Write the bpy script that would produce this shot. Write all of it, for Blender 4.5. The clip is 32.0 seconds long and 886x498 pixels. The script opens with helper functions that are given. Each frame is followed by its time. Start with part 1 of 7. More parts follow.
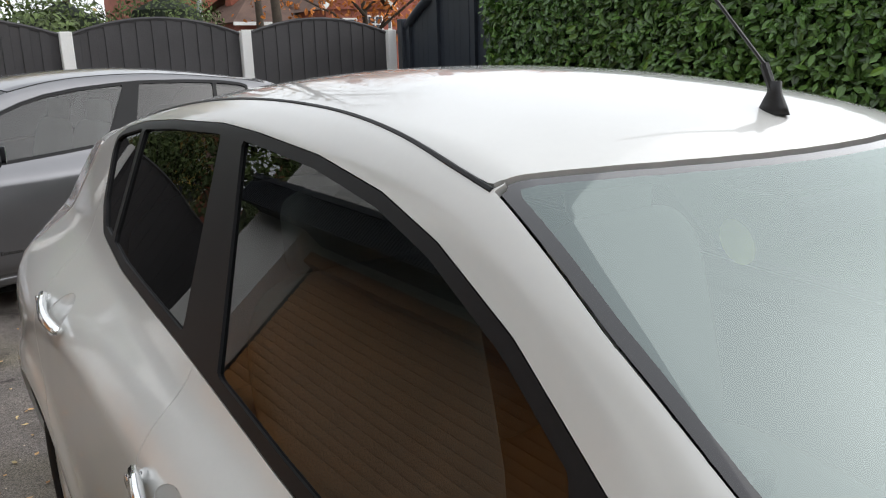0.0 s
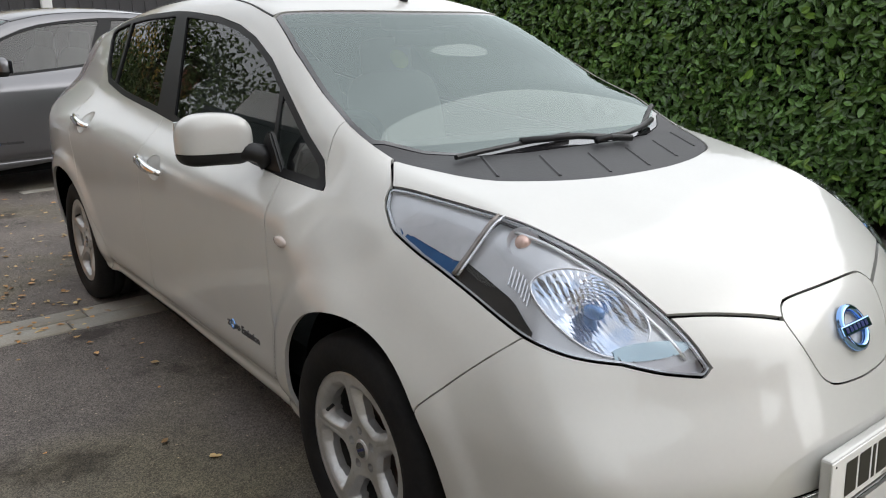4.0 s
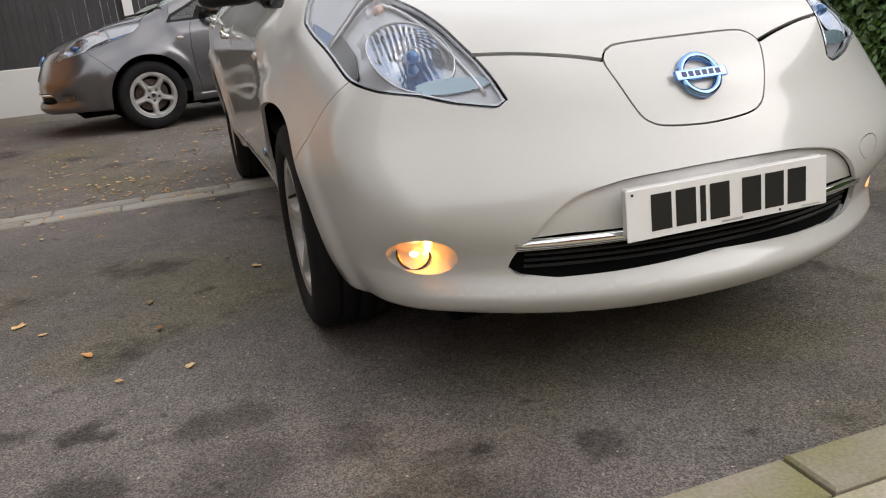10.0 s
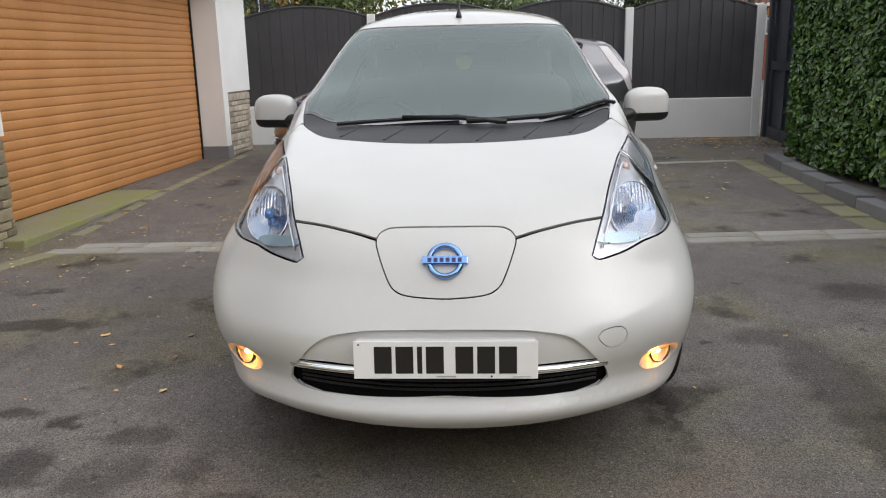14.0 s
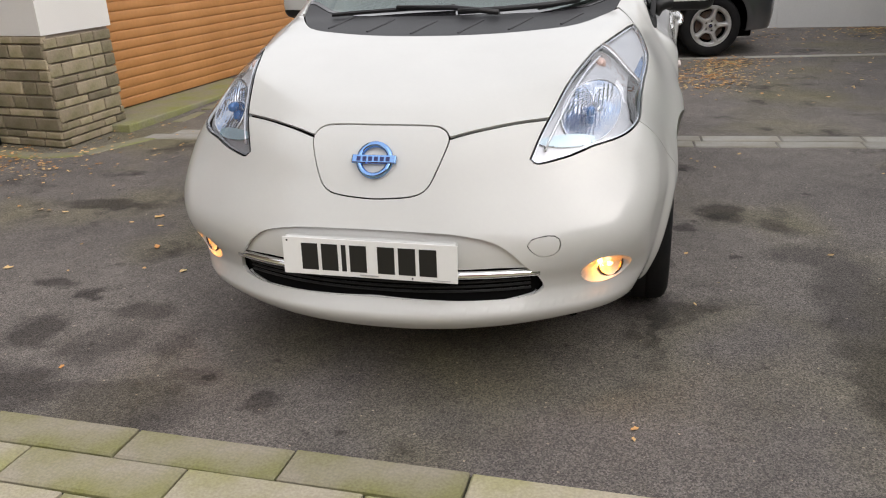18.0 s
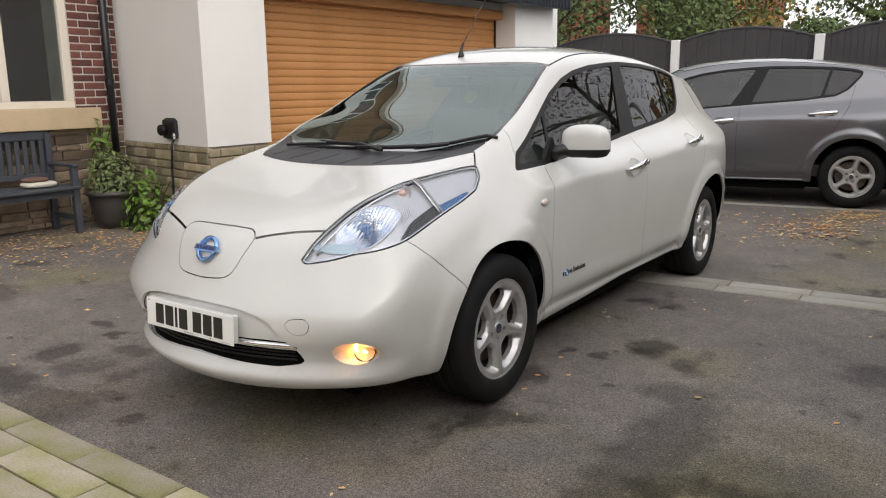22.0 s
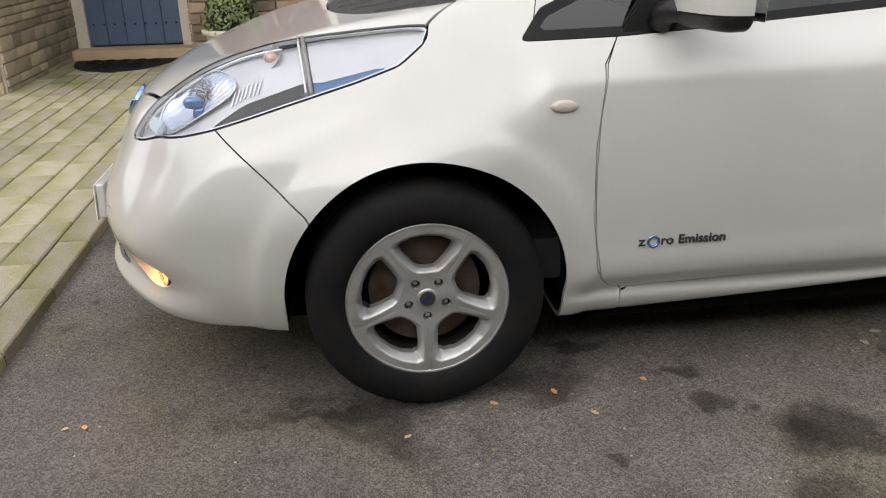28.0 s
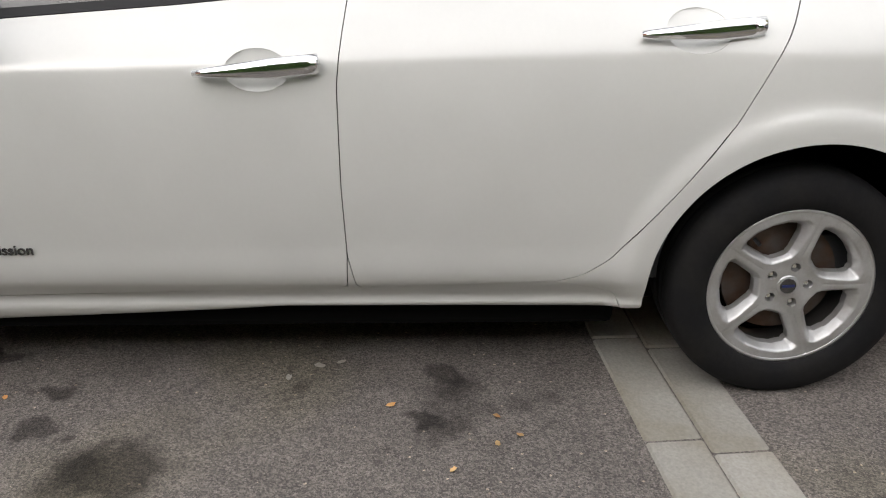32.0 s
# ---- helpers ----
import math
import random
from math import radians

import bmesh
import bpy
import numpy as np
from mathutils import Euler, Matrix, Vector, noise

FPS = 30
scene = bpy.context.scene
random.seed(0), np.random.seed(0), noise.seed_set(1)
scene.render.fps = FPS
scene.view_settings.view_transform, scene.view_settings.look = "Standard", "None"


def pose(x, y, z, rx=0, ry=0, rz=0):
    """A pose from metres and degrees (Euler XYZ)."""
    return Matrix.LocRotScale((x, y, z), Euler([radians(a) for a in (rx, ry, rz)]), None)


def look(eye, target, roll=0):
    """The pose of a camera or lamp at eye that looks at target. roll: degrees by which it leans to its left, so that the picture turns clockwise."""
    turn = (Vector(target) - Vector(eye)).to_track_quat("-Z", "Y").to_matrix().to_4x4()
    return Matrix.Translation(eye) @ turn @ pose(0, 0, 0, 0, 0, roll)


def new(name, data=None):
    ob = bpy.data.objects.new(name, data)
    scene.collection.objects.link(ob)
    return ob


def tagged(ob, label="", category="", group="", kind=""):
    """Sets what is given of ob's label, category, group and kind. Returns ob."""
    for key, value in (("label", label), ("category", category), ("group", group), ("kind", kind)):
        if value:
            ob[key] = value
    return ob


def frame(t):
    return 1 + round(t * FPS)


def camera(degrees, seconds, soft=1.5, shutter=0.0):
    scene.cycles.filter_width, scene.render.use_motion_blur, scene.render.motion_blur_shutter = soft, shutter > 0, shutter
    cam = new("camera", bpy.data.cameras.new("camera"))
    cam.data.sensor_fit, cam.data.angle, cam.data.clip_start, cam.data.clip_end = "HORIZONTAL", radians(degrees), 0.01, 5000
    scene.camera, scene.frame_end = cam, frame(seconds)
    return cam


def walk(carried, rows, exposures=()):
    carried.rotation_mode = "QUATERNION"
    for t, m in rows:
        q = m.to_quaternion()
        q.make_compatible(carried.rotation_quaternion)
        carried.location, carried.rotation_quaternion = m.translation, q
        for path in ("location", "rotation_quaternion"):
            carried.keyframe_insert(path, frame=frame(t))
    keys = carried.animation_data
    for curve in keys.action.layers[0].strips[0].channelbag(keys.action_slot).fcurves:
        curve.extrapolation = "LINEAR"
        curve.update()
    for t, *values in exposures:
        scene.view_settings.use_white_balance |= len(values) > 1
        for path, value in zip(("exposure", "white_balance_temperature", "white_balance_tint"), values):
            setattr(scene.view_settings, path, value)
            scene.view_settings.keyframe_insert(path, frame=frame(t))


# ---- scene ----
cam = camera(59.2, 32.0, soft=1.1)
PATH = [
    (0, (-1.08, 0.241, 1.564), (0.03, 1.835, 1.089), -1.8),
    (0.5, (-1.146, -0.011, 1.546), (0.0, 1.567, 1.102), -1.2),
    (1, (-1.194, -0.271, 1.503), (-0.071, 1.324, 1.063), -0.0),
    (1.5, (-1.253, -0.529, 1.515), (-0.187, 1.107, 1.077), -0.4),
    (2, (-1.402, -0.737, 1.482), (-0.299, 0.873, 1.047), -1.1),
    (2.5, (-1.498, -0.927, 1.446), (-0.324, 0.616, 0.954), -0.2),
    (3, (-1.551, -1.144, 1.391), (-0.362, 0.373, 0.859), 1.2),
    (3.5, (-1.621, -1.355, 1.381), (-0.438, 0.164, 0.838), 0.5),
    (4, (-1.75, -1.554, 1.367), (-0.564, -0.037, 0.825), -0.2),
    (4.5, (-1.795, -1.747, 1.358), (-0.632, -0.211, 0.82), -0.7),
    (6.5, (-1.899, -2.272, 1.279), (-0.784, -0.68, 0.806), -2.8),
    (7, (-1.817, -2.385, 1.169), (-0.736, -0.77, 0.7), -2.4),
    (7.5, (-1.77, -2.385, 1.066), (-0.732, -0.742, 0.592), -2.7),
    (8, (-1.729, -2.393, 1.058), (-0.735, -0.73, 0.563), -3.2),
    (8.5, (-1.614, -2.36, 1.024), (-0.679, -0.678, 0.48), -4.1),
    (9, (-1.471, -2.278, 0.998), (-0.605, -0.575, 0.406), -5.1),
    (9.5, (-1.31, -2.283, 0.937), (-0.571, -0.531, 0.319), -6.0),
    (10, (-1.096, -2.308, 0.912), (-0.524, -0.486, 0.318), -5.6),
    (10.5, (-0.943, -2.268, 0.857), (-0.508, -0.402, 0.283), -3.1),
    (11, (-0.748, -2.223, 0.866), (-0.486, -0.326, 0.288), -0.6),
    (11.5, (-0.481, -2.261, 0.93), (-0.384, -0.346, 0.363), 1.3),
    (12, (-0.312, -2.363, 1.012), (-0.29, -0.429, 0.501), 1.2),
    (12.5, (-0.176, -2.553, 1.039), (-0.185, -0.601, 0.599), 0.6),
    (13, (-0.035, -2.756, 1.07), (-0.09, -0.8, 0.656), 0.4),
    (13.5, (0.077, -2.929, 1.154), (-0.011, -0.978, 0.72), -0.5),
    (14, (0.114, -2.989, 1.278), (0.007, -1.049, 0.804), -1.3),
    (14.5, (0.149, -2.937, 1.363), (0.032, -1.006, 0.855), -2.4),
    (16.5, (0.207, -3.476, 1.395), (0.065, -1.543, 0.903), -2.9),
    (17, (0.338, -3.318, 1.335), (0.146, -1.416, 0.747), -2.0),
    (17.5, (0.566, -3.109, 1.287), (0.24, -1.259, 0.598), -1.3),
    (18, (0.758, -2.839, 1.267), (0.251, -1.044, 0.544), -2.5),
    (18.5, (1.022, -2.68, 1.278), (0.383, -0.909, 0.603), -1.6),
    (19, (1.345, -2.598, 1.286), (0.59, -0.865, 0.634), -0.4),
    (19.5, (1.514, -2.4, 1.268), (0.662, -0.699, 0.65), 0.3),
    (20, (1.77, -2.311, 1.282), (0.749, -0.683, 0.728), 0.8),
    (20.5, (1.973, -2.392, 1.296), (0.862, -0.796, 0.828), -0.1),
    (21, (2.127, -2.555, 1.307), (1.022, -0.944, 0.878), -0.6),
    (21.5, (2.293, -2.631, 1.316), (1.174, -1.026, 0.904), -0.6),
    (22, (2.453, -2.682, 1.314), (1.31, -1.093, 0.906), -0.7),
    (22.5, (2.518, -2.702, 1.306), (1.343, -1.14, 0.884), -1.1),
    (23, (2.504, -2.56, 1.281), (1.282, -1.042, 0.831), -1.5),
    (23.5, (2.463, -2.337, 1.275), (1.174, -0.886, 0.789), -1.8),
    (24, (2.545, -2.083, 1.237), (1.175, -0.726, 0.707), -1.6),
    (24.5, (2.629, -1.851, 1.224), (1.173, -0.607, 0.647), -1.2),
    (25, (2.58, -1.625, 1.225), (1.063, -0.485, 0.593), 0.0),
    (25.5, (2.544, -1.417, 1.239), (0.935, -0.443, 0.559), -0.1),
    (27.5, (2.558, -0.435, 1.197), (0.74, -0.074, 0.445), -0.1),
    (28, (2.628, -0.206, 1.2), (0.793, 0.05, 0.447), -0.9),
    (28.5, (2.631, -0.053, 1.173), (0.802, 0.201, 0.405), -1.0),
    (29, (2.594, 0.145, 1.212), (0.781, 0.414, 0.411), -0.7),
    (29.5, (2.651, 0.406, 1.172), (0.811, 0.588, 0.409), -0.9),
    (30, (2.694, 0.659, 1.158), (0.842, 0.816, 0.419), -1.1),
    (30.5, (2.644, 0.933, 1.166), (0.787, 1.062, 0.436), -1.4),
    (31, (2.588, 1.198, 1.205), (0.736, 1.287, 0.457), -1.3),
    (31.5, (2.622, 1.525, 1.206), (0.775, 1.589, 0.441), -0.6),
    (32, (2.586, 1.782, 1.179), (0.742, 1.813, 0.404), 0.0),
]
walk(cam, [(t, look(eye, target, roll)) for t, eye, target, roll in PATH],
     [(0, 0.26, 6350, 10), (2, 0.25, 6450, 10), (4.5, 0.28, 6400, 10), (7, 0.38, 6600, 12), (10, 0.2, 6650, 13), (13, 0.12, 6350, 12), (18, 0.22, 6600, 13), (22, 0.22, 6650, 13), (28, 0.36, 6650, 13), (32, 0.58, 6600, 13)])

# ---- light ----
world = bpy.data.worlds.new("overcast_sky")
scene.world = world
world.use_nodes = True
wn, wl = world.node_tree.nodes, world.node_tree.links
sky = wn.new("ShaderNodeTexSky")
sky.sky_type, sky.sun_disc, sky.sun_elevation, sky.sun_rotation = "NISHITA", False, radians(34), radians(122)
sky.air_density, sky.dust_density = 1.0, 4.0
pale = wn.new("ShaderNodeHueSaturation")
pale.inputs["Saturation"].default_value = 0.22
wl.new(sky.outputs["Color"], pale.inputs["Color"])
cloud = wn.new("ShaderNodeMix")
cloud.data_type = "RGBA"
cloud.inputs[0].default_value = 0.42
cloud.inputs[6].default_value = (10.4, 10.7, 11.0, 1)
wl.new(pale.outputs["Color"], cloud.inputs[7])
wl.new(cloud.outputs[2], wn["Background"].inputs["Color"])
wn["Background"].inputs["Strength"].default_value = 0.140
sun = new("sun", bpy.data.lights.new("sun", "SUN"))
sun.data.energy, sun.data.angle, sun.data.color = 0.8, radians(90), (1.0, 0.97, 0.93)
sun.matrix_world = look((6.5, -3.6, 5.8), (0, 0, 0))

# ---- materials ----
MATS = {}


def mat(name, colour, rough=0.5, metal=0.0, coat=0.0, vary=0.12, scale=3.0, fine=40.0, bump=0.0, second=None, mix=0.5, spec=0.5, per_object=0.0, per_island=0.0):
    """A surface with broad stains, fine grain and relief. second: the stains' colour; mix: how much of it."""
    if name in MATS:
        return MATS[name]
    m = bpy.data.materials.new(name)
    m.use_nodes = True
    n, l = m.node_tree.nodes, m.node_tree.links
    b = n["Principled BSDF"]
    b.inputs["Roughness"].default_value, b.inputs["Metallic"].default_value = rough, metal
    b.inputs["Coat Weight"].default_value, b.inputs["Coat Roughness"].default_value = coat, 0.04
    b.inputs["Specular IOR Level"].default_value = spec
    co = n.new("ShaderNodeTexCoord")
    n1, n2 = n.new("ShaderNodeTexNoise"), n.new("ShaderNodeTexNoise")
    n1.inputs["Scale"].default_value, n1.inputs["Detail"].default_value = scale, 5
    n2.inputs["Scale"].default_value, n2.inputs["Detail"].default_value = fine, 4
    for t in (n1, n2):
        l.new(co.outputs["Object"], t.inputs["Vector"])
    ramp = n.new("ShaderNodeValToRGB")
    ramp.color_ramp.elements[0].position, ramp.color_ramp.elements[1].position = 0.38, 0.68
    c2 = second or tuple(c * (1 - vary) for c in colour)
    ramp.color_ramp.elements[0].color = (*colour, 1)
    ramp.color_ramp.elements[1].color = (*[a + (q - a) * (mix if second else 1) for a, q in zip(colour, c2)], 1)
    l.new(n1.outputs["Fac"], ramp.inputs["Fac"])
    hsv = n.new("ShaderNodeHueSaturation")
    l.new(ramp.outputs["Color"], hsv.inputs["Color"])
    mr = n.new("ShaderNodeMapRange")
    mr.inputs["To Min"].default_value, mr.inputs["To Max"].default_value = 1 - vary, 1 + vary
    l.new(n2.outputs["Fac"], mr.inputs["Value"])
    val = mr.outputs["Result"]
    for amount, node, socket in ((per_object, "ShaderNodeObjectInfo", "Random"), (per_island, "ShaderNodeNewGeometry", "Random Per Island")):
        if amount:
            src = n.new(node)
            r2 = n.new("ShaderNodeMapRange")
            r2.inputs["To Min"].default_value, r2.inputs["To Max"].default_value = 1 - amount, 1 + amount
            l.new(src.outputs[socket], r2.inputs["Value"])
            mul = n.new("ShaderNodeMath")
            mul.operation = "MULTIPLY"
            l.new(val, mul.inputs[0]), l.new(r2.outputs["Result"], mul.inputs[1])
            val = mul.outputs[0]
    l.new(val, hsv.inputs["Value"])
    l.new(hsv.outputs["Color"], b.inputs["Base Color"])
    if bump:
        bp = n.new("ShaderNodeBump")
        bp.inputs["Strength"].default_value, bp.inputs["Distance"].default_value = min(1.0, bump), 0.004
        l.new(n2.outputs["Fac"], bp.inputs["Height"])
        l.new(bp.outputs["Normal"], b.inputs["Normal"])
    MATS[name] = m
    return m


def glass(name, tint, clear=0.75, rough=0.0, gloss=0.05, sheen=(1, 1, 1)):
    """Thin window glass: clear gloss over a tinted see-through sheet."""
    if name in MATS:
        return MATS[name]
    m = bpy.data.materials.new(name)
    m.use_nodes = True
    n, l = m.node_tree.nodes, m.node_tree.links
    n.remove(n["Principled BSDF"])
    tr, gl, mx, fr = n.new("ShaderNodeBsdfTransparent"), n.new("ShaderNodeBsdfGlossy"), n.new("ShaderNodeMixShader"), n.new("ShaderNodeLayerWeight")
    tr.inputs["Color"].default_value = (*[c * clear for c in tint], 1)
    gl.inputs["Roughness"].default_value = rough
    gl.inputs["Color"].default_value = (*sheen, 1)
    fr.inputs["Blend"].default_value = 0.5
    pw, mr = n.new("ShaderNodeMath"), n.new("ShaderNodeMapRange")
    pw.operation = "POWER"
    pw.inputs[1].default_value = 5.0
    mr.inputs["To Min"].default_value, mr.inputs["To Max"].default_value = gloss, 0.75
    l.new(fr.outputs["Facing"], pw.inputs[0]), l.new(pw.outputs[0], mr.inputs["Value"])
    l.new(mr.outputs["Result"], mx.inputs["Fac"]), l.new(tr.outputs[0], mx.inputs[1]), l.new(gl.outputs[0], mx.inputs[2])
    l.new(mx.outputs[0], n["Material Output"].inputs["Surface"])
    MATS[name] = m
    return m


def glow(name, colour, strength):
    if name in MATS:
        return MATS[name]
    m = bpy.data.materials.new(name)
    m.use_nodes = True
    b = m.node_tree.nodes["Principled BSDF"]
    b.inputs["Base Color"].default_value = (*colour, 1)
    b.inputs["Emission Color"].default_value, b.inputs["Emission Strength"].default_value = (*colour, 1), strength
    MATS[name] = m
    return m


def paint(name, colour, rough, metal=0.0, dirt=0.05):
    return mat(name, colour, rough, metal, coat=1.0, vary=0.02, scale=2.5, fine=90, second=tuple(c * (1 - dirt) for c in colour), mix=1.0)


WHITE = paint("pearl_white_paint", (0.60, 0.598, 0.573), 0.34, dirt=0.06)
GREY = paint("metallic_grey_paint", (0.165, 0.165, 0.175), 0.30, 0.75)
BLACK = mat("black_plastic", (0.010, 0.010, 0.011), 0.45, vary=0.3, fine=120, bump=0.15)
TRIM = mat("satin_black_trim", (0.008, 0.008, 0.009), 0.45, vary=0.2, fine=120, spec=0.22)
FRIT = mat("black_screen_border", (0.022, 0.021, 0.023), 0.12, vary=0.25, fine=300, coat=1.0)
# near black: black parts, plus shade painted into gaps, arches and wheel openings
GAPDARK = mat("black_parts_and_gap_shade", (0.003, 0.003, 0.003), 0.9, vary=0.2, spec=0.1)
CHROME = mat("chrome", (0.86, 0.87, 0.88), 0.06, 1.0, vary=0.02)
SILVER = mat("silver_alloy", (0.60, 0.60, 0.60), 0.34, 0.7, vary=0.08, scale=9, second=(0.46, 0.45, 0.44), mix=0.8)
ALLOY = mat("worn_silver_alloy", (0.56, 0.56, 0.56), 0.36, 0.65, vary=0.10, scale=14, fine=160, bump=0.08, second=(0.40, 0.39, 0.37), mix=0.8)
RUBBER = mat("tyre_rubber", (0.009, 0.009, 0.010), 0.75, vary=0.35, scale=9, fine=80, bump=0.2, second=(0.016, 0.015, 0.014), mix=0.8, spec=0.2)
RUST = mat("rusty_brake_disc", (0.10, 0.055, 0.035), 0.6, 0.5, vary=0.3, scale=14, second=(0.14, 0.13, 0.12), mix=0.8)
GLASS = glass("tinted_car_glass", (0.82, 0.92, 0.89), 0.48, gloss=0.21, sheen=(0.88, 1.0, 0.97))
SIDEPANE = glass("tinted_side_glass", (0.80, 0.88, 0.86), 0.36, gloss=0.06)
DARKGLASS = glass("privacy_car_glass", (0.6, 0.65, 0.66), 0.16, gloss=0.05)
CLEAR = glass("lamp_lens", (0.95, 0.97, 1.0), 0.97)
BLUEC = mat("blue_lamp_trim", (0.025, 0.11, 0.27), 0.14, 0.3, vary=0.15, scale=20)
SEAT = mat("pale_grey_seat_cloth", (0.27, 0.27, 0.26), 0.85, vary=0.12, scale=5, fine=200, bump=0.3)
DASH = mat("charcoal_dashboard", (0.05, 0.052, 0.055), 0.6, vary=0.2, fine=150, bump=0.2)


STAINS = [(1.09, 1.04, 0.11, 0.14, 0.85), (0.75, 0.33, 0.09, 0.13, 0.8), (0.76, 0.77, 0.05, 0.055, 0.9), (0.91, 0.79, 0.045, 0.05, 0.8), (0.56, 0.48, 0.04, 0.09, 0.8), (0.90, 1.74, 0.035, 0.04, 0.9),
          (0.68, 1.83, 0.07, 0.06, 0.8), (0.80, -0.30, 0.03, 0.19, 0.6), (-2.17, 0.71, 0.34, 0.09, 0.8), (-1.42, -0.73, 0.08, 0.07, 0.8), (-1.70, -0.31, 0.12, 0.06, 0.8), (-1.30, -1.07, 0.30, 0.12, 0.8),
          (-0.85, -1.05, 0.22, 0.09, 0.6), (-1.47, -0.38, 0.07, 0.06, 0.9), (1.50, -0.50, 0.13, 0.36, 0.7), (1.44, 0.5, 0.20, 0.12, 0.5), (2.2, 1.13, 0.27, 0.10, 0.6), (-3.15, -0.35, 0.45, 0.22, 0.6), (1.94, -0.10, 0.30, 0.24, 0.45)]

DAMP = [(-1.44, -0.72, 0.12, 0.13, 0.8), (-1.21, -1.14, 0.17, 0.15, 0.6), (-0.79, -1.11, 0.23, 0.17, 0.55), (-1.15, -0.75, 0.16, 0.14, 0.5), (-1.14, -0.49, 0.14, 0.08, 0.6), (1.53, -0.17, 0.16, 0.79, 0.6), (2.14, 1.19, 0.2, 0.18, 0.6), (-0.38, -1.01, 0.06, 0.07, 0.7), (-0.84, -0.73, 0.07, 0.11, 0.5), (-0.66, -0.89, 0.1, 0.06, 0.5)]


def asphalt():
    """Worn tarmac: pale and dark chippings, broad wear, dark damp stains and a greenish bloom."""
    a = bpy.data.materials.new("worn_asphalt")
    a.use_nodes = True
    n, l = a.node_tree.nodes, a.node_tree.links
    b = n["Principled BSDF"]
    co = n.new("ShaderNodeTexCoord")

    def tex(kind, scale, detail=4, rough=0.6):
        t = n.new("ShaderNodeTex" + kind)
        t.inputs["Scale"].default_value = scale
        if kind == "Noise":
            t.inputs["Detail"].default_value, t.inputs["Roughness"].default_value = detail, rough
        l.new(co.outputs["Object"], t.inputs["Vector"])
        return t

    def ramp(src, p0, p1, c0, c1):
        r = n.new("ShaderNodeValToRGB")
        r.color_ramp.elements[0].position, r.color_ramp.elements[1].position = p0, p1
        r.color_ramp.elements[0].color, r.color_ramp.elements[1].color = (*c0, 1), (*c1, 1)
        l.new(src, r.inputs["Fac"])
        return r.outputs["Color"]

    def mixed(kind, x, y, fac=1.0):
        q = n.new("ShaderNodeMix")
        q.data_type, q.blend_type = "RGBA", kind
        q.inputs[0].default_value = fac
        l.new(x, q.inputs[6]), l.new(y, q.inputs[7])
        return q.outputs[2]
    chips = tex("Voronoi", 210)
    grain = tex("Noise", 260, 3, 0.8)
    broad = tex("Noise", 0.55, 6, 0.62)
    mid = tex("Noise", 5.0, 5, 0.7)
    stain = tex("Noise", 1.7, 6, 0.6)
    bloom = tex("Noise", 0.8, 3, 0.5)
    bw = n.new("ShaderNodeRGBToBW")
    l.new(chips.outputs["Color"], bw.inputs["Color"])
    base = ramp(broad.outputs["Fac"], 0.36, 0.66, (0.200, 0.180, 0.163), (0.136, 0.123, 0.115))
    base = mixed("MULTIPLY", base, ramp(bw.outputs["Val"], 0.2, 0.85, (0.60, 0.60, 0.60), (1.45, 1.43, 1.41)))
    base = mixed("MULTIPLY", base, ramp(grain.outputs["Fac"], 0.36, 0.66, (0.6, 0.6, 0.6), (1.4, 1.4, 1.4)))
    base = mixed("MULTIPLY", base, ramp(mid.outputs["Fac"], 0.35, 0.7, (1.12, 1.12, 1.12), (0.82, 0.82, 0.82)))
    base = mixed("MULTIPLY", base, ramp(stain.outputs["Fac"], 0.575, 0.66, (1, 1, 1), (0.42, 0.41, 0.41)))
    base = mixed("MULTIPLY", base, ramp(bloom.outputs["Fac"], 0.50, 0.72, (1, 1, 1), (1.06, 1.06, 0.72)))
    spots = tex("Noise", 7.5, 3, 0.55)
    base = mixed("MULTIPLY", base, ramp(spots.outputs["Fac"], 0.68, 0.74, (1, 1, 1), (0.45, 0.44, 0.44)))
    crumbs = tex("Voronoi", 34)
    rare = n.new("ShaderNodeRGBToBW")
    l.new(crumbs.outputs["Color"], rare.inputs["Color"])
    near = n.new("ShaderNodeMath")
    near.operation = "LESS_THAN"
    near.inputs[1].default_value = 0.13
    l.new(crumbs.outputs["Distance"], near.inputs[0])
    few = n.new("ShaderNodeMath")
    few.operation = "GREATER_THAN"
    few.inputs[1].default_value = 0.74
    l.new(rare.outputs["Val"], few.inputs[0])
    both = n.new("ShaderNodeMath")
    both.operation = "MULTIPLY"
    l.new(near.outputs[0], both.inputs[0]), l.new(few.outputs[0], both.inputs[1])
    base = mixed("MULTIPLY", base, ramp(both.outputs[0], 0.0, 1.0, (1, 1, 1), (2.6, 2.4, 2.1)))
    # oil and damp stains where they lie on the drive
    warp = n.new("ShaderNodeTexNoise")
    warp.inputs["Scale"].default_value, warp.inputs["Detail"].default_value = 9.0, 5
    l.new(co.outputs["Object"], warp.inputs["Vector"])
    shift = n.new("ShaderNodeVectorMath")
    shift.operation = "MULTIPLY_ADD"
    shift.inputs[1].default_value, shift.inputs[2].default_value = (0.22, 0.22, 0), (-0.11, -0.11, 0)
    l.new(warp.outputs["Color"], shift.inputs[0])
    moved = n.new("ShaderNodeVectorMath")
    l.new(co.outputs["Object"], moved.inputs[0]), l.new(shift.outputs[0], moved.inputs[1])
    mask = None
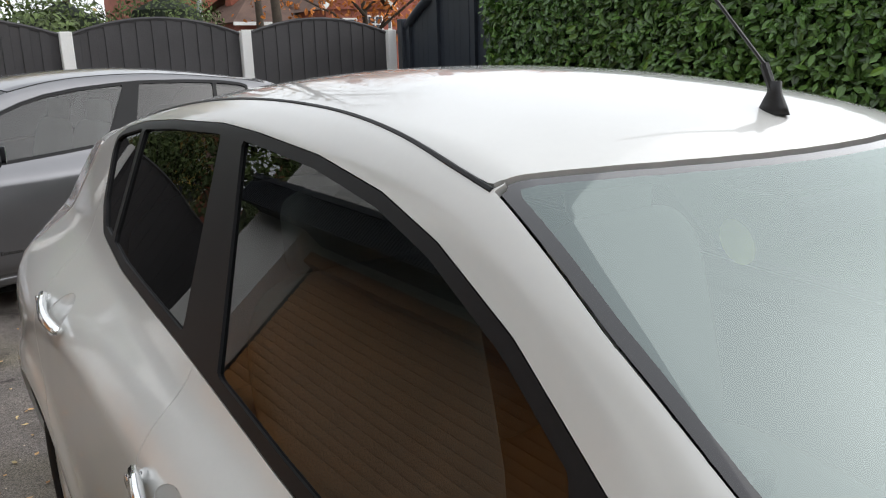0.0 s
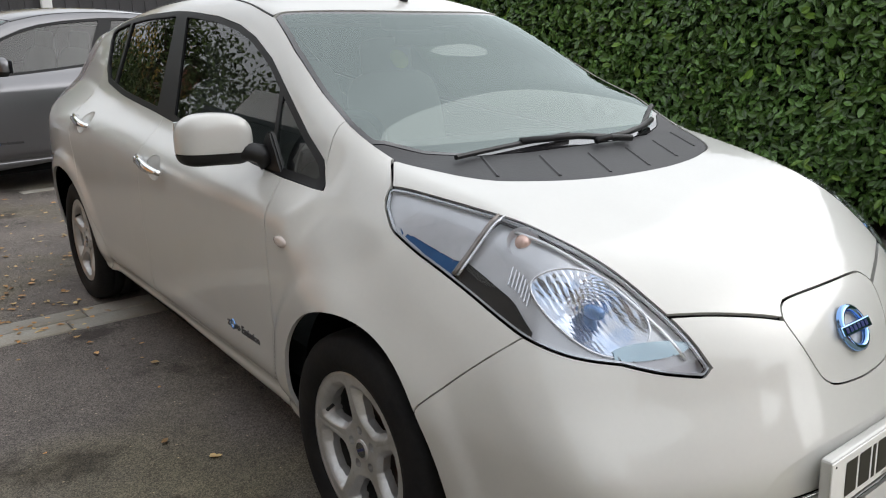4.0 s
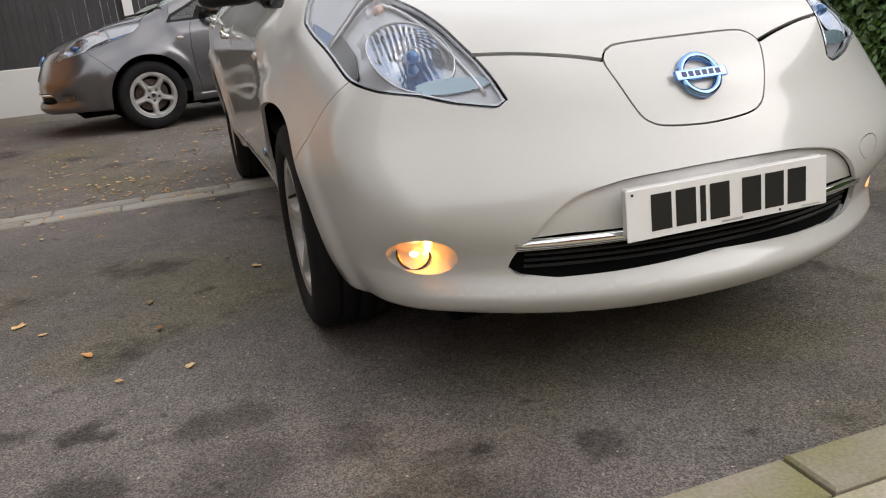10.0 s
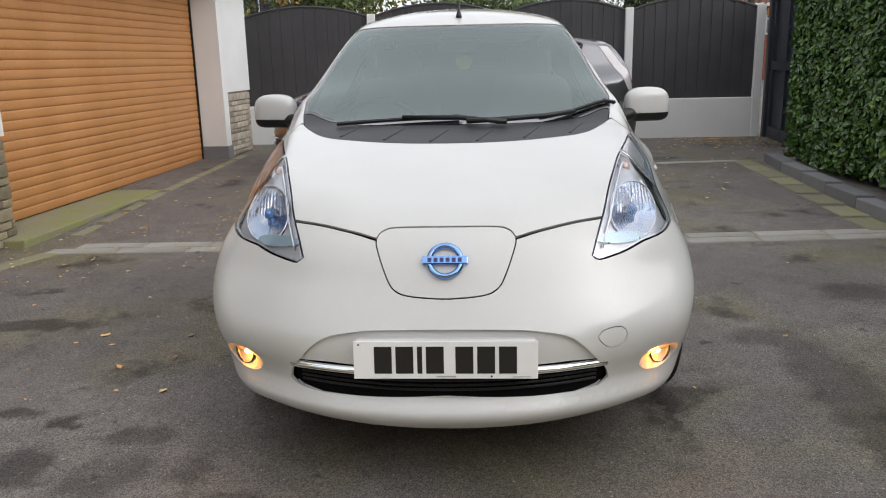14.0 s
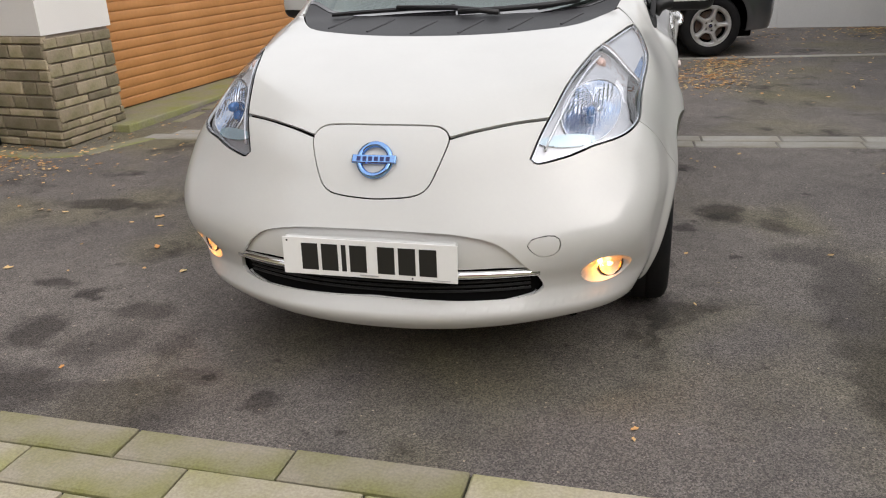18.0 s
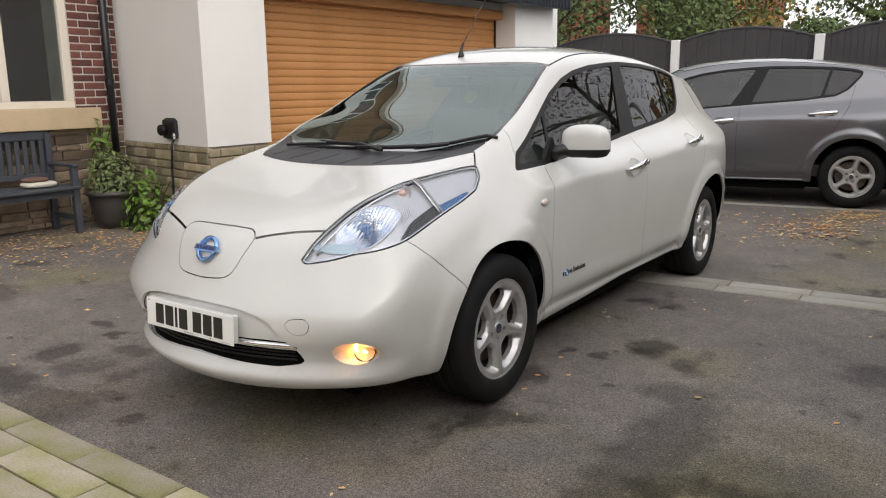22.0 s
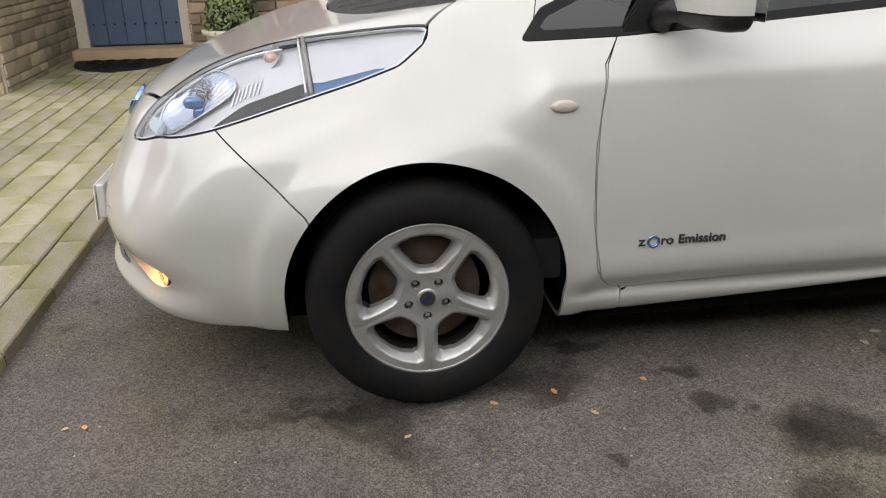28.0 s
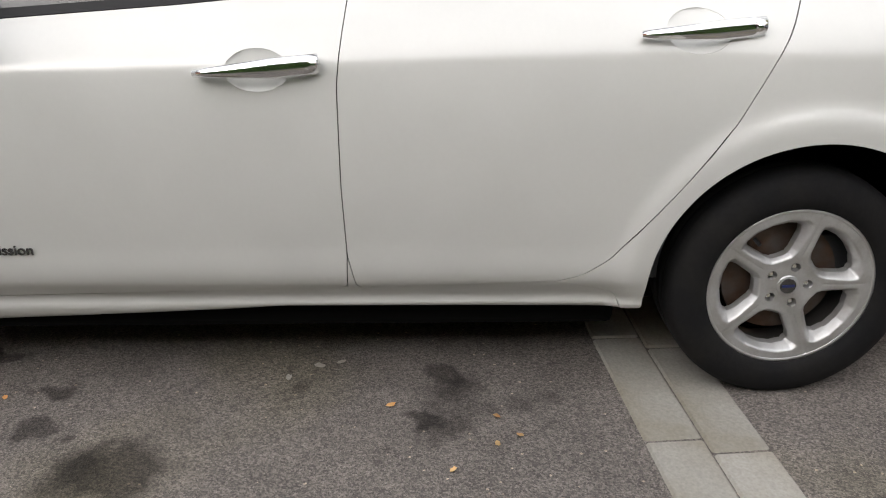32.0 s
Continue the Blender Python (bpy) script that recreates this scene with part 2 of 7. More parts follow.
    for x, y, rx, ry, amount in STAINS + DAMP:
        mp = n.new("ShaderNodeVectorMath")
        mp.operation = "MULTIPLY_ADD"
        mp.inputs[1].default_value, mp.inputs[2].default_value = (1 / rx, 1 / ry, 0), (-x / rx, -y / ry, 0)
        l.new(moved.outputs[0], mp.inputs[0])
        ln = n.new("ShaderNodeVectorMath")
        ln.operation = "LENGTH"
        l.new(mp.outputs[0], ln.inputs[0])
        fall = n.new("ShaderNodeMapRange")
        fall.inputs["From Min"].default_value, fall.inputs["From Max"].default_value = 0.7, 1.25
        fall.inputs["To Min"].default_value, fall.inputs["To Max"].default_value = amount, 0.0
        l.new(ln.outputs["Value"], fall.inputs["Value"])
        if mask is None:
            mask = fall.outputs[0]
        else:
            mx = n.new("ShaderNodeMath")
            mx.operation = "MAXIMUM"
            l.new(mask, mx.inputs[0]), l.new(fall.outputs[0], mx.inputs[1])
            mask = mx.outputs[0]
    base = mixed("MULTIPLY", base, ramp(mask, 0.0, 1.0, (1, 1, 1), (0.30, 0.29, 0.29)))
    l.new(base, b.inputs["Base Color"])
    b.inputs["Roughness"].default_value = 0.8
    b.inputs["Specular IOR Level"].default_value = 0.3
    bp = n.new("ShaderNodeBump")
    bp.inputs["Strength"].default_value, bp.inputs["Distance"].default_value = 0.7, 0.003
    l.new(chips.outputs["Distance"], bp.inputs["Height"])
    l.new(bp.outputs["Normal"], b.inputs["Normal"])
    return a


ASPHALT = asphalt()
RENDERW = mat("cream_white_render", (0.72, 0.70, 0.66), 0.85, vary=0.05, scale=1.5, fine=120, bump=0.2)
WALLW = mat("white_painted_wall", (0.76, 0.76, 0.74), 0.8, vary=0.06, scale=2, fine=80, bump=0.2)
SLATW = mat("golden_oak_slats", (0.50, 0.235, 0.082), 0.45, vary=0.12, scale=2.0, fine=30, second=(0.42, 0.19, 0.06), mix=0.8)
FENCE = mat("dark_grey_fence_paint", (0.045, 0.043, 0.045), 0.7, vary=0.2, scale=3, fine=60, bump=0.3, per_island=0.2)
GATE = mat("slate_blue_gate_paint", (0.02, 0.026, 0.036), 0.5, vary=0.15)
BRICK = mat("red_brown_brick", (0.14, 0.048, 0.036), 0.85, vary=0.3, scale=9, fine=90, bump=0.6, second=(0.09, 0.04, 0.032), mix=0.8, per_object=0.35, per_island=0.35)
STONE = mat("buff_walling_stone", (0.235, 0.17, 0.115), 0.9, vary=0.3, scale=7, fine=60, bump=0.8, second=(0.13, 0.10, 0.07), mix=0.8, per_object=0.5, per_island=0.5)
MORTAR = mat("pale_mortar", (0.33, 0.28, 0.23), 0.95, vary=0.2, scale=6, fine=100, bump=0.4)
PALEMORTAR = mat("pale_brick_mortar", (0.50, 0.46, 0.41), 0.95, vary=0.2, scale=6, fine=100, bump=0.4)
PAVER = mat("mossy_buff_paver", (0.42, 0.375, 0.285), 0.9, vary=0.34, scale=3.6, fine=130, bump=0.6, second=(0.27, 0.27, 0.075), mix=1.0, per_object=0.22, per_island=0.22)
PAVERG = mat("pale_grey_paver", (0.36, 0.345, 0.31), 0.9, vary=0.28, scale=4, fine=120, bump=0.5, second=(0.25, 0.22, 0.16), mix=0.8, per_object=0.14, per_island=0.14)
MOSS = mat("mossy_concrete", (0.24, 0.22, 0.16), 0.92, vary=0.35, scale=3, fine=70, bump=0.6, second=(0.22, 0.24, 0.05), mix=0.9, per_object=0.15)
KERB = mat("grey_stone_kerb", (0.19, 0.19, 0.195), 0.85, vary=0.25, scale=4, fine=70, bump=0.5, second=(0.17, 0.165, 0.15), mix=0.6, per_object=0.15)
JOINT = mat("dark_joint_sand", (0.05, 0.05, 0.03), 0.95, vary=0.4, scale=6, fine=120, bump=0.4)
LEAF = mat("laurel_leaf", (0.078, 0.158, 0.036), 0.30, vary=0.25, scale=1.2, fine=20, second=(0.07, 0.14, 0.02), mix=0.7, per_island=0.55)
# shade between leaves, painted as a near-black colour
LEAFSHADE = mat("painted_leaf_shade", (0.010, 0.018, 0.007), 0.9, vary=0.3)
YLEAF = mat("fresh_green_leaf", (0.12, 0.22, 0.025), 0.45, vary=0.25, per_island=0.4)
DEADLEAF = mat("fallen_autumn_leaf", (0.50, 0.24, 0.08), 0.75, vary=0.3, scale=9, second=(0.52, 0.42, 0.21), mix=1.0, per_island=0.55)
ORANGELEAF = mat("orange_autumn_leaf", (0.50, 0.16, 0.02), 0.7, vary=0.2, per_island=0.4)
BARK = mat("tree_bark", (0.07, 0.055, 0.04), 0.95, vary=0.3, scale=6, fine=40, bump=0.8)
BENCH = mat("slate_grey_bench_paint", (0.052, 0.058, 0.070), 0.5, vary=0.15, scale=5, fine=50, bump=0.2)
UPVC = mat("cream_window_frame", (0.68, 0.62, 0.52), 0.4, vary=0.04)
SILLS = mat("sandstone_sill", (0.52, 0.40, 0.25), 0.85, vary=0.12, scale=4, fine=90, bump=0.3)
PIPE = mat("black_downpipe", (0.012, 0.012, 0.013), 0.35, vary=0.2)
WPANE = glass("house_window_glass", (0.85, 0.9, 0.9), 0.8, gloss=0.06)
# near black so the room's lack of light is in the colour
ROOMSHADE = mat("painted_room_shade", (0.008, 0.008, 0.008), 0.9)
PLATE = mat("white_number_plate", (0.82, 0.82, 0.80), 0.35, vary=0.02)
INK = mat("black_plate_ink", (0.01, 0.01, 0.01), 0.4)
DOORB = mat("slate_blue_door", (0.085, 0.135, 0.22), 0.5, vary=0.1, scale=3)
POT = mat("dark_glazed_pot", (0.05, 0.045, 0.042), 0.4, vary=0.2, scale=6)
POTC = mat("cream_stone_pot", (0.58, 0.54, 0.46), 0.75, vary=0.12, scale=5, fine=60, bump=0.2)
ROOFT = mat("brown_roof_tile", (0.13, 0.075, 0.055), 0.85, vary=0.3, scale=2, fine=30, bump=0.5)
GABLE = mat("brown_gable_brick", (0.15, 0.115, 0.08), 0.9, vary=0.25, scale=3, fine=25, bump=0.3)
HBRICK = mat("orange_red_house_brick", (0.30, 0.095, 0.06), 0.85, vary=0.25, scale=3, fine=25, bump=0.3)
PALEGREEN = mat("distant_green_leaf", (0.09, 0.13, 0.035), 0.7, vary=0.3, per_island=0.5)
GOLDLEAF = mat("golden_autumn_leaf", (0.35, 0.24, 0.05), 0.7, vary=0.3, per_island=0.5)
MATGREY = mat("grey_plinth_paint", (0.20, 0.20, 0.20), 0.8, vary=0.15)
CLOTHB = mat("brown_cloth", (0.16, 0.09, 0.065), 0.9, vary=0.2, fine=120, bump=0.3)
STONEW = mat("rough_porch_stone", (0.20, 0.155, 0.115), 0.9, vary=0.35, scale=5, fine=18, bump=0.8, second=(0.12, 0.10, 0.075), mix=0.9)
SAGE = mat("grey_green_leaf", (0.15, 0.19, 0.07), 0.6, vary=0.25, per_island=0.5)
PURPLELEAF = mat("dark_purple_leaf", (0.085, 0.04, 0.034), 0.6, vary=0.3, per_island=0.4)
FARPANE = mat("far_window_pane", (0.05, 0.06, 0.07), 0.08, vary=0.1, coat=0.5)
STEEL = mat("grey_steel", (0.30, 0.31, 0.32), 0.5, 0.6, vary=0.1)
STONEB = mat("mossy_buff_stone", (0.34, 0.275, 0.20), 0.9, vary=0.3, scale=4, fine=60, bump=0.8, second=(0.17, 0.16, 0.07), mix=0.9, per_object=0.4)
STONEP = mat("pale_walling_stone", (0.48, 0.42, 0.34), 0.9, vary=0.3, scale=7, fine=60, bump=0.8, second=(0.30, 0.26, 0.2), mix=0.8, per_object=0.3)

# ---- mesh kit ----
def part(name, bm, material, parent=None, label="", smooth=False):
    """Link a bmesh as one mesh object, under a thing or a part if given."""
    me = bpy.data.meshes.new(name)
    bm.to_mesh(me)
    bm.free()
    if smooth:
        me.polygons.foreach_set("use_smooth", [True] * len(me.polygons))
    return put_mesh(name, me, material, parent, label)


def put_mesh(name, me, material, parent=None, label=""):
    if material and not me.materials:
        me.materials.append(material)
    ob = new(name, me)
    ob.parent = parent
    if label:
        ob["label"] = label
    return ob


def raw(name, verts, faces, material, parent=None, label="", smooth=False, normals=None):
    me = bpy.data.meshes.new(name)
    me.from_pydata([tuple(v) for v in verts], [], [tuple(f) for f in faces])
    if smooth or normals is not None:
        me.polygons.foreach_set("use_smooth", [True] * len(me.polygons))
    if normals is not None:
        me.normals_split_custom_set_from_vertices([tuple(v) for v in normals])
    return put_mesh(name, me, material, parent, label)


def empty(name, m=None, label="", category="", group="", kind=""):
    ob = new(name)
    if m is not None:
        ob.matrix_world = m
    return tagged(ob, label, category, group, kind)


def box(x0, x1, y0, y1, z0, z1, bevel=0.0, bm=None, m=None):
    b = bmesh.new()
    r = bmesh.ops.create_cube(b, size=1.0, matrix=Matrix.LocRotScale(((x0 + x1) / 2, (y0 + y1) / 2, (z0 + z1) / 2), None, (x1 - x0, y1 - y0, z1 - z0)))
    if bevel:
        bmesh.ops.bevel(b, geom=list(b.edges), offset=bevel, segments=2, affect="EDGES", profile=0.5)
    if m is not None:
        bmesh.ops.transform(b, matrix=m, verts=b.verts)
    return join(bm, b)


def join(bm, b):
    if bm is None:
        return b
    me = bpy.data.meshes.new("tmp")
    b.to_mesh(me)
    b.free()
    bm.from_mesh(me)
    bpy.data.meshes.remove(me)
    return bm


def lathe(profile, segments=32, axis="z", close=True, m=None):
    """Turn a profile of (radius, height) about an axis."""
    b = bmesh.new()
    rings = []
    for r, h in profile:
        ring = []
        for i in range(segments):
            a = 2 * math.pi * i / segments
            p = (r * math.cos(a), r * math.sin(a), h)
            ring.append(b.verts.new(p if axis == "z" else (h, p[0], p[1])))
        rings.append(ring)
    for a, c in zip(rings, rings[1:]):
        for i in range(segments):
            b.faces.new((a[i], a[(i + 1) % segments], c[(i + 1) % segments], c[i]))
    if close:
        b.faces.new(rings[-1])
        b.faces.new(rings[0][::-1])
    bmesh.ops.recalc_face_normals(b, faces=b.faces)
    if m is not None:
        bmesh.ops.transform(b, matrix=m, verts=b.verts)
    return b


def tube(points, radius, sides=8, bm=None, taper=None):
    b = bmesh.new()
    pts = [Vector(p) for p in points]
    rings = []
    for i, p in enumerate(pts):
        d = (pts[min(i + 1, len(pts) - 1)] - pts[max(i - 1, 0)]).normalized()
        u = d.orthogonal().normalized() if not rings else (u - d * u.dot(d)).normalized()
        v = d.cross(u)
        r = radius if taper is None else radius + (taper - radius) * i / (len(pts) - 1)
        rings.append([b.verts.new(p + (u * math.cos(2 * math.pi * k / sides) + v * math.sin(2 * math.pi * k / sides)) * r) for k in range(sides)])
    for a, c in zip(rings, rings[1:]):
        for k in range(sides):
            b.faces.new((a[k], a[(k + 1) % sides], c[(k + 1) % sides], c[k]))
    b.faces.new(rings[0][::-1])
    b.faces.new(rings[-1])
    return join(bm, b)


def prism(outline, depth, m=None, bevel=0.0):
    """A flat outline (x, y) raised by depth along z."""
    b = bmesh.new()
    f = b.faces.new([b.verts.new((x, y, 0)) for x, y in outline])
    r = bmesh.ops.extrude_face_region(b, geom=[f])
    bmesh.ops.translate(b, vec=(0, 0, depth), verts=[v for v in r["geom"] if isinstance(v, bmesh.types.BMVert)])
    bmesh.ops.recalc_face_normals(b, faces=b.faces)
    if bevel:
        bmesh.ops.bevel(b, geom=list(b.edges), offset=bevel, segments=2, affect="EDGES")
    if m is not None:
        bmesh.ops.transform(b, matrix=m, verts=b.verts)
    return b


def keep(T, g):
    """The part of the triangles T where g, given at their corners, is below zero."""
    ins = g < 0
    n = ins.sum(1)
    out = [T[n == 3]]
    for count in (1, 2):
        s = n == count
        t, gg, ii = T[s], g[s], ins[s]
        if not len(t):
            continue
        k = np.argmax(ii if count == 1 else ~ii, 1)
        r = np.arange(len(t))
        a, b, c = t[r, k], t[r, (k + 1) % 3], t[r, (k + 2) % 3]
        ga, gb, gc = gg[r, k], gg[r, (k + 1) % 3], gg[r, (k + 2) % 3]
        ab = a + (b - a) * (ga / (ga - gb))[:, None]
        ac = a + (c - a) * (ga / (ga - gc))[:, None]
        if count == 1:
            out.append(np.stack([a, ab, ac], 1))
        else:
            out += [np.stack([ab, b, c], 1), np.stack([ab, c, ac], 1)]
    return np.concatenate(out)


def split(T, gfun, gap=0.0):
    g = gfun(T.reshape(-1, 3)).reshape(-1, 3)
    return keep(T, g + gap), keep(T, gap - g)


def within(q, poly):
    """Signed distance of the points q (n, 2) to a polygon, negative inside."""
    P = np.array(poly, float)
    Q = np.roll(P, -1, 0)
    best = np.full(len(q), 1e9)
    odd = np.zeros(len(q), bool)
    for a, b in zip(P, Q):
        e, w = b - a, q - a
        t = np.clip((w @ e) / max(e @ e, 1e-12), 0, 1)
        best = np.minimum(best, ((w - t[:, None] * e) ** 2).sum(1))
        cond = (a[1] > q[:, 1]) != (b[1] > q[:, 1])
        xs = a[0] + (q[:, 1] - a[1]) * e[0] / (e[1] if abs(e[1]) > 1e-12 else 1e-12)
        odd ^= cond & (q[:, 0] < xs)
    return np.sqrt(best) * np.where(odd, -1, 1)


def side_shape(poly, s=0):
    return lambda p: np.maximum(within(p[:, 1:], poly), -s * p[:, 0] if s else -9)


def top_shape(poly, low=0.7):
    return lambda p: np.maximum(within(np.stack([np.abs(p[:, 0]), p[:, 1]], 1), poly), low - p[:, 2])


def front_shape(poly, s=0, back=-0.4):
    return lambda p: np.maximum.reduce([within(np.stack([np.abs(p[:, 0]), p[:, 2]], 1), poly), p[:, 1] - back, -s * p[:, 0] if s else np.full(len(p), -9.0)])


def weld(T):
    v, inv = np.unique(np.round(T.reshape(-1, 3), 5), axis=0, return_inverse=True)
    f = inv.reshape(-1, 3)
    f = f[(f[:, 0] != f[:, 1]) & (f[:, 1] != f[:, 2]) & (f[:, 0] != f[:, 2])]
    return v, f


SHEETS = {}


def sheet(T, level=0.0, depth=0.012, onto=True):
    key = (len(T), round(float(T.sum()), 4), level, depth, onto)
    if key not in SHEETS:
        SHEETS[key] = make_sheet(T, level, depth, onto)
    return SHEETS[key]


def make_sheet(T, level, depth, onto):
    """Vertices, faces and normals of a body panel with its edges folded in by depth."""
    v, f = weld(T)
    if onto:
        v = settle(v, 2 if level == 0 else 4, level)
        nrm = grad(v)
        nrm /= np.maximum(np.linalg.norm(nrm, axis=1), 1e-9)[:, None]
    else:
        fn = np.cross(v[f[:, 1]] - v[f[:, 0]], v[f[:, 2]] - v[f[:, 0]])
        nrm = np.zeros_like(v)
        for k in range(3):
            np.add.at(nrm, f[:, k], fn)
        nrm /= np.maximum(np.linalg.norm(nrm, axis=1), 1e-12)[:, None]
    fn = np.cross(v[f[:, 1]] - v[f[:, 0]], v[f[:, 2]] - v[f[:, 0]])
    flip = (fn * nrm[f[:, 0]]).sum(1) < 0
    f[flip] = f[flip][:, ::-1]
    if depth:
        e = np.concatenate([f[:, [0, 1]], f[:, [1, 2]], f[:, [2, 0]]])
        key = np.sort(e, 1)
        _, first, cnt = np.unique(key, axis=0, return_index=True, return_counts=True)
        rim = e[first[cnt == 1]]
        a, b = v[rim[:, 0]], v[rim[:, 1]]
        na, nb = nrm[rim[:, 0]], nrm[rim[:, 1]]
        n0 = len(v)
        m = len(rim)
        side = np.cross(b - a, (na + nb) / 2)
        side /= np.maximum(np.linalg.norm(side, axis=1), 1e-9)[:, None]
        v = np.concatenate([v, a, b, b - nb * depth, a - na * depth])
        nrm = np.concatenate([nrm, side, side, side, side])
        i = n0 + np.arange(m)
        quads = np.stack([i, i + 3 * m, i + 2 * m, i + m], 1)
        faces = [*map(tuple, f.tolist()), *map(tuple, quads.tolist())]
    else:
        faces = [*map(tuple, f.tolist())]
    return v, faces, nrm


# ---- body shape of the hatchback: F < 0 inside; front axle at y = 0, nose towards -y ----
def curve(ys, vs):
    """Smooth curve through the given stations (cubic Hermite)."""
    ys, vs = np.array(ys, float), np.array(vs, float)
    d = np.diff(vs) / np.diff(ys)
    m = np.concatenate([[d[0]], (d[:-1] + d[1:]) / 2, [d[-1]]])

    def f(q):
        q = np.clip(q, ys[0], ys[-1])
        i = np.clip(np.searchsorted(ys, q) - 1, 0, len(ys) - 2)
        h = ys[i + 1] - ys[i]
        t = (q - ys[i]) / h
        return ((2*t**3 - 3*t**2 + 1) * vs[i] + (t**3 - 2*t**2 + t) * h * m[i] + (3*t**2 - 2*t**3) * vs[i + 1] + (t**3 - t**2) * h * m[i + 1])
    return f


def smax(a, b, k):
    h = np.clip(0.5 + 0.5 * (a - b) / k, 0, 1)
    return b + (a - b) * h + k * h * (1 - h)


def smin(a, b, k):
    return -smax(-a, -b, k)


plan = curve([-1.0, -0.75, -0.5, -0.28, 0.0, 0.3, 0.6, 1.2, 2.0, 2.4, 2.75, 3.1, 3.35, 3.6], [0.62, 0.735, 0.80, 0.828, 0.846, 0.834, 0.827, 0.826, 0.832, 0.84, 0.852, 0.82, 0.75, 0.62])
section = curve([0.15, 0.195, 0.23, 0.262, 0.285, 0.31, 0.34, 0.45, 0.62, 0.80, 0.92, 1.05, 1.2], [-0.13, -0.100, -0.070, -0.058, -0.064, -0.046, -0.026, -0.014, -0.002, 0.0, -0.012, -0.05, -0.11])
smooth_section = curve([0.15, 0.195, 0.23, 0.285, 0.34, 0.45, 0.62, 0.80, 0.92, 1.05, 1.2], [-0.145, -0.105, -0.082, -0.056, -0.037, -0.016, -0.002, 0.0, -0.012, -0.05, -0.11])
spine = curve([-1.0, -0.85, -0.77, -0.6, -0.4, -0.2, 0.0, 0.12, 0.3, 0.5, 0.7, 0.85, 0.97, 1.2, 1.6, 2.0, 2.5, 2.95, 3.12, 3.4, 3.6], [0.60, 0.735, 0.80, 0.87, 0.93, 0.985, 1.03, 1.062, 1.165, 1.262, 1.373, 1.445, 1.486, 1.522, 1.545, 1.538, 1.492, 1.425, 1.385, 0.98, 0.6])
crown = curve([-1.0, -0.5, 0.0, 0.2, 0.5, 0.95, 1.5, 3.0, 3.6], [0.05, 0.0, 0.01, 0.02, 0.045, 0.062, 0.07, 0.07, 0.10])
nose = curve([0.1, 0.20, 0.235, 0.262, 0.285, 0.31, 0.335, 0.37, 0.42, 0.50, 0.56, 0.64, 0.72, 0.80, 0.95], [-0.80, -0.870, -0.908, -0.932, -0.938, -0.924, -0.912, -0.914, -0.924, -0.915, -0.89, -0.852, -0.815, -0.765, -0.62])
belt = curve([0.0, 0.3, 1.3, 2.4, 2.8, 3.4], [0.95, 0.957, 0.99, 1.065, 1.10, 1.12])
haunch = curve([-1.0, -0.75, -0.5, -0.25, 0.0, 0.2, 0.262, 0.32, 0.45, 0.7, 4.0], [0.52, 0.60, 0.69, 0.765, 0.868, 0.935, 0.96, 1.01, 1.16, 1.5, 1.6])
sweep = curve([0.1, 0.2, 0.35, 0.5, 0.69, 0.85], [0.13, 0.12, 0.105, 0.075, 0.092, 0.10])
tail = curve([0.1, 0.3, 0.6, 0.8, 1.0, 1.2], [3.40, 3.48, 3.50, 3.45, 3.42, 3.40])


def F(x, y, z):
    a = np.abs(x)
    sill = np.clip((y - 0.36) / 0.12, 0, 1) * np.clip((2.36 - y) / 0.12, 0, 1)
    side = plan(y) + smooth_section(z) * (1 - sill) + section(z) * sill
    for cy in (0.008, 2.70):
        side = side + 0.019 / (1 + np.exp((np.hypot(y - cy, z - 0.33) - 0.450) / 0.011))
    taper = 0.03 * np.clip(y - 1.9, 0, 2) ** 2
    green = 0.512 + (1.434 - z) * 0.465 - taper
    green = green + 0.75 * 0.012 * np.logaddexp(0, (belt(y) - z) / 0.012)
    wing = 0.030 * np.exp(-((haunch(y) - z + 0.03) / 0.11) ** 2) / (1 + np.exp((y - 0.02) / 0.06))
    green = smin(green, 0.735 + (haunch(y) - z) * 0.65 + wing, 0.02)
    w = smin(side, green, 0.045)
    f1 = (a - w) * 0.97
    slope = np.where((y > 0.1) & (y < 1.0), 0.87, 0.93)
    f2 = (z - (spine(y) - crown(y) * (a / 0.52) ** 2.2)) * slope
    f3 = (nose(z) + sweep(z) * (a / 0.47) ** 2.25 - y) * 0.85
    f4 = (y - (tail(z) - 0.16 * (a / 0.7) ** 2.6)) * 0.9
    f5 = 0.214 + 0.03 * (a / 0.7) ** 2 * np.clip(-y / 0.7, 0, 1) - 0.03 * np.clip(y + 0.75, 0, 0.5) + 0.06 * np.clip(y - 0.6, 0, 0.8) - z
    f = smax(f1, f2, 0.045)
    f = smax(f, f3, 0.07)
    f = smax(f, f4, 0.10)
    return smax(f, f5, 0.02)


def grad(p, e=1e-4):
    x, y, z = p.T
    g = np.stack([F(x + e, y, z) - F(x - e, y, z), F(x, y + e, z) - F(x, y - e, z), F(x, y, z + e) - F(x, y, z - e)], 1) / (2 * e)
    return g


def settle(p, steps=4, level=0.0):
    """Move points onto the surface F = level."""
    for _ in range(steps):
        g = grad(p)
        p = p - ((F(*p.T) - level) / np.maximum((g ** 2).sum(1), 1e-6))[:, None] * g
    return p
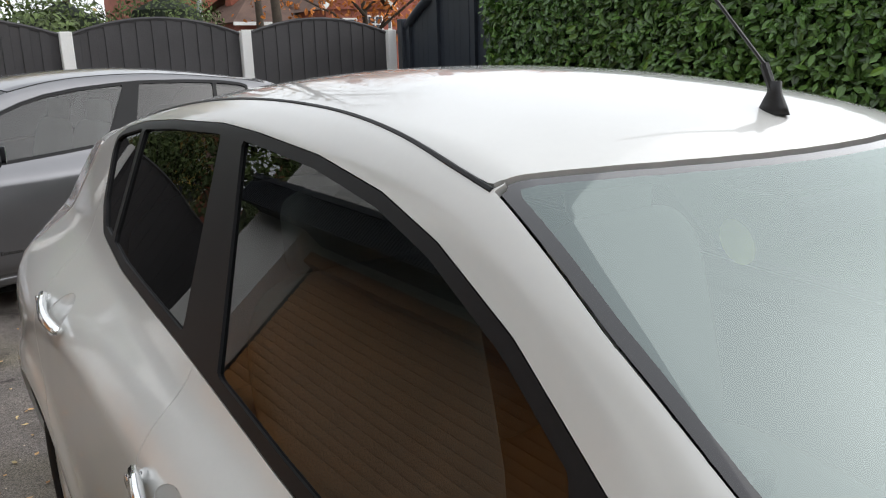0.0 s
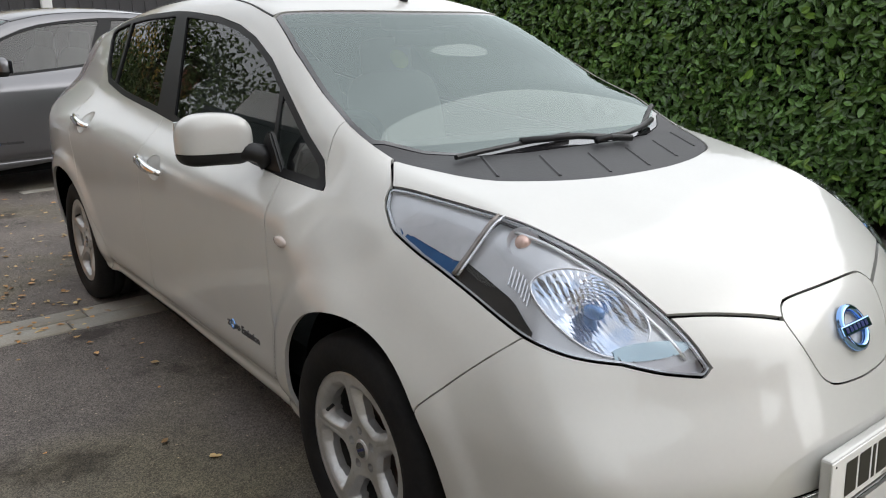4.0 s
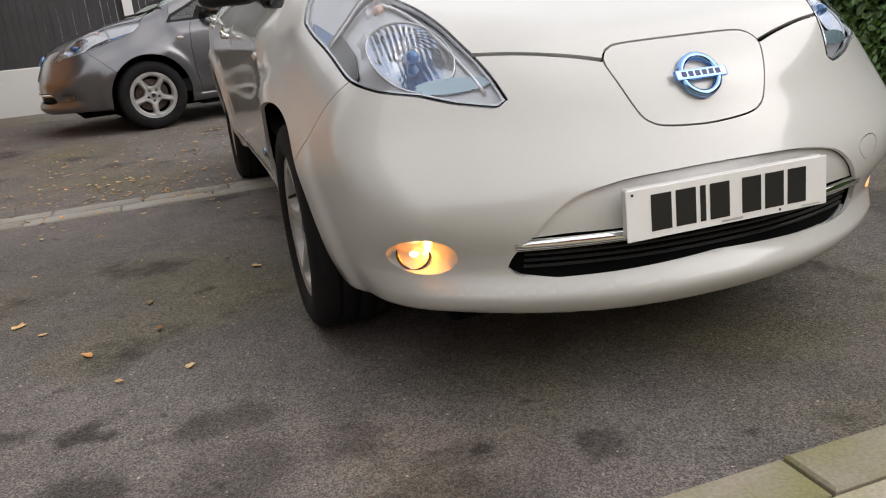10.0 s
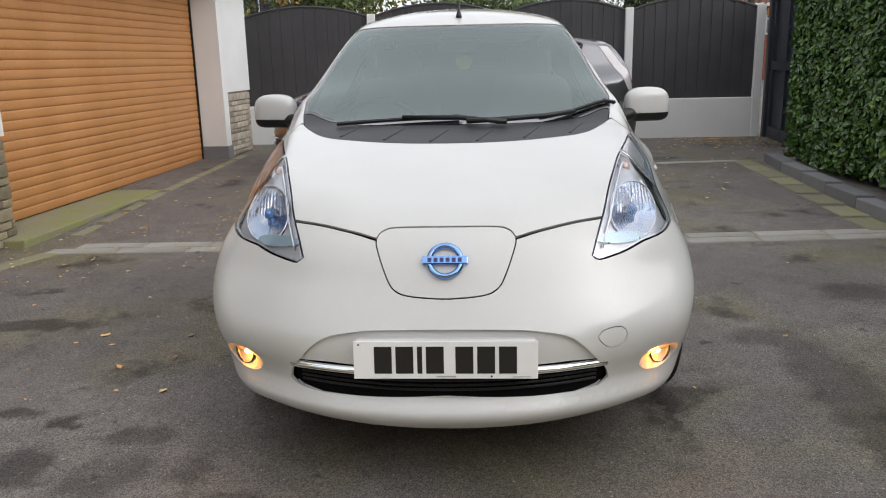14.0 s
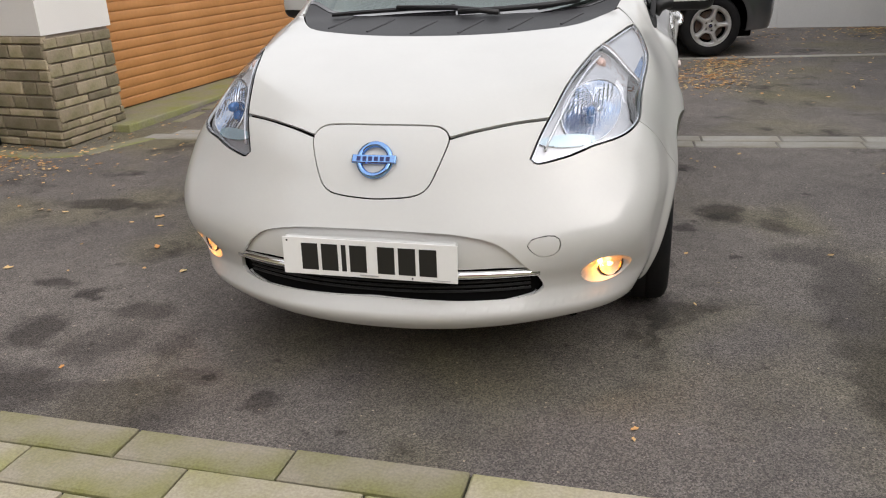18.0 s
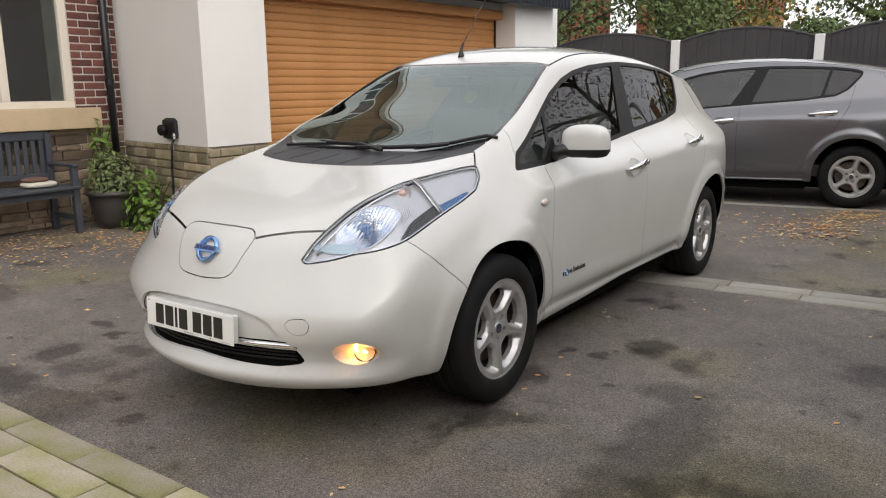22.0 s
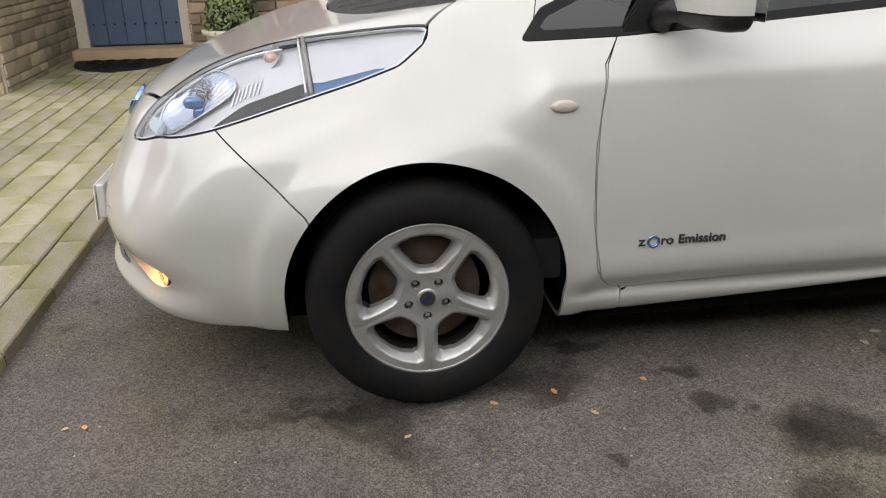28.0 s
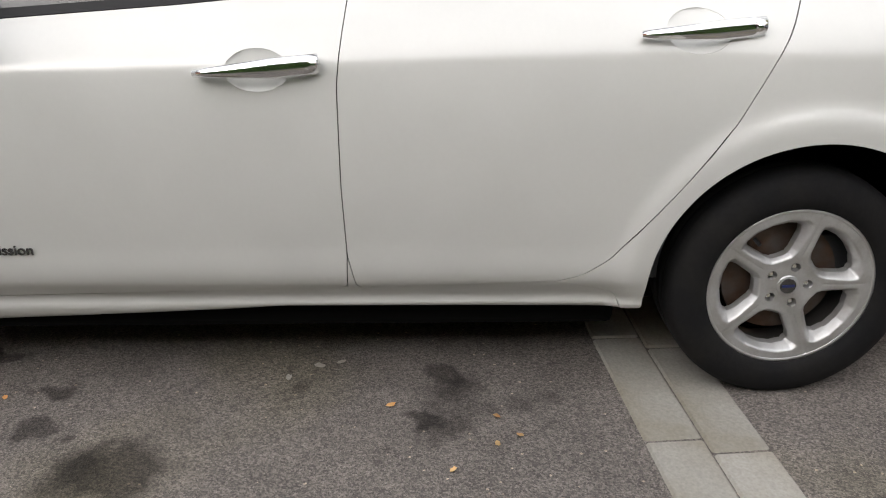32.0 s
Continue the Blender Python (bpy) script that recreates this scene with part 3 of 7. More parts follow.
# ---- skin of the hatchback ----
def skin(h=0.02):
    xs, ys, zs = np.arange(-0.96, 0.961, h), np.arange(-1.02, 3.6, h), np.arange(0.12, 1.62, h)
    X, Y, Z = np.meshgrid(xs, ys, zs, indexing="ij")
    s = F(X.ravel(), Y.ravel(), Z.ravel()).reshape(X.shape) < 0
    c = sum(s[i:i + s.shape[0] - 1, j:j + s.shape[1] - 1, k:k + s.shape[2] - 1].astype(int) for i in (0, 1) for j in (0, 1) for k in (0, 1))
    act = (c > 0) & (c < 8)
    idx = np.full(act.shape, -1)
    idx[act] = np.arange(act.sum())
    ijk = np.argwhere(act)
    v = settle(np.stack([xs[ijk[:, 0]], ys[ijk[:, 1]], zs[ijk[:, 2]]], 1) + h / 2, 5)
    quads = []
    for ax in range(3):
        d = np.diff(s.astype(int), axis=ax) != 0
        e = np.argwhere(d)
        o = [np.eye(3, dtype=int)[k] for k in range(3) if k != ax]
        e = e[(e[:, (ax + 1) % 3] > 0) & (e[:, (ax + 2) % 3] > 0)]
        lim = np.array(act.shape)
        e = e[(e < lim).all(1)]
        q = np.stack([idx[tuple((e + w).T)] for w in (0 * o[0], -o[0], -o[0] - o[1], -o[1])], 1)
        quads.append(q[(q >= 0).all(1)])
    q = np.concatenate(quads)
    t = np.concatenate([q[:, [0, 1, 2]], q[:, [0, 2, 3]]])
    return v[t]


HEADLAMP = [(-0.744, 0.692), (-0.78, 0.76), (-0.60, 0.93), (-0.45, 1.0), (-0.25, 1.04), (0.05, 1.04), (0.036, 0.977), (0.022, 0.948), (-0.04, 0.902), (-0.15, 0.864), (-0.26, 0.831), (-0.40, 0.790), (-0.50, 0.762), (-0.58, 0.742), (-0.65, 0.727), (-0.70, 0.706)]
LAMPTOP = curve([-0.80, -0.745, -0.65, -0.55, -0.45, -0.35, -0.25, -0.1, 0.036, 0.1], [0.40, 0.430, 0.472, 0.502, 0.532, 0.560, 0.592, 0.634, 0.67, 0.69])
LIGHTLINE = curve([-0.9, -0.744, -0.5, -0.26, 0.02, 0.3], [0.66, 0.70, 0.80, 0.89, 0.958, 1.0])
SIDEGLASS = [(0.255, 0.952), (0.31, 1.025), (0.44, 1.08), (0.70, 1.212), (0.83, 1.278), (1.01, 1.345), (1.17, 1.386), (1.39, 1.418), (1.66, 1.438), (1.86, 1.446), (2.2, 1.438), (2.5, 1.42), (2.68, 1.395), (2.745, 1.37), (2.73, 1.32), (2.62, 1.19), (2.50, 1.125), (2.2, 1.085), (1.7, 1.047), (1.2, 1.003), (0.7, 0.968), (0.5, 0.957)]
SCREEN = [(0, 0.812), *[(x, round(0.812 + 0.14 * (x / 0.508) ** 2.2, 4)) for x in (0.08, 0.16, 0.24, 0.32, 0.40, 0.46, 0.508)], (0.56, 0.72), (0.60, 0.48), (0.628, 0.30), (0.618, 0.20), (0.585, 0.19), (0.5, 0.12), (0.36, 0.055), (0.2, 0.03), (0, 0.025), (-0.1, 0.025), (-0.1, 0.812)]
SCUTTLE_Y = curve([-0.2, 0, 0.2, 0.36, 0.48, 0.545, 0.60], [-0.188, -0.20, -0.188, -0.15, -0.09, 0.0, 0.11])
SCUTTLE = [(x, float(SCUTTLE_Y(np.array([x]))[0])) for x in (0.60, 0.588, 0.575, 0.56, 0.545, 0.53, 0.515, 0.498, 0.48, 0.45, 0.42, 0.39, 0.36, 0.32, 0.28, 0.24, 0.2, 0.15, 0.1, 0.05, 0.0)]
COWL = [(-0.1, 0.025), (0, 0.025), (0.2, 0.03), (0.36, 0.055), (0.5, 0.12), (0.585, 0.19), (0.618, 0.20), *SCUTTLE, (-0.1, -0.20)]
BONNET = [(-0.1, -0.77), (0, -0.77), (0.21, -0.764), (0.32, -0.722), (0.44, -0.672), (0.60, -0.60), (0.85, -0.4), (0.85, 0.0), (0.668, 0.036), (0.608, 0.12), *SCUTTLE, (-0.1, -0.20)]
PORTLID = [(-0.1, 0.797), (0.15, 0.797), (0.185, 0.79), (0.205, 0.772), (0.207, 0.755), (0.168, 0.657), (0.15, 0.633), (0.115, 0.618), (0, 0.611), (-0.1, 0.611)]
ROOFSIDE = curve([0.94, 1.03, 1.2, 1.4, 1.6, 1.85, 2.5, 2.96], [0.511, 0.503, 0.480, 0.461, 0.452, 0.448, 0.449, 0.43])
ROOF = [(-0.1, 0.816), (0, 0.816), *[(x, round(0.816 + 0.14 * (x / 0.508) ** 2.2, 4)) for x in (0.08, 0.16, 0.24, 0.32, 0.40, 0.46, 0.508)], *[(float(ROOFSIDE(np.array([y]))[0]), y) for y in (0.99, 1.03, 1.08, 1.13, 1.2, 1.27, 1.34, 1.42, 1.5, 1.6, 1.72, 1.85, 2.1, 2.5, 2.8, 2.96)], (0.2, 3.05), (-0.1, 3.07)]
DOORFRONT = [(0.56, 0.985), (0.50, 0.962), (0.456, 0.90), (0.438, 0.78), (0.436, 0.64), (0.447, 0.46), (0.474, 0.335), (0.51, 0.298), (0.56, 0.288), (1.0, 0.30), (1.57, 0.318), (1.575, 0.42), (1.57, 0.6), (1.572, 0.84), (1.59, 0.99), (1.60, 1.06)]
DOORREAR = [(1.60, 1.06), (1.59, 0.99), (1.572, 0.84), (1.57, 0.6), (1.575, 0.42), (1.595, 0.32), (2.10, 0.342), (2.16, 0.36), (2.225, 0.405), (2.367, 0.59), (2.487, 0.755), (2.562, 0.906), (2.63, 1.02), (2.68, 1.24), (2.4, 1.2)]
SILL = [(0.545, 0.10), (0.545, 0.285), (1.0, 0.298), (1.6, 0.32), (2.10, 0.342), (2.25, 0.30), (2.34, 0.1)]
FENDER = [(-1.1, 0.0), (0.545, 0.0), (0.545, 0.285), (0.46, 0.36), (0.44, 0.5), (0.43, 0.7), (0.45, 0.9), (0.5, 0.96), (0.29, 0.99), (0.318, 1.118), (0.25, 1.25), (-1.1, 1.25)]
BUMPER = [(-1.2, 0.0), (-0.2, 0.0), (-0.284, 0.563), (-0.375, 0.655), (-0.495, 0.768), (-0.6, 0.9), (-1.2, 0.9)]
MOUTH = [(-0.1, 0.535), (0.2, 0.53), (0.28, 0.519), (0.35, 0.505), (0.402, 0.467), (0.438, 0.42), (0.462, 0.396), (0.483, 0.345), (0.462, 0.330), (0.38, 0.321), (0.25, 0.323), (0, 0.331), (-0.1, 0.331)]
GRILLE = [(-0.1, 0.384), (0.25, 0.382), (0.474, 0.379), (0.482, 0.345), (0.46, 0.332), (0.38, 0.323), (0.25, 0.325), (0, 0.333), (-0.1, 0.333)]
CHROMEBAR = [(-0.1, 0.418), (0.25, 0.417), (0.36, 0.419), (0.452, 0.412), (0.474, 0.381), (0.36, 0.386), (0.25, 0.384), (-0.1, 0.386)]
def rounded(poly, times=2):
    """Cut the corners of a closed outline."""
    for _ in range(times):
        nxt = poly[1:] + poly[:1]
        poly = [q for (a, b), (c, d) in zip(poly, nxt) for q in ((a * 0.75 + c * 0.25, b * 0.75 + d * 0.25), (a * 0.25 + c * 0.75, b * 0.25 + d * 0.75))]
    return poly


MOUTH, PORTLID = rounded(MOUTH), rounded(PORTLID)
TOWLID = rounded([(0.424, 0.505), (0.522, 0.519), (0.528, 0.470), (0.495, 0.452), (0.462, 0.456)], 2)
TAILLAMP = [(2.93, 1.34), (3.04, 1.335), (3.22, 1.08), (3.36, 0.86), (3.30, 0.80), (3.22, 0.83), (3.12, 1.02)]
REARBUMPER = [(3.02, 0.0), (3.02, 0.62), (3.12, 0.72), (3.7, 0.72), (3.7, 0.0)]
AXLES = ((0.008, 0.325, 0.368), (2.70, 0.335, 0.376))


def lamp_shape(s=0):
    low = side_shape(HEADLAMP, s)
    return lambda p: np.maximum(low(p), (LAMPTOP(p[:, 1]) - np.abs(p[:, 0])) * 0.95)


def ellipse(cy, cz, ry, rz, n=20):
    return [(cy + ry * math.cos(2 * math.pi * i / n), cz + rz * math.sin(2 * math.pi * i / n)) for i in range(n)]


FOGS = [(0.645 + 0.068 * math.cos(a) + 0.01 * math.sin(a), 0.382 + 0.047 * math.sin(a)) for a in [2 * math.pi * i / 24 for i in range(24)]]


def arches(p):
    g = []
    for cy, cz, r in AXLES:
        d = np.hypot(p[:, 1] - cy, p[:, 2] - cz) - r
        g.append(np.minimum(d, np.maximum(np.abs(p[:, 1] - cy) - r, p[:, 2] - cz)))
    return np.maximum(np.minimum(*g), 0.35 - np.abs(p[:, 0]))


def body_panels():
    """All sheets of the body, by name: (vertices, faces, normals)."""
    out = {}
    T = skin()
    _, T = split(T, arches)
    inner = T
    for s, tag in ((1, "left"), (-1, "right")):
        H, T = split(T, lamp_shape(s), 0.002)
        out["headlamp_" + tag] = H
        W, T = split(T, side_shape(SIDEGLASS, s), 0.001)
        out["dlo_" + tag] = W
        L, T = split(T, side_shape(TAILLAMP, s), 0.002)
        out["taillamp_" + tag] = L
        Q, T = split(T, front_shape(FOGS, s), 0.0)
        out["fog_" + tag] = Q
    for g in (lamp_shape(), side_shape(SIDEGLASS), front_shape(FOGS), front_shape(MOUTH), top_shape(SCREEN)):
        _, inner = split(inner, g)
    out["inner"] = inner
    out["screen"], T = split(T, top_shape(SCREEN), 0.0015)
    out["cowl"], T = split(T, top_shape(COWL), 0.0015)
    out["portlid"], T = split(T, front_shape(PORTLID), 0.002)
    out["mouth"], T = split(T, front_shape(MOUTH), 0.0)
    out["towlid"], T = split(T, front_shape(TOWLID, 1), 0.0012)
    bon = top_shape(BONNET)
    out["bonnet"], T = split(T, lambda p: np.maximum(bon(p), LIGHTLINE(p[:, 1]) - p[:, 2]), 0.0038)
    out["roof"], T = split(T, top_shape(ROOF, 1.2), 0.003)
    out["front_bumper"], T = split(T, side_shape(BUMPER), 0.0018)
    out["rear_bumper"], T = split(T, side_shape(REARBUMPER), 0.0018)
    for s, tag in ((1, "left"), (-1, "right")):
        for name, poly in (("front_door", DOORFRONT), ("rear_door", DOORREAR), ("sill", SILL), ("front_wing", FENDER)):
            out[name + "_" + tag], T = split(T, side_shape(poly, s), 0.0013)
    out["tailgate"], T = split(T, lambda p: np.maximum(np.abs(p[:, 0]) - 0.5 - 0.12 * (1.4 - p[:, 2]), 3.0 - p[:, 1] + (p[:, 2] - 1.3) * 0.3), 0.002)
    for s, tag in ((1, "left"), (-1, "right")):
        out["body_side_" + tag], T = split(T, lambda p, s=s: -s * p[:, 0], 0.0)
    return out


CUTS = body_panels()
HOLE = [(0.078, -0.026), (0.076, 0), (0.078, 0.026), (0.088, 0.041), (0.132, 0.078), (0.150, 0.088), (0.164, 0.079), (0.179, 0.044), (0.184, 0), (0.179, -0.044), (0.164, -0.079), (0.150, -0.088), (0.132, -0.078), (0.088, -0.041)]
FACE = []


def spoked_face():
    """A dished disc: five flat spokes with a fine groove, between openings whose outer walls slope in like a bowl."""
    rr, aa = np.linspace(0.001, 0.207, 60), np.linspace(0, 2 * math.pi, 301)
    R, A = np.meshgrid(rr, aa, indexing="ij")
    P = np.stack([0 * R, R * np.cos(A), R * np.sin(A)], -1)
    q = np.stack([P[:-1, :-1], P[1:, :-1], P[1:, 1:], P[:-1, 1:]], 2).reshape(-1, 4, 3)
    T = np.concatenate([q[:, [0, 1, 2]], q[:, [0, 2, 3]]])

    def local(p):
        a, r = np.arctan2(p[:, 2], p[:, 1]), np.hypot(p[:, 1], p[:, 2])
        t = ((a / (2 * math.pi / 5)) % 1 - 0.5) * 2 * math.pi / 5
        return np.stack([r * np.cos(t), r * np.sin(t)], 1)
    inner = [(0.083 + (u - 0.076) * 0.84, v * 0.80) for u, v in HOLE]
    _, T = split(T, lambda p: within(local(p), inner))
    for i in range(5):
        a = 2 * math.pi * (i + 0.5) / 5 + math.pi / 5
        _, T = split(T, lambda p: np.hypot(p[:, 1] - 0.052 * math.cos(a), p[:, 2] - 0.052 * math.sin(a)) - 0.0125)

    def lift(p):
        r = np.hypot(p[:, 1], p[:, 2])
        u = local(p)
        d = within(u, HOLE)
        h = 0.002 - 0.017 * np.clip((0.195 - r) / 0.14, 0, 1) ** 1.4
        h = h - 0.030 * np.clip((0.004 - d) / 0.019, 0, 1) ** 1.25
        groove = np.hypot(r * np.sin(np.abs(np.arctan2(u[:, 1], u[:, 0])) - math.pi / 5), 0)
        return h - 0.0022 * np.exp(-(groove / 0.0022) ** 2) * np.clip((r - 0.085) / 0.01, 0, 1)
    f = T.reshape(-1, 3)
    f[:, 0] = lift(f)
    me = bpy.data.meshes.new("spoked_face")
    v, f, n = sheet(f.reshape(-1, 3, 3), depth=0.0, onto=False)
    if n[0, 0] < 0:
        f, n = [q[::-1] for q in f], -n
    g = np.array(f)
    e = np.concatenate([g[:, [0, 1]], g[:, [1, 2]], g[:, [2, 0]]])
    _, first, cnt = np.unique(np.sort(e, 1), axis=0, return_index=True, return_counts=True)
    rim = e[first[cnt == 1]]
    a, b, back = v[rim[:, 0]], v[rim[:, 1]], np.array([-0.022, 0, 0])
    wallside = np.cross(b - a, -back)
    wallside /= np.maximum(np.linalg.norm(wallside, axis=1), 1e-9)[:, None]
    k = len(v) + np.arange(len(rim))
    f = f + [tuple(q) for q in np.stack([k, k + 3 * len(rim), k + 2 * len(rim), k + len(rim)], 1).tolist()]
    v = np.concatenate([v, a, b, b + back, a + back])
    n = np.concatenate([n, wallside, wallside, wallside, wallside])
    me.from_pydata([tuple(q) for q in v], [], f)
    me.polygons.foreach_set("use_smooth", [True] * len(me.polygons))
    me.normals_split_custom_set_from_vertices([tuple(q) for q in n])
    return me


def wheel(parent, x, y, s, turn):
    """A road wheel with its five-spoke alloy rim; s: the side on which its face shows."""
    hub = empty("wheel", None)
    hub.parent = parent
    hub.location = (x, y, 0.314)
    hub.rotation_euler = (turn, 0, 0 if s > 0 else math.pi)
    prof = [(0.212, 0.0), (0.222, 0.012), (0.245, 0.020), (0.275, 0.019), (0.298, 0.010), (0.309, -0.002), (0.314, -0.02), (0.3155, -0.045)]
    prof += [(0.316, -0.05), (0.311, -0.052), (0.311, -0.06), (0.316, -0.062), (0.316, -0.10), (0.311, -0.102), (0.311, -0.11), (0.316, -0.112), (0.316, -0.15), (0.311, -0.152), (0.311, -0.16), (0.315, -0.162)]
    prof += [(0.309, -0.20), (0.275, -0.215), (0.205, -0.205)]
    part("tyre", lathe(prof, 72, "x", False), RUBBER, hub, smooth=True)
    # barrel coloured darker than the lip to paint the shade behind the spokes
    part("rim_barrel", lathe([(0.205, -0.2), (0.198, -0.15), (0.194, -0.06), (0.198, -0.015), (0.203, -0.004)], 48, "x", False), SHADEDRIM, hub, smooth=True)
    part("rim_lip", lathe([(0.203, -0.006), (0.205, 0.001), (0.209, 0.004), (0.2145, 0.004), (0.2145, -0.004)], 64, "x", False), SILVER, hub, smooth=True)
    if not FACE:
        FACE.append(spoked_face())
    put_mesh("spoked_face", FACE[0], ALLOY, hub, "silver five-spoke alloy face")
    part("brake_disc", lathe([(0.05, -0.07), (0.15, -0.075), (0.15, -0.095), (0.05, -0.09)], 40, "x"), RUST, hub, "rusty brake disc")
    # near-black backing that paints the wheel openings dark
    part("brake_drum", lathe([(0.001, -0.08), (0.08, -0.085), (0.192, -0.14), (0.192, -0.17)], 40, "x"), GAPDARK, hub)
    part("hub_cap", lathe([(0.029, -0.03), (0.0285, -0.014), (0.024, -0.0115), (0.001, -0.011)], 28, "x", True), SILVER, hub, smooth=True)
    part("hub_badge", lathe([(0.021, -0.013), (0.0205, -0.0095), (0.014, -0.0100), (0.001, -0.0105)], 24, "x", True), LETTER, hub, "dark chrome round badge")
    part("badge_bar", box(-0.0105, -0.0085, -0.016, 0.016, -0.0035, 0.0035, 0.0008), DEEPBLUE, hub)
    for i in range(5):
        a = 2 * math.pi * (i + 0.5) / 5 + math.pi / 5
        part("wheel_nut", lathe([(0.0088, -0.042), (0.0088, -0.028), (0.006, -0.0245), (0.003, -0.0245)], 6, "x", True, Matrix.Translation((0, 0.052 * math.cos(a), 0.052 * math.sin(a)))), CHROME, hub)
    part("valve", tube([(-0.02, 0.165 * math.cos(2.2), 0.165 * math.sin(2.2)), (0.004, 0.155 * math.cos(2.2), 0.155 * math.sin(2.2))], 0.005, 8), BLACK, hub)
    return hub


def raw_face(name, T, material, parent, label="", level=0.0, depth=0.012):
    v, f, n = sheet(T, level, depth)
    ob = raw(name, v, f, material, parent, label, normals=n)
    ob.visible_shadow = material is not CLEAR
    return ob


def toward(v, f, n):
    """Turn the faces f to look along the normals n."""
    f = f.copy()
    fn = np.cross(v[f[:, 1]] - v[f[:, 0]], v[f[:, 2]] - v[f[:, 0]])
    flip = (fn * n[f[:, 0]]).sum(1) < 0
    f[flip] = f[flip][:, ::-1]
    return f


def blob(cx, cy, cz, rx, ry, rz, e1=0.6, e2=0.6, nu=40, nv=24):
    """Triangles of a superellipsoid."""
    u, v = np.linspace(-math.pi, math.pi, nu + 1), np.linspace(-math.pi / 2, math.pi / 2, nv + 1)
    U, V = np.meshgrid(u, v, indexing="ij")
    pw = lambda w, e: np.sign(w) * np.abs(w) ** e
    P = np.stack([cx + rx * pw(np.cos(V), e1) * pw(np.cos(U), e2), cy + ry * pw(np.cos(V), e1) * pw(np.sin(U), e2), cz + rz * pw(np.sin(V), e1)], -1)
    q = np.stack([P[:-1, :-1], P[1:, :-1], P[1:, 1:], P[:-1, 1:]], 2).reshape(-1, 4, 3)
    return np.concatenate([q[:, [0, 1, 2]], q[:, [0, 2, 3]]])


def mirror(parent, s, colour):
    """Door mirror: painted cap over a black shell on a black arm."""
    m = empty("door_mirror")
    m.parent = parent
    T = blob(0, 0, 0, 0.118, 0.072, 0.082, 0.58, 0.66)
    T[..., 1] += 0.055 * np.clip(T[..., 0] / 0.118, -1, 1) ** 2 * s * 0 + 0.03 * (T[..., 0] / 0.118)
    T[..., 2] -= 0.012 * (T[..., 0] / 0.118) ** 2
    T[..., 1] = np.where(T[..., 1] > 0.035, 0.035 + (T[..., 1] - 0.035) * 0.25, T[..., 1])
    T = T * np.array([0.90 * s, 0.88, 0.94]) + np.array([s * 0.861, 0.69, 1.057])
    cap, low = split(T, lambda p: 1.018 - p[:, 2] + 0.0 * p[:, 0], 0.0015)
    for name, q, mt, lb in (("cap", cap, colour, ""), ("lower_shell", low, BLACK, "black plastic lower shell")):
        v, f = weld(q)
        raw(name, v, f, mt, m, lb, smooth=True)
    part("arm", tube([(s * 0.725, 0.605, 0.985), (s * 0.745, 0.612, 1.01), (s * 0.775, 0.63, 1.018), (s * 0.82, 0.66, 1.012)], 0.034, 12, taper=0.026), BLACK, m, "black plastic arm", smooth=True)
    part("mirror_foot", prism([(0.50, 0.955), (0.66, 0.965), (0.64, 1.02), (0.60, 1.075), (0.57, 1.08)], 0.02, Matrix(((0, 0, s, s * 0.715), (1, 0, 0, 0), (0, 1, 0, 0), (0, 0, 0, 1))), 0.006), BLACK, m)
    part("mirror_glass", box(-0.085, 0.085, -0.002, 0.002, -0.05, 0.055, 0.0015, m=Matrix.Translation((s * 0.868, 0.742, 1.052)) @ pose(0, 0, 0, 0, 0, s * 12)), CHROME, m)
    return m


def surf_x(y, z):
    """Half width of the body at (y, z)."""
    lo, hi = 0.2, 1.0
    for _ in range(40):
        mid = (lo + hi) / 2
        if F(np.array([mid]), np.array([y]), np.array([z]))[0] < 0:
            lo = mid
        else:
            hi = mid
    return lo


def surf_y(x, z):
    lo, hi = 0.0, -1.2
    for _ in range(40):
        mid = (lo + hi) / 2
        if F(np.array([x]), np.array([mid]), np.array([z]))[0] < 0:
            lo = mid
        else:
            hi = mid
    return lo


def surf_z(x, y):
    lo, hi = 0.6, 1.8
    for _ in range(40):
        mid = (lo + hi) / 2
        if F(np.array([x]), np.array([y]), np.array([mid]))[0] < 0:
            lo = mid
        else:
            hi = mid
    return lo


def door_handle(parent, s, y0, y1, z0, z1):
    h = empty("door_handle")
    h.parent = parent
    pts = []
    for i in range(9):
        k = i / 8
        y, z = y0 + (y1 - y0) * k, z0 + (z1 - z0) * k
        pts.append((s * (surf_x(y, z) + 0.012 + 0.022 * math.sin(math.pi * min(1, 0.12 + k * 0.85))), y, z))
    b = tube(pts, 0.0135, 12)
    for v in b.verts:
        k = (v.co.y - y0) / (y1 - y0)
        zc = z0 + (z1 - z0) * k
        v.co.z = zc + (v.co.z - zc) * (0.7 + 1.0 * min(1, max(0, k) * 1.6))
    part("grip", b, CHROME, h, "chrome grip", smooth=True)
    ky = y1 - 0.045
    kz = z0 + (z1 - z0) * 0.85
    part("lock_end", tube([(s * (surf_x(y1, kz) - 0.005), y1 - 0.012, z1), (s * (surf_x(y1, kz) + 0.03), y1 - 0.014, z1)], 0.015, 10), CHROME, h, smooth=True)
    return h


def liner(r, s, y):
    b = bmesh.new()
    rows = [[b.verts.new((s * x, y + r * math.cos(a), 0.335 + r * math.sin(a))) for a in [math.pi * (-0.06 + 1.12 * i / 24) for i in range(25)]] for x in (0.755, 0.42)]
    for i in range(24):
        b.faces.new((rows[0][i], rows[0][i + 1], rows[1][i + 1], rows[1][i]))
    return b


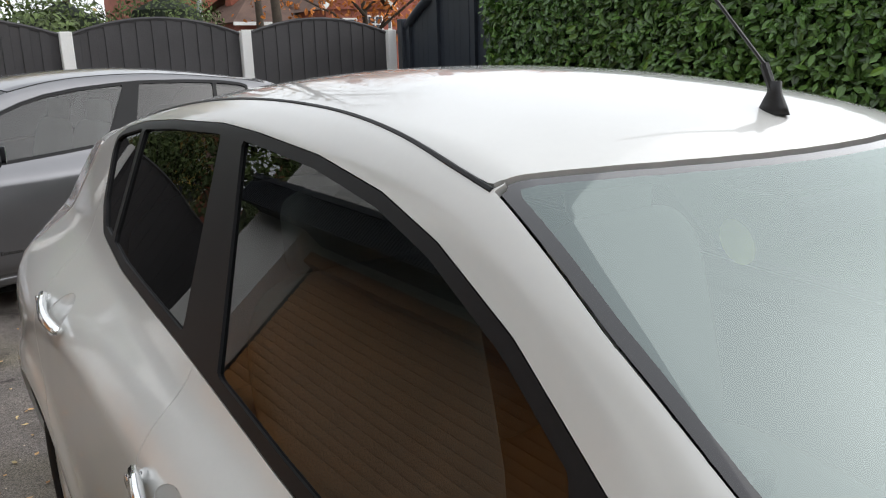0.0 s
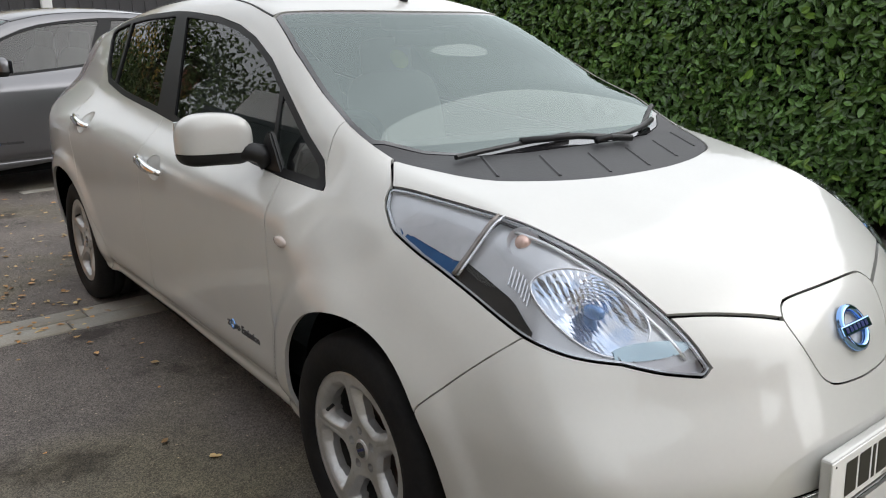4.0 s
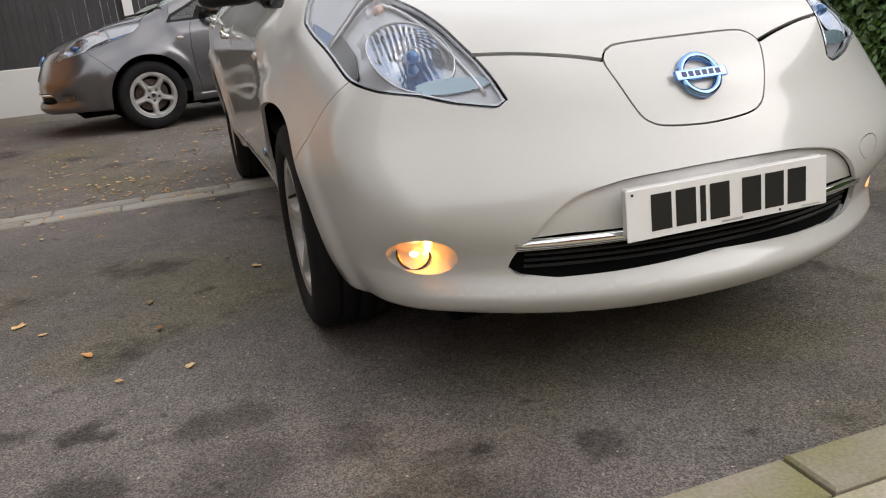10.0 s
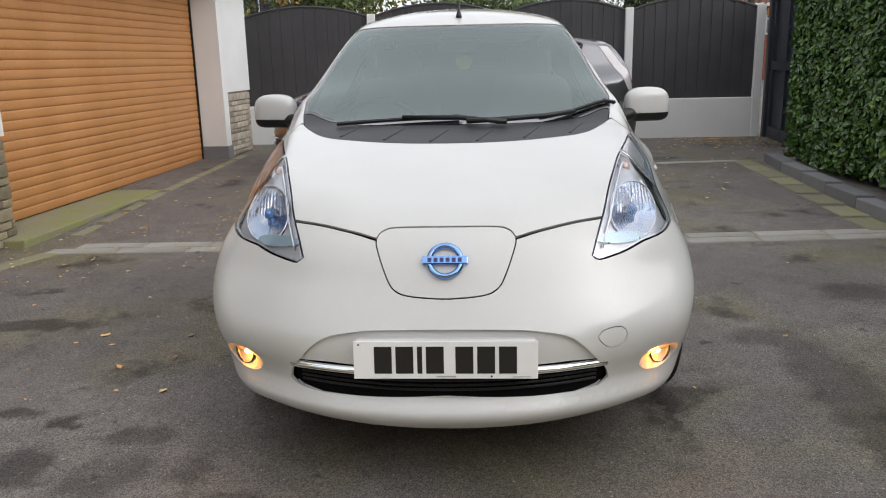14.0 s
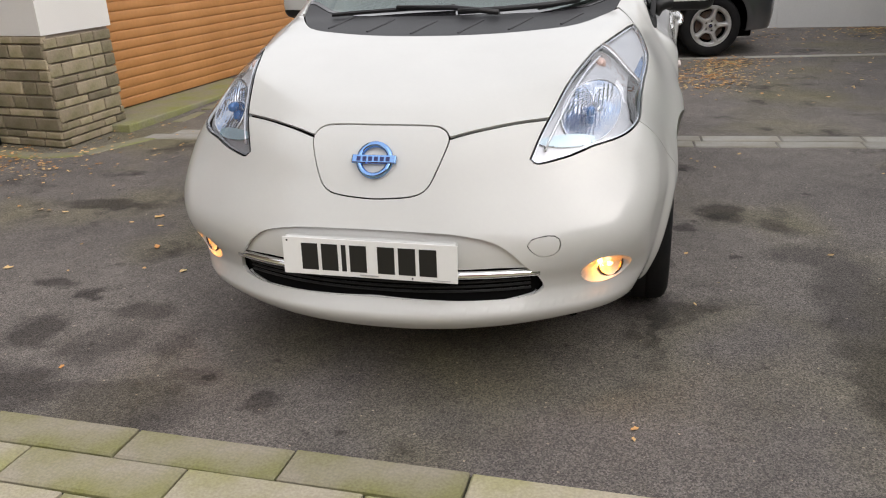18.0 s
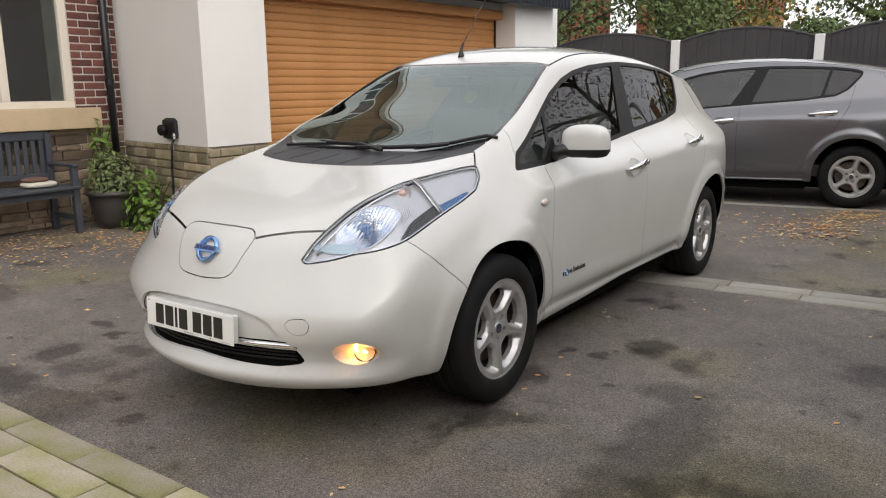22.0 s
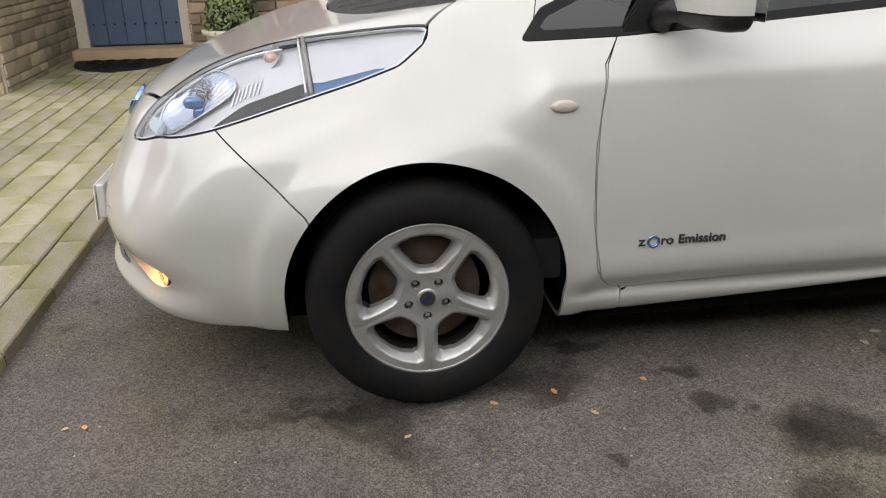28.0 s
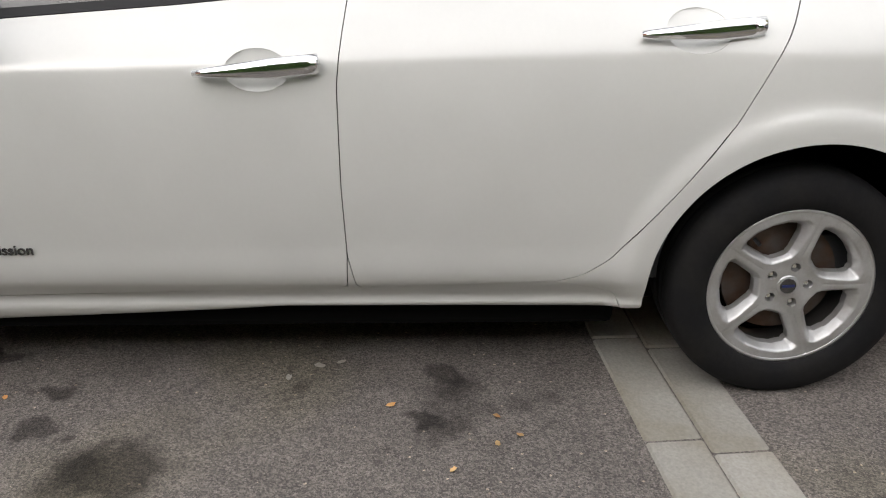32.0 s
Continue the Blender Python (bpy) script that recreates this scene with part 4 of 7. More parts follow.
def seat(parent, x, y):
    st = empty("front_seat")
    st.parent = parent
    def cushion(cx, cy, cz, rx, ry, rz, rot, name):
        v, f = weld(blob(0, 0, 0, rx, ry, rz, 0.45, 0.5, 28, 16))
        ob = raw(name, v, f, SEAT, st, smooth=True)
        ob.location, ob.rotation_euler = (cx, cy, cz), (radians(rot), 0, 0)
    cushion(x, y, 0.55, 0.25, 0.27, 0.08, 5, "seat_cushion")
    cushion(x, y + 0.33, 0.86, 0.245, 0.08, 0.33, -14, "backrest")
    cushion(x, y + 0.44, 1.24, 0.13, 0.05, 0.09, -8, "headrest")
    return st


def hatchback(name, m, colour, label, zero_left=True, plate=True):
    car = empty(name, m, label, "car")
    C = CUTS
    raw_face("bonnet", C["bonnet"], colour, car)
    raw_face("roof", C["roof"], colour, car)
    bp = raw_face("front_bumper", C["front_bumper"], colour, car)
    raw_face("rear_bumper", C["rear_bumper"], colour, car)
    raw_face("tailgate", C["tailgate"], colour, car)
    lid = raw_face("charge_port_lid", C["portlid"], colour, car)
    raw_face("tow_eye_lid", C["towlid"], colour, bp)
    # near-black shell stands in for the shade inside the panel gaps
    raw_face("inner_shell", C["inner"], GAPDARK, car, "near-black inner shell that paints shade into the panel gaps", level=-0.016, depth=0)
    raw_face("cowl_panel", C["cowl"], COWLP, car, "black plastic cowl panel", level=-0.004)
    for x, y0 in [(x, y) for x in (-0.42, -0.25, -0.08, 0.09, 0.26, 0.43) for y in (0,)]:
        ya = -0.17 + 0.5 * x * x
        pts = [(x + 0.02 * k, ya + 0.045 * k, surf_z(x + 0.02 * k, ya + 0.045 * k) + 0.001) for k in range(4)]
        part("cowl_rib", tube([(a, b, c - 0.0075) for a, b, c in pts], 0.006, 6), COWLP, car)
    # windscreen with its dark border
    scr = top_shape(SCREEN)
    clear, border = split(C["screen"], lambda p: np.maximum.reduce([scr(p) + 0.016, 0.085 - p[:, 1]]))
    ws = raw_face("windscreen", clear, GLASS, car, "tinted windscreen", level=-0.003, depth=0.004)
    raw_face("screen_border", border, FRIT, ws, "black border of the screen", level=-0.003)
    part("camera_housing", box(-0.09, 0.09, 0.84, 0.95, surf_z(0, 0.9) - 0.10, surf_z(0, 0.9) - 0.03, 0.015), BLACK, ws)
    part("permit_sticker", lathe([(0.04, 0), (0.04, 0.001)], 24, "z", True, Matrix.Translation((0.02, 0.98, surf_z(0.0, 0.98) - 0.23)) @ pose(0, 0, 0, 60)), MAT_STICKER, ws, "yellow-green round sticker")
    rm = part("rear_view_mirror", box(-0.11, 0.11, 0.80, 0.83, 1.31, 1.365, 0.012), BLACK, car, "black rear-view mirror")
    for s, tag in ((1, "left"), (-1, "right")):
        fd = raw_face("front_door", recess(C["front_door_" + tag], (1.395, 0.872, 0.074, 0.047)), colour, car)
        rd = raw_face("rear_door", recess(C["rear_door_" + tag], (2.385, 0.953, 0.074, 0.047)), colour, car)
        for d, T, e in ((fd, C["front_door_" + tag], (1.395, 0.872, 0.074, 0.047)), (rd, C["rear_door_" + tag], (2.385, 0.953, 0.074, 0.047))):
            cup, _ = split(T, side_shape(ellipse(*e)))
            v, f = weld(cup)
            f = toward(v, f, grad(v))
            k = np.clip(1 - ((v[:, 1] - e[0]) / e[2]) ** 2 - ((v[:, 2] - e[1]) / e[3]) ** 2, 0, 1)
            v[:, 0] -= s * 0.016 * k ** 0.6
            raw("handle_recess", v, f, colour, d, smooth=True)
        door_handle(fd, s, 1.262, 1.535, 0.870, 0.889)
        door_handle(rd, s, 2.252, 2.525, 0.948, 0.965)
        raw_face("sill", C["sill_" + tag], colour, car, level=-0.002)
        raw_face("front_wing", C["front_wing_" + tag], colour, car)
        raw_face("body_side", C["body_side_" + tag], colour, car)
        mirror(fd, s, colour)
        # side repeater
        rx, ry, rz = surf_x(0.343, 0.81), 0.343, 0.81
        rp = part("side_repeater", lathe([(0.034, 0.0), (0.033, 0.006), (0.022, 0.010), (0.001, 0.011)], 24, "x", False, Matrix.Translation((s * (rx - 0.001), ry, rz)) @ Matrix.Diagonal((s, 1, 0.45, 1))), MAT_REPEATER, car, "clear oval side repeater", smooth=True)
        # side glass
        dlo = side_shape(SIDEGLASS)
        T = C["dlo_" + tag]
        bfront = lambda p: p[:, 1] - (1.475 + (p[:, 2] - 1.03) * 0.64)
        brear = lambda p: (1.69 + (p[:, 2] - 1.05) * 0.42) - p[:, 1]
        crear = lambda p: p[:, 1] - (2.37 + (p[:, 2] - 1.157) * 0.26)
        sail = lambda p: (0.60 + (p[:, 2] - 0.96) * 0.45) - p[:, 1]
        fg, T = split(T, lambda p: np.maximum.reduce([dlo(p) + 0.021, bfront(p), sail(p)]))
        rg, T = split(T, lambda p: np.maximum.reduce([dlo(p) + 0.021, brear(p), crear(p)]))
        qg, T = split(T, lambda p: np.maximum.reduce([dlo(p) + 0.021, 0.03 - crear(p)]))
        sg, T = split(T, lambda p: np.maximum.reduce([dlo(p) + 0.022, 0.022 - sail(p)]))
        raw_face("window_frame", T, TRIM, car, "black window surround")
        raw_face("front_side_window", fg, SIDEPANE, car, "tinted side window", level=-0.007, depth=0.003)
        raw_face("rear_side_window", rg, DARKGLASS, car, "dark privacy glass", level=-0.007, depth=0.003)
        raw_face("quarter_window", qg, DARKGLASS, car, "dark privacy glass", level=-0.007, depth=0.003)
        raw_face("sail_window", sg, SIDEPANE, car, "small tinted corner window", level=-0.004, depth=0.003)
        gutter = [(s * float(ROOFSIDE(np.array([y]))[0]), y, surf_z(float(ROOFSIDE(np.array([y]))[0]), y) - 0.001) for y in np.linspace(0.955, 2.94, 40)]
        part("roof_gutter", tube(gutter, 0.0042, 6), TRIM, car, "black roof gutter strip")
        headlamp(car, s, C["headlamp_" + tag])
        tl = raw_face("tail_lamp", C["taillamp_" + tag], MAT_TAIL, car, "pale and red tail lamp", level=0.004)
        fog_lamp(bp, s, C["fog_" + tag], colour, plate)
        # liners and well walls in near black also paint the arch shade
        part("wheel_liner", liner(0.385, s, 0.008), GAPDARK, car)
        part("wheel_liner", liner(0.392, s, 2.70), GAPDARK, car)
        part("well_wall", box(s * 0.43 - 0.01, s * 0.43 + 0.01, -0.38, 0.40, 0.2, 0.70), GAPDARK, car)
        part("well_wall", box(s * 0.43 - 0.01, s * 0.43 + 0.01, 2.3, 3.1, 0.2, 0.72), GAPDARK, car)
        wheel(car, s * 0.815, 0.006, s, TURN_F[s])
        wheel(car, s * 0.80, 2.70, s, TURN_R[s])
        lettering(fd, s)
    mouth(bp, C["mouth"], colour, plate)
    emblem(lid)
    # wipers
    for pts, blade in ((((-0.20, 0.065), (0.02, 0.05), (0.20, -0.01)), ((-0.455, 0.045), (0.02, 0.085))), (((0.05, 0.0), (0.22, 0.03), (0.36, 0.075), (0.47, 0.125)), ((0.33, 0.062), (0.645, 0.255)))):
        w = empty("wiper")
        w.parent = car
        part("wiper_arm", tube([(x, y, surf_z(x, y) + 0.016) for x, y in pts], 0.010, 8), BLACK, w, smooth=True)
        n = 7
        part("wiper_blade", tube([(blade[0][0] + (blade[1][0] - blade[0][0]) * i / n, blade[0][1] + (blade[1][1] - blade[0][1]) * i / n, surf_z(blade[0][0] + (blade[1][0] - blade[0][0]) * i / n, blade[0][1] + (blade[1][1] - blade[0][1]) * i / n) + 0.009) for i in range(n + 1)], 0.008, 6), BLACK, w)
    # aerial
    ae = empty("aerial")
    ae.parent = car
    z = surf_z(0, 0.92)
    part("aerial_foot", lathe([(0.020, -0.004), (0.016, 0.010), (0.009, 0.028), (0.008, 0.045)], 16, "z", True, Matrix.Translation((0, 0.92, z)) @ Matrix.Diagonal((0.8, 1.3, 1, 1))), BLACK, ae, smooth=True)
    part("aerial_mast", tube([(0, 0.922, z + 0.03), (0, 0.94, z + 0.07)], 0.007, 8), BLACK, ae)
    part("aerial_rod", tube([(0, 0.94, z + 0.07), (0, 1.16, z + 0.31)], 0.0028, 6), BLACK, ae)
    # cabin
    seat(car, -0.37, 1.15)
    seat(car, 0.37, 1.15)
    rb = empty("rear_seat")
    rb.parent = car
    for nm, c, r, rot in (("seat_cushion", (0, 2.08, 0.58), (0.6, 0.27, 0.09), 5), ("backrest", (0, 2.40, 0.90), (0.6, 0.09, 0.33), -16)):
        v, f = weld(blob(0, 0, 0, *r, 0.4, 0.4, 28, 16))
        o = raw(nm, v, f, SEAT, rb, smooth=True)
        o.location, o.rotation_euler = c, (radians(rot), 0, 0)
    v, f = weld(blob(0, 0.42, 0.85, 0.64, 0.30, 0.16, 0.5, 0.35, 36, 18))
    raw("dashboard", v, f, DASH, car, "charcoal dashboard", smooth=True)
    sw = empty("steering_wheel", None)
    sw.parent = car
    sw.location, sw.rotation_euler = (-0.37, 0.80, 0.93), (radians(-65), 0, 0)
    part("wheel_rim", tube([(0.185 * math.cos(a), 0.185 * math.sin(a), 0) for a in [2 * math.pi * i / 32 for i in range(33)]], 0.015, 8), DASH, sw, smooth=True)
    part("wheel_boss", box(-0.16, 0.16, -0.06, 0.05, -0.02, 0.01, 0.02), DASH, sw)
    part("cabin_floor", box(-0.70, 0.70, 0.3, 3.0, 0.30, 0.42), DASH, car)
    part("headlining", box(-0.40, 0.40, 1.0, 2.7, 1.38, 1.39), SEAT, car)
    # underside and tray coloured near black, deepening the shade beneath the car
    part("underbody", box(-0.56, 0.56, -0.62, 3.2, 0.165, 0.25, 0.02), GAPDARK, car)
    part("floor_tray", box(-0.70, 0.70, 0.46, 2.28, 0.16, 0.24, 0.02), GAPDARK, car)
    return car


def recess(T, e):
    return split(T, side_shape(ellipse(*e)))[1]


BOWLS = {}


def bowl_grid(cx, cz, rad, deep, gap):
    """A reflector bowl facing forward whose mouth follows the inside of the lens: rows of points from centre to rim."""
    key = (cx, cz, rad)
    if key not in BOWLS:
        rim = []
        for i in range(72):
            a = 2 * math.pi * i / 72
            x, z = cx + rad * math.cos(a), cz + rad * 0.94 * math.sin(a)
            rim.append((x, surf_y(x, z) + gap, z))
        yc = surf_y(cx, cz) + gap + deep
        rows = []
        for k in range(17):
            u = max(0.02, k / 16)
            row = []
            for x, y, z in rim:
                px, pz = cx + (x - cx) * u, cz + (z - cz) * u
                flute = 0.0022 * math.cos(2 * math.pi * px / 0.0115) * (1 if pz > cz - 0.012 else 0.25) * min(1, (1 - u) * 8)
                row.append((px, yc + (y - yc) * u ** 1.9 + flute, pz))
            rows.append(row)
        BOWLS[key] = rows
    return BOWLS[key]


def headlamp(car, s, T):
    hl = empty("headlamp")
    hl.parent = car
    raw_face("lens", T, CLEAR, hl, "clear lens", depth=0.0)
    shape = lamp_shape()
    back, _ = split(T, lambda p: shape(p) + 0.004)
    div = lambda p: (p[:, 1] + 0.262) * 0.97 + (p[:, 2] - 0.9) * 0.12
    rear, fore = split(back, lambda p: -div(p), 0.006)
    lowband = lambda p: p[:, 2] - np.interp(p[:, 1], [-0.56, -0.5, -0.42, -0.26, -0.24, 0.0], [0.742, 0.776, 0.822, 0.872, 0.868, 0.925])
    blue, chrome = split(rear, lambda p: np.maximum.reduce([lowband(p), shape(p) + 0.007, p[:, 1] + 0.025]))
    raw_face("reflector", chrome, LAMPGREY, hl, "bright side reflector", level=-0.016, depth=0.01)
    raw_face("blue_trim", blue, BLUEC, hl, "blue reflector trim", level=-0.018, depth=0.01)
    line = [(-0.262 - (0.838 + 0.0135 * i - 0.9) * 0.124, 0.838 + 0.0135 * i) for i in range(10)]
    part("divider", tube([(s * (surf_x(y, z) - 0.008), y, z) for y, z in line], 0.006, 8), DIVIDER, hl, "grey divider", smooth=True)
    part("divider_edge", tube([(s * (surf_x(y - 0.012, z) - 0.006), y - 0.012, z) for y, z in line], 0.0035, 8), LAMPCHROME, hl, "chrome divider edge", smooth=True)
    cx, cz, rad = 0.580, 0.808, 0.080
    mouth_hole = lambda p: np.maximum(np.hypot(np.abs(p[:, 0]) - cx - 0.004, (p[:, 2] - cz - 0.004) / 0.94) - rad + 0.002, p[:, 1] + 0.30)
    _, fore = split(fore, mouth_hole)
    dark, bright = split(fore, lambda p: np.maximum(lowband(p), -0.50 - p[:, 1]))
    raw_face("lower_bezel", dark, SMOKED, hl, "black smoked lower bezel", level=-0.014, depth=0.006)
    raw_face("bezel", bright, LAMPGREY, hl, "silver bezel", level=-0.022, depth=0.02)
    rim, _ = split(T, lambda p: -(shape(p) + 0.006))
    raw_face("lens_edge", rim, LENSEDGE, hl, "pale lens edge", level=-0.003, depth=0.008)
    seal, _ = split(T, lambda p: -(shape(p) + 0.0028))
    raw_face("lens_seal", seal, TRIM, hl, "black lens seal", level=0.0, depth=0.004)
    # main beam bowl with its ring and blue shield
    rows = bowl_grid(cx, cz, rad, 0.052, 0.022)
    b = bmesh.new()
    vs = [[b.verts.new((s * x, y, z)) for x, y, z in row] for row in rows]
    for r0, r1 in zip(vs, vs[1:]):
        for i in range(72):
            b.faces.new((r0[i], r0[(i + 1) % 72], r1[(i + 1) % 72], r1[i]))
    b.faces.new(vs[0])
    bmesh.ops.recalc_face_normals(b, faces=b.faces)
    part("main_beam_bowl", b, BOWL, hl, "fluted bright main reflector")
    part("bowl_ring", tube([(s * x, y - 0.002, z) for x, y, z in rows[-1] + rows[-1][:1]], 0.0024, 6), LAMPCHROME, hl, "chrome ring", smooth=True)
    yc = rows[0][0][1]
    for name, c, r in (("bulb_shield", (cx - 0.004, yc - 0.030, cz - 0.002), (0.015, 0.026, 0.016)), ("shield_foot", (cx - 0.006, yc - 0.016, cz - 0.036), (0.012, 0.02, 0.024))):
        v, f = weld(blob(s * c[0], c[1], c[2], *r, 0.8, 0.8, 20, 12))
        raw(name, v, f, MAT_BALL, hl, "blue tinted bulb shield", smooth=True)
    # chrome band along the inner edge of the lens
    band = []
    for i in range(16):
        y = -0.715 + 0.385 * i / 15
        x = float(LAMPTOP(np.array([y]))[0]) + 0.020
        band.append((s * x, y + 0.008, surf_z(x, y) - 0.014))
    part("chrome_band", tube(band, 0.0045, 8), LAMPCHROME, hl, "chrome inner band", smooth=True)
    # fine ribs between the bowl and the divider
    for i in range(7):
        y = -0.452 + i * 0.011
        zs = [float(np.interp(y, [-0.5, -0.42, -0.26], [0.776, 0.822, 0.872])) + 0.006 + 0.008 * k for k in range(5)]
        part("bezel_rib", tube([(s * (surf_x(y + 0.003 * k, z) - 0.017), y + 0.003 * k, z) for k, z in enumerate(zs)], 0.0018, 5), LAMPCHROME, hl)

    def facing(y, z, inset, fwd):
        x = surf_x(y, z)
        n = grad(np.array([[x, y, z]]))[0]
        n = Vector((n[0] * 0.55 * s, n[1] * 0.55 - fwd, n[2] * 0.55)).normalized()
        return Matrix.Translation(Vector((s * (x - inset), y, z))) @ n.to_track_quat("Z", "Y").to_matrix().to_4x4()
    M = facing(-0.355, 0.915, 0.030, 0.35)
    part("indicator_bowl", lathe([(0.001, -0.022), (0.022, -0.018), (0.034, -0.004), (0.036, 0.0)], 26, "z", False, M), LAMPGREY, hl, smooth=True)
    part("indicator_bulb", lathe([(0.017, -0.018), (0.018, 0.0), (0.010, 0.008), (0.001, 0.010)], 18, "z", False, M), PINKBULB, hl, "pale amber indicator bulb", smooth=True)
    spot, _ = split(back, lambda p: np.maximum(within(p[:, 1:], ellipse(-0.672, 0.748, 0.042, 0.017)), p[:, 1] + 0.6))
    raw_face("position_light", spot, BLUETIP, hl, "pale blue position light", level=-0.012, depth=0.008)


def fog_lamp(bp, s, T, colour, lit):
    fl = empty("fog_lamp")
    fl.parent = bp
    v, f = weld(T)
    f = toward(v, f, grad(v))
    d = np.clip(-front_shape(FOGS)(v) / 0.045, 0, 1)
    v[:, 1] += 0.045 * d ** 0.7
    raw("recess", v, f, colour, fl, smooth=True)
    x, z = 0.655, 0.382
    y = surf_y(x, z)
    M = Matrix.Translation((s * x, y + 0.034, z)) @ pose(0, 0, 0, 90, 0, s * 30)
    part("lamp_ring", lathe([(0.040, -0.02), (0.040, 0.003), (0.037, 0.005), (0.036, -0.002)], 28, "z", False, M), FOGRING, fl, smooth=True)
    part("lamp_glass", lathe([(0.037, -0.002), (0.03, 0.006), (0.001, 0.011)], 28, "z", False, M), CLEAR, fl, smooth=True)
    part("lamp_bowl", lathe([(0.037, 0.0), (0.030, -0.018), (0.001, -0.024)], 28, "z", False, M), FOGBOWL if lit else CHROME, fl, "warm lit reflector" if lit else "", smooth=True)
    part("lamp_bulb", lathe([(0.012, -0.02), (0.012, -0.006), (0.001, -0.001)], 16, "z", False, M), FOGLIGHT if lit else CHROME, fl, "lit amber-white bulb" if lit else "", smooth=True)
    if lit:
        lamp = new("fog_light", bpy.data.lights.new("fog_light", "POINT"))
        lamp.data.energy, lamp.data.color, lamp.data.shadow_soft_size = 0.42, (1.0, 0.33, 0.035), 0.008
        lamp.parent, lamp.location = fl, (s * 0.632, y + 0.012, z - 0.002)


def mouth(bp, T, colour, plate):
    gr = front_shape(GRILLE)
    ch = front_shape(CHROMEBAR)
    low, T2 = split(T, gr)
    bar, up = split(T2, ch)
    raw_face("plate_panel", up, colour, bp, level=-0.014, depth=0.03)
    raw_face("mouth_edge", T, colour, bp, level=-0.028, depth=0.0)
    raw_face("strip_bed", bar, GAPDARK, bp, level=-0.02, depth=0.006)
    for q in (-1, 1):
        pts = [(q * x, surf_y(x, 0.402) + 0.010, 0.404 - 0.02 * max(0, x - 0.42)) for x in np.linspace(0.2, 0.466, 12)]
        part("chrome_strip", tube(pts, 0.0125, 10), CHROME, bp, "chrome strip", smooth=True)
    raw_face("lower_grille", low, GAPDARK, bp, "black lower grille", level=-0.022, depth=0.0)
    for z in (0.345, 0.36, 0.375):
        part("grille_slat", tube([(x, surf_y(x, z) + 0.019, z) for x in np.linspace(-0.44, 0.44, 15)], 0.004, 6), BLACK, bp)
    if not plate:
        return
    np_ = empty("number_plate")
    np_.parent = bp
    M = Matrix.Translation((0, -0.933, 0.455)) @ pose(0, 0, 0, 90 - 3, 0, 0)
    part("plate_holder", box(-0.255, 0.255, -0.05, 0.058, -0.026, 0.0, 0.006, m=M), WHITE, np_)
    part("plate_face", box(-0.26, 0.26, -0.0555, 0.0555, 0.0005, 0.004, 0.0015, m=M), PLATE, np_)
    x = -0.201
    for w in (0.05, 0.05, 0.014, 0.05, None, 0.05, 0.05, 0.05):
        if w is None:
            x += 0.022
            continue
        part("plate_bar", box(x, x + w, -0.0395, 0.0395, 0.0045, 0.0052, m=M), INK, np_)
        x += w + 0.011
    part("plate_bar", box(-0.025, 0.03, -0.0505, -0.046, 0.0045, 0.0052, m=M), LAMPGREY, np_)
    part("plate_bar", box(0.19, 0.24, -0.0505, -0.048, 0.0045, 0.0052, m=M), LAMPGREY, np_)
    for q in (-0.245, 0.13):
        part("plate_screw", lathe([(0.003, 0.0), (0.003, 0.005)], 8, "z", True, M @ Matrix.Translation((q, 0.045 if q < 0 else -0.048, 0))), INK, np_)


def emblem(lid):
    y = surf_y(0, 0.712)
    n = grad(np.array([[0.0, y, 0.712]]))[0]
    tilt = math.degrees(math.atan2(n[2], -n[1]))
    M = Matrix.Translation((0, y - 0.004, 0.712)) @ pose(0, 0, 0, 90 - tilt) @ Matrix.Diagonal((1.14, 1.14, 1, 1))
    e = empty("emblem")
    e.parent = lid
    part("ring", lathe([(0.033, 0.0), (0.034, 0.009), (0.040, 0.013), (0.047, 0.009), (0.048, 0.0)], 48, "z", False, M), BLUECHROME, e, "blue chrome ring", smooth=True)
    part("bar", box(-0.058, 0.058, -0.011, 0.011, 0.003, 0.014, 0.003, m=M), BLUECHROME, e, "blue chrome bar")
    for i in range(6):
        part("bar_mark", box(-0.044 + i * 0.0152, -0.044 + i * 0.0152 + 0.010, -0.0055, 0.0055, 0.0142, 0.015, m=M), DEEPBLUE, e)


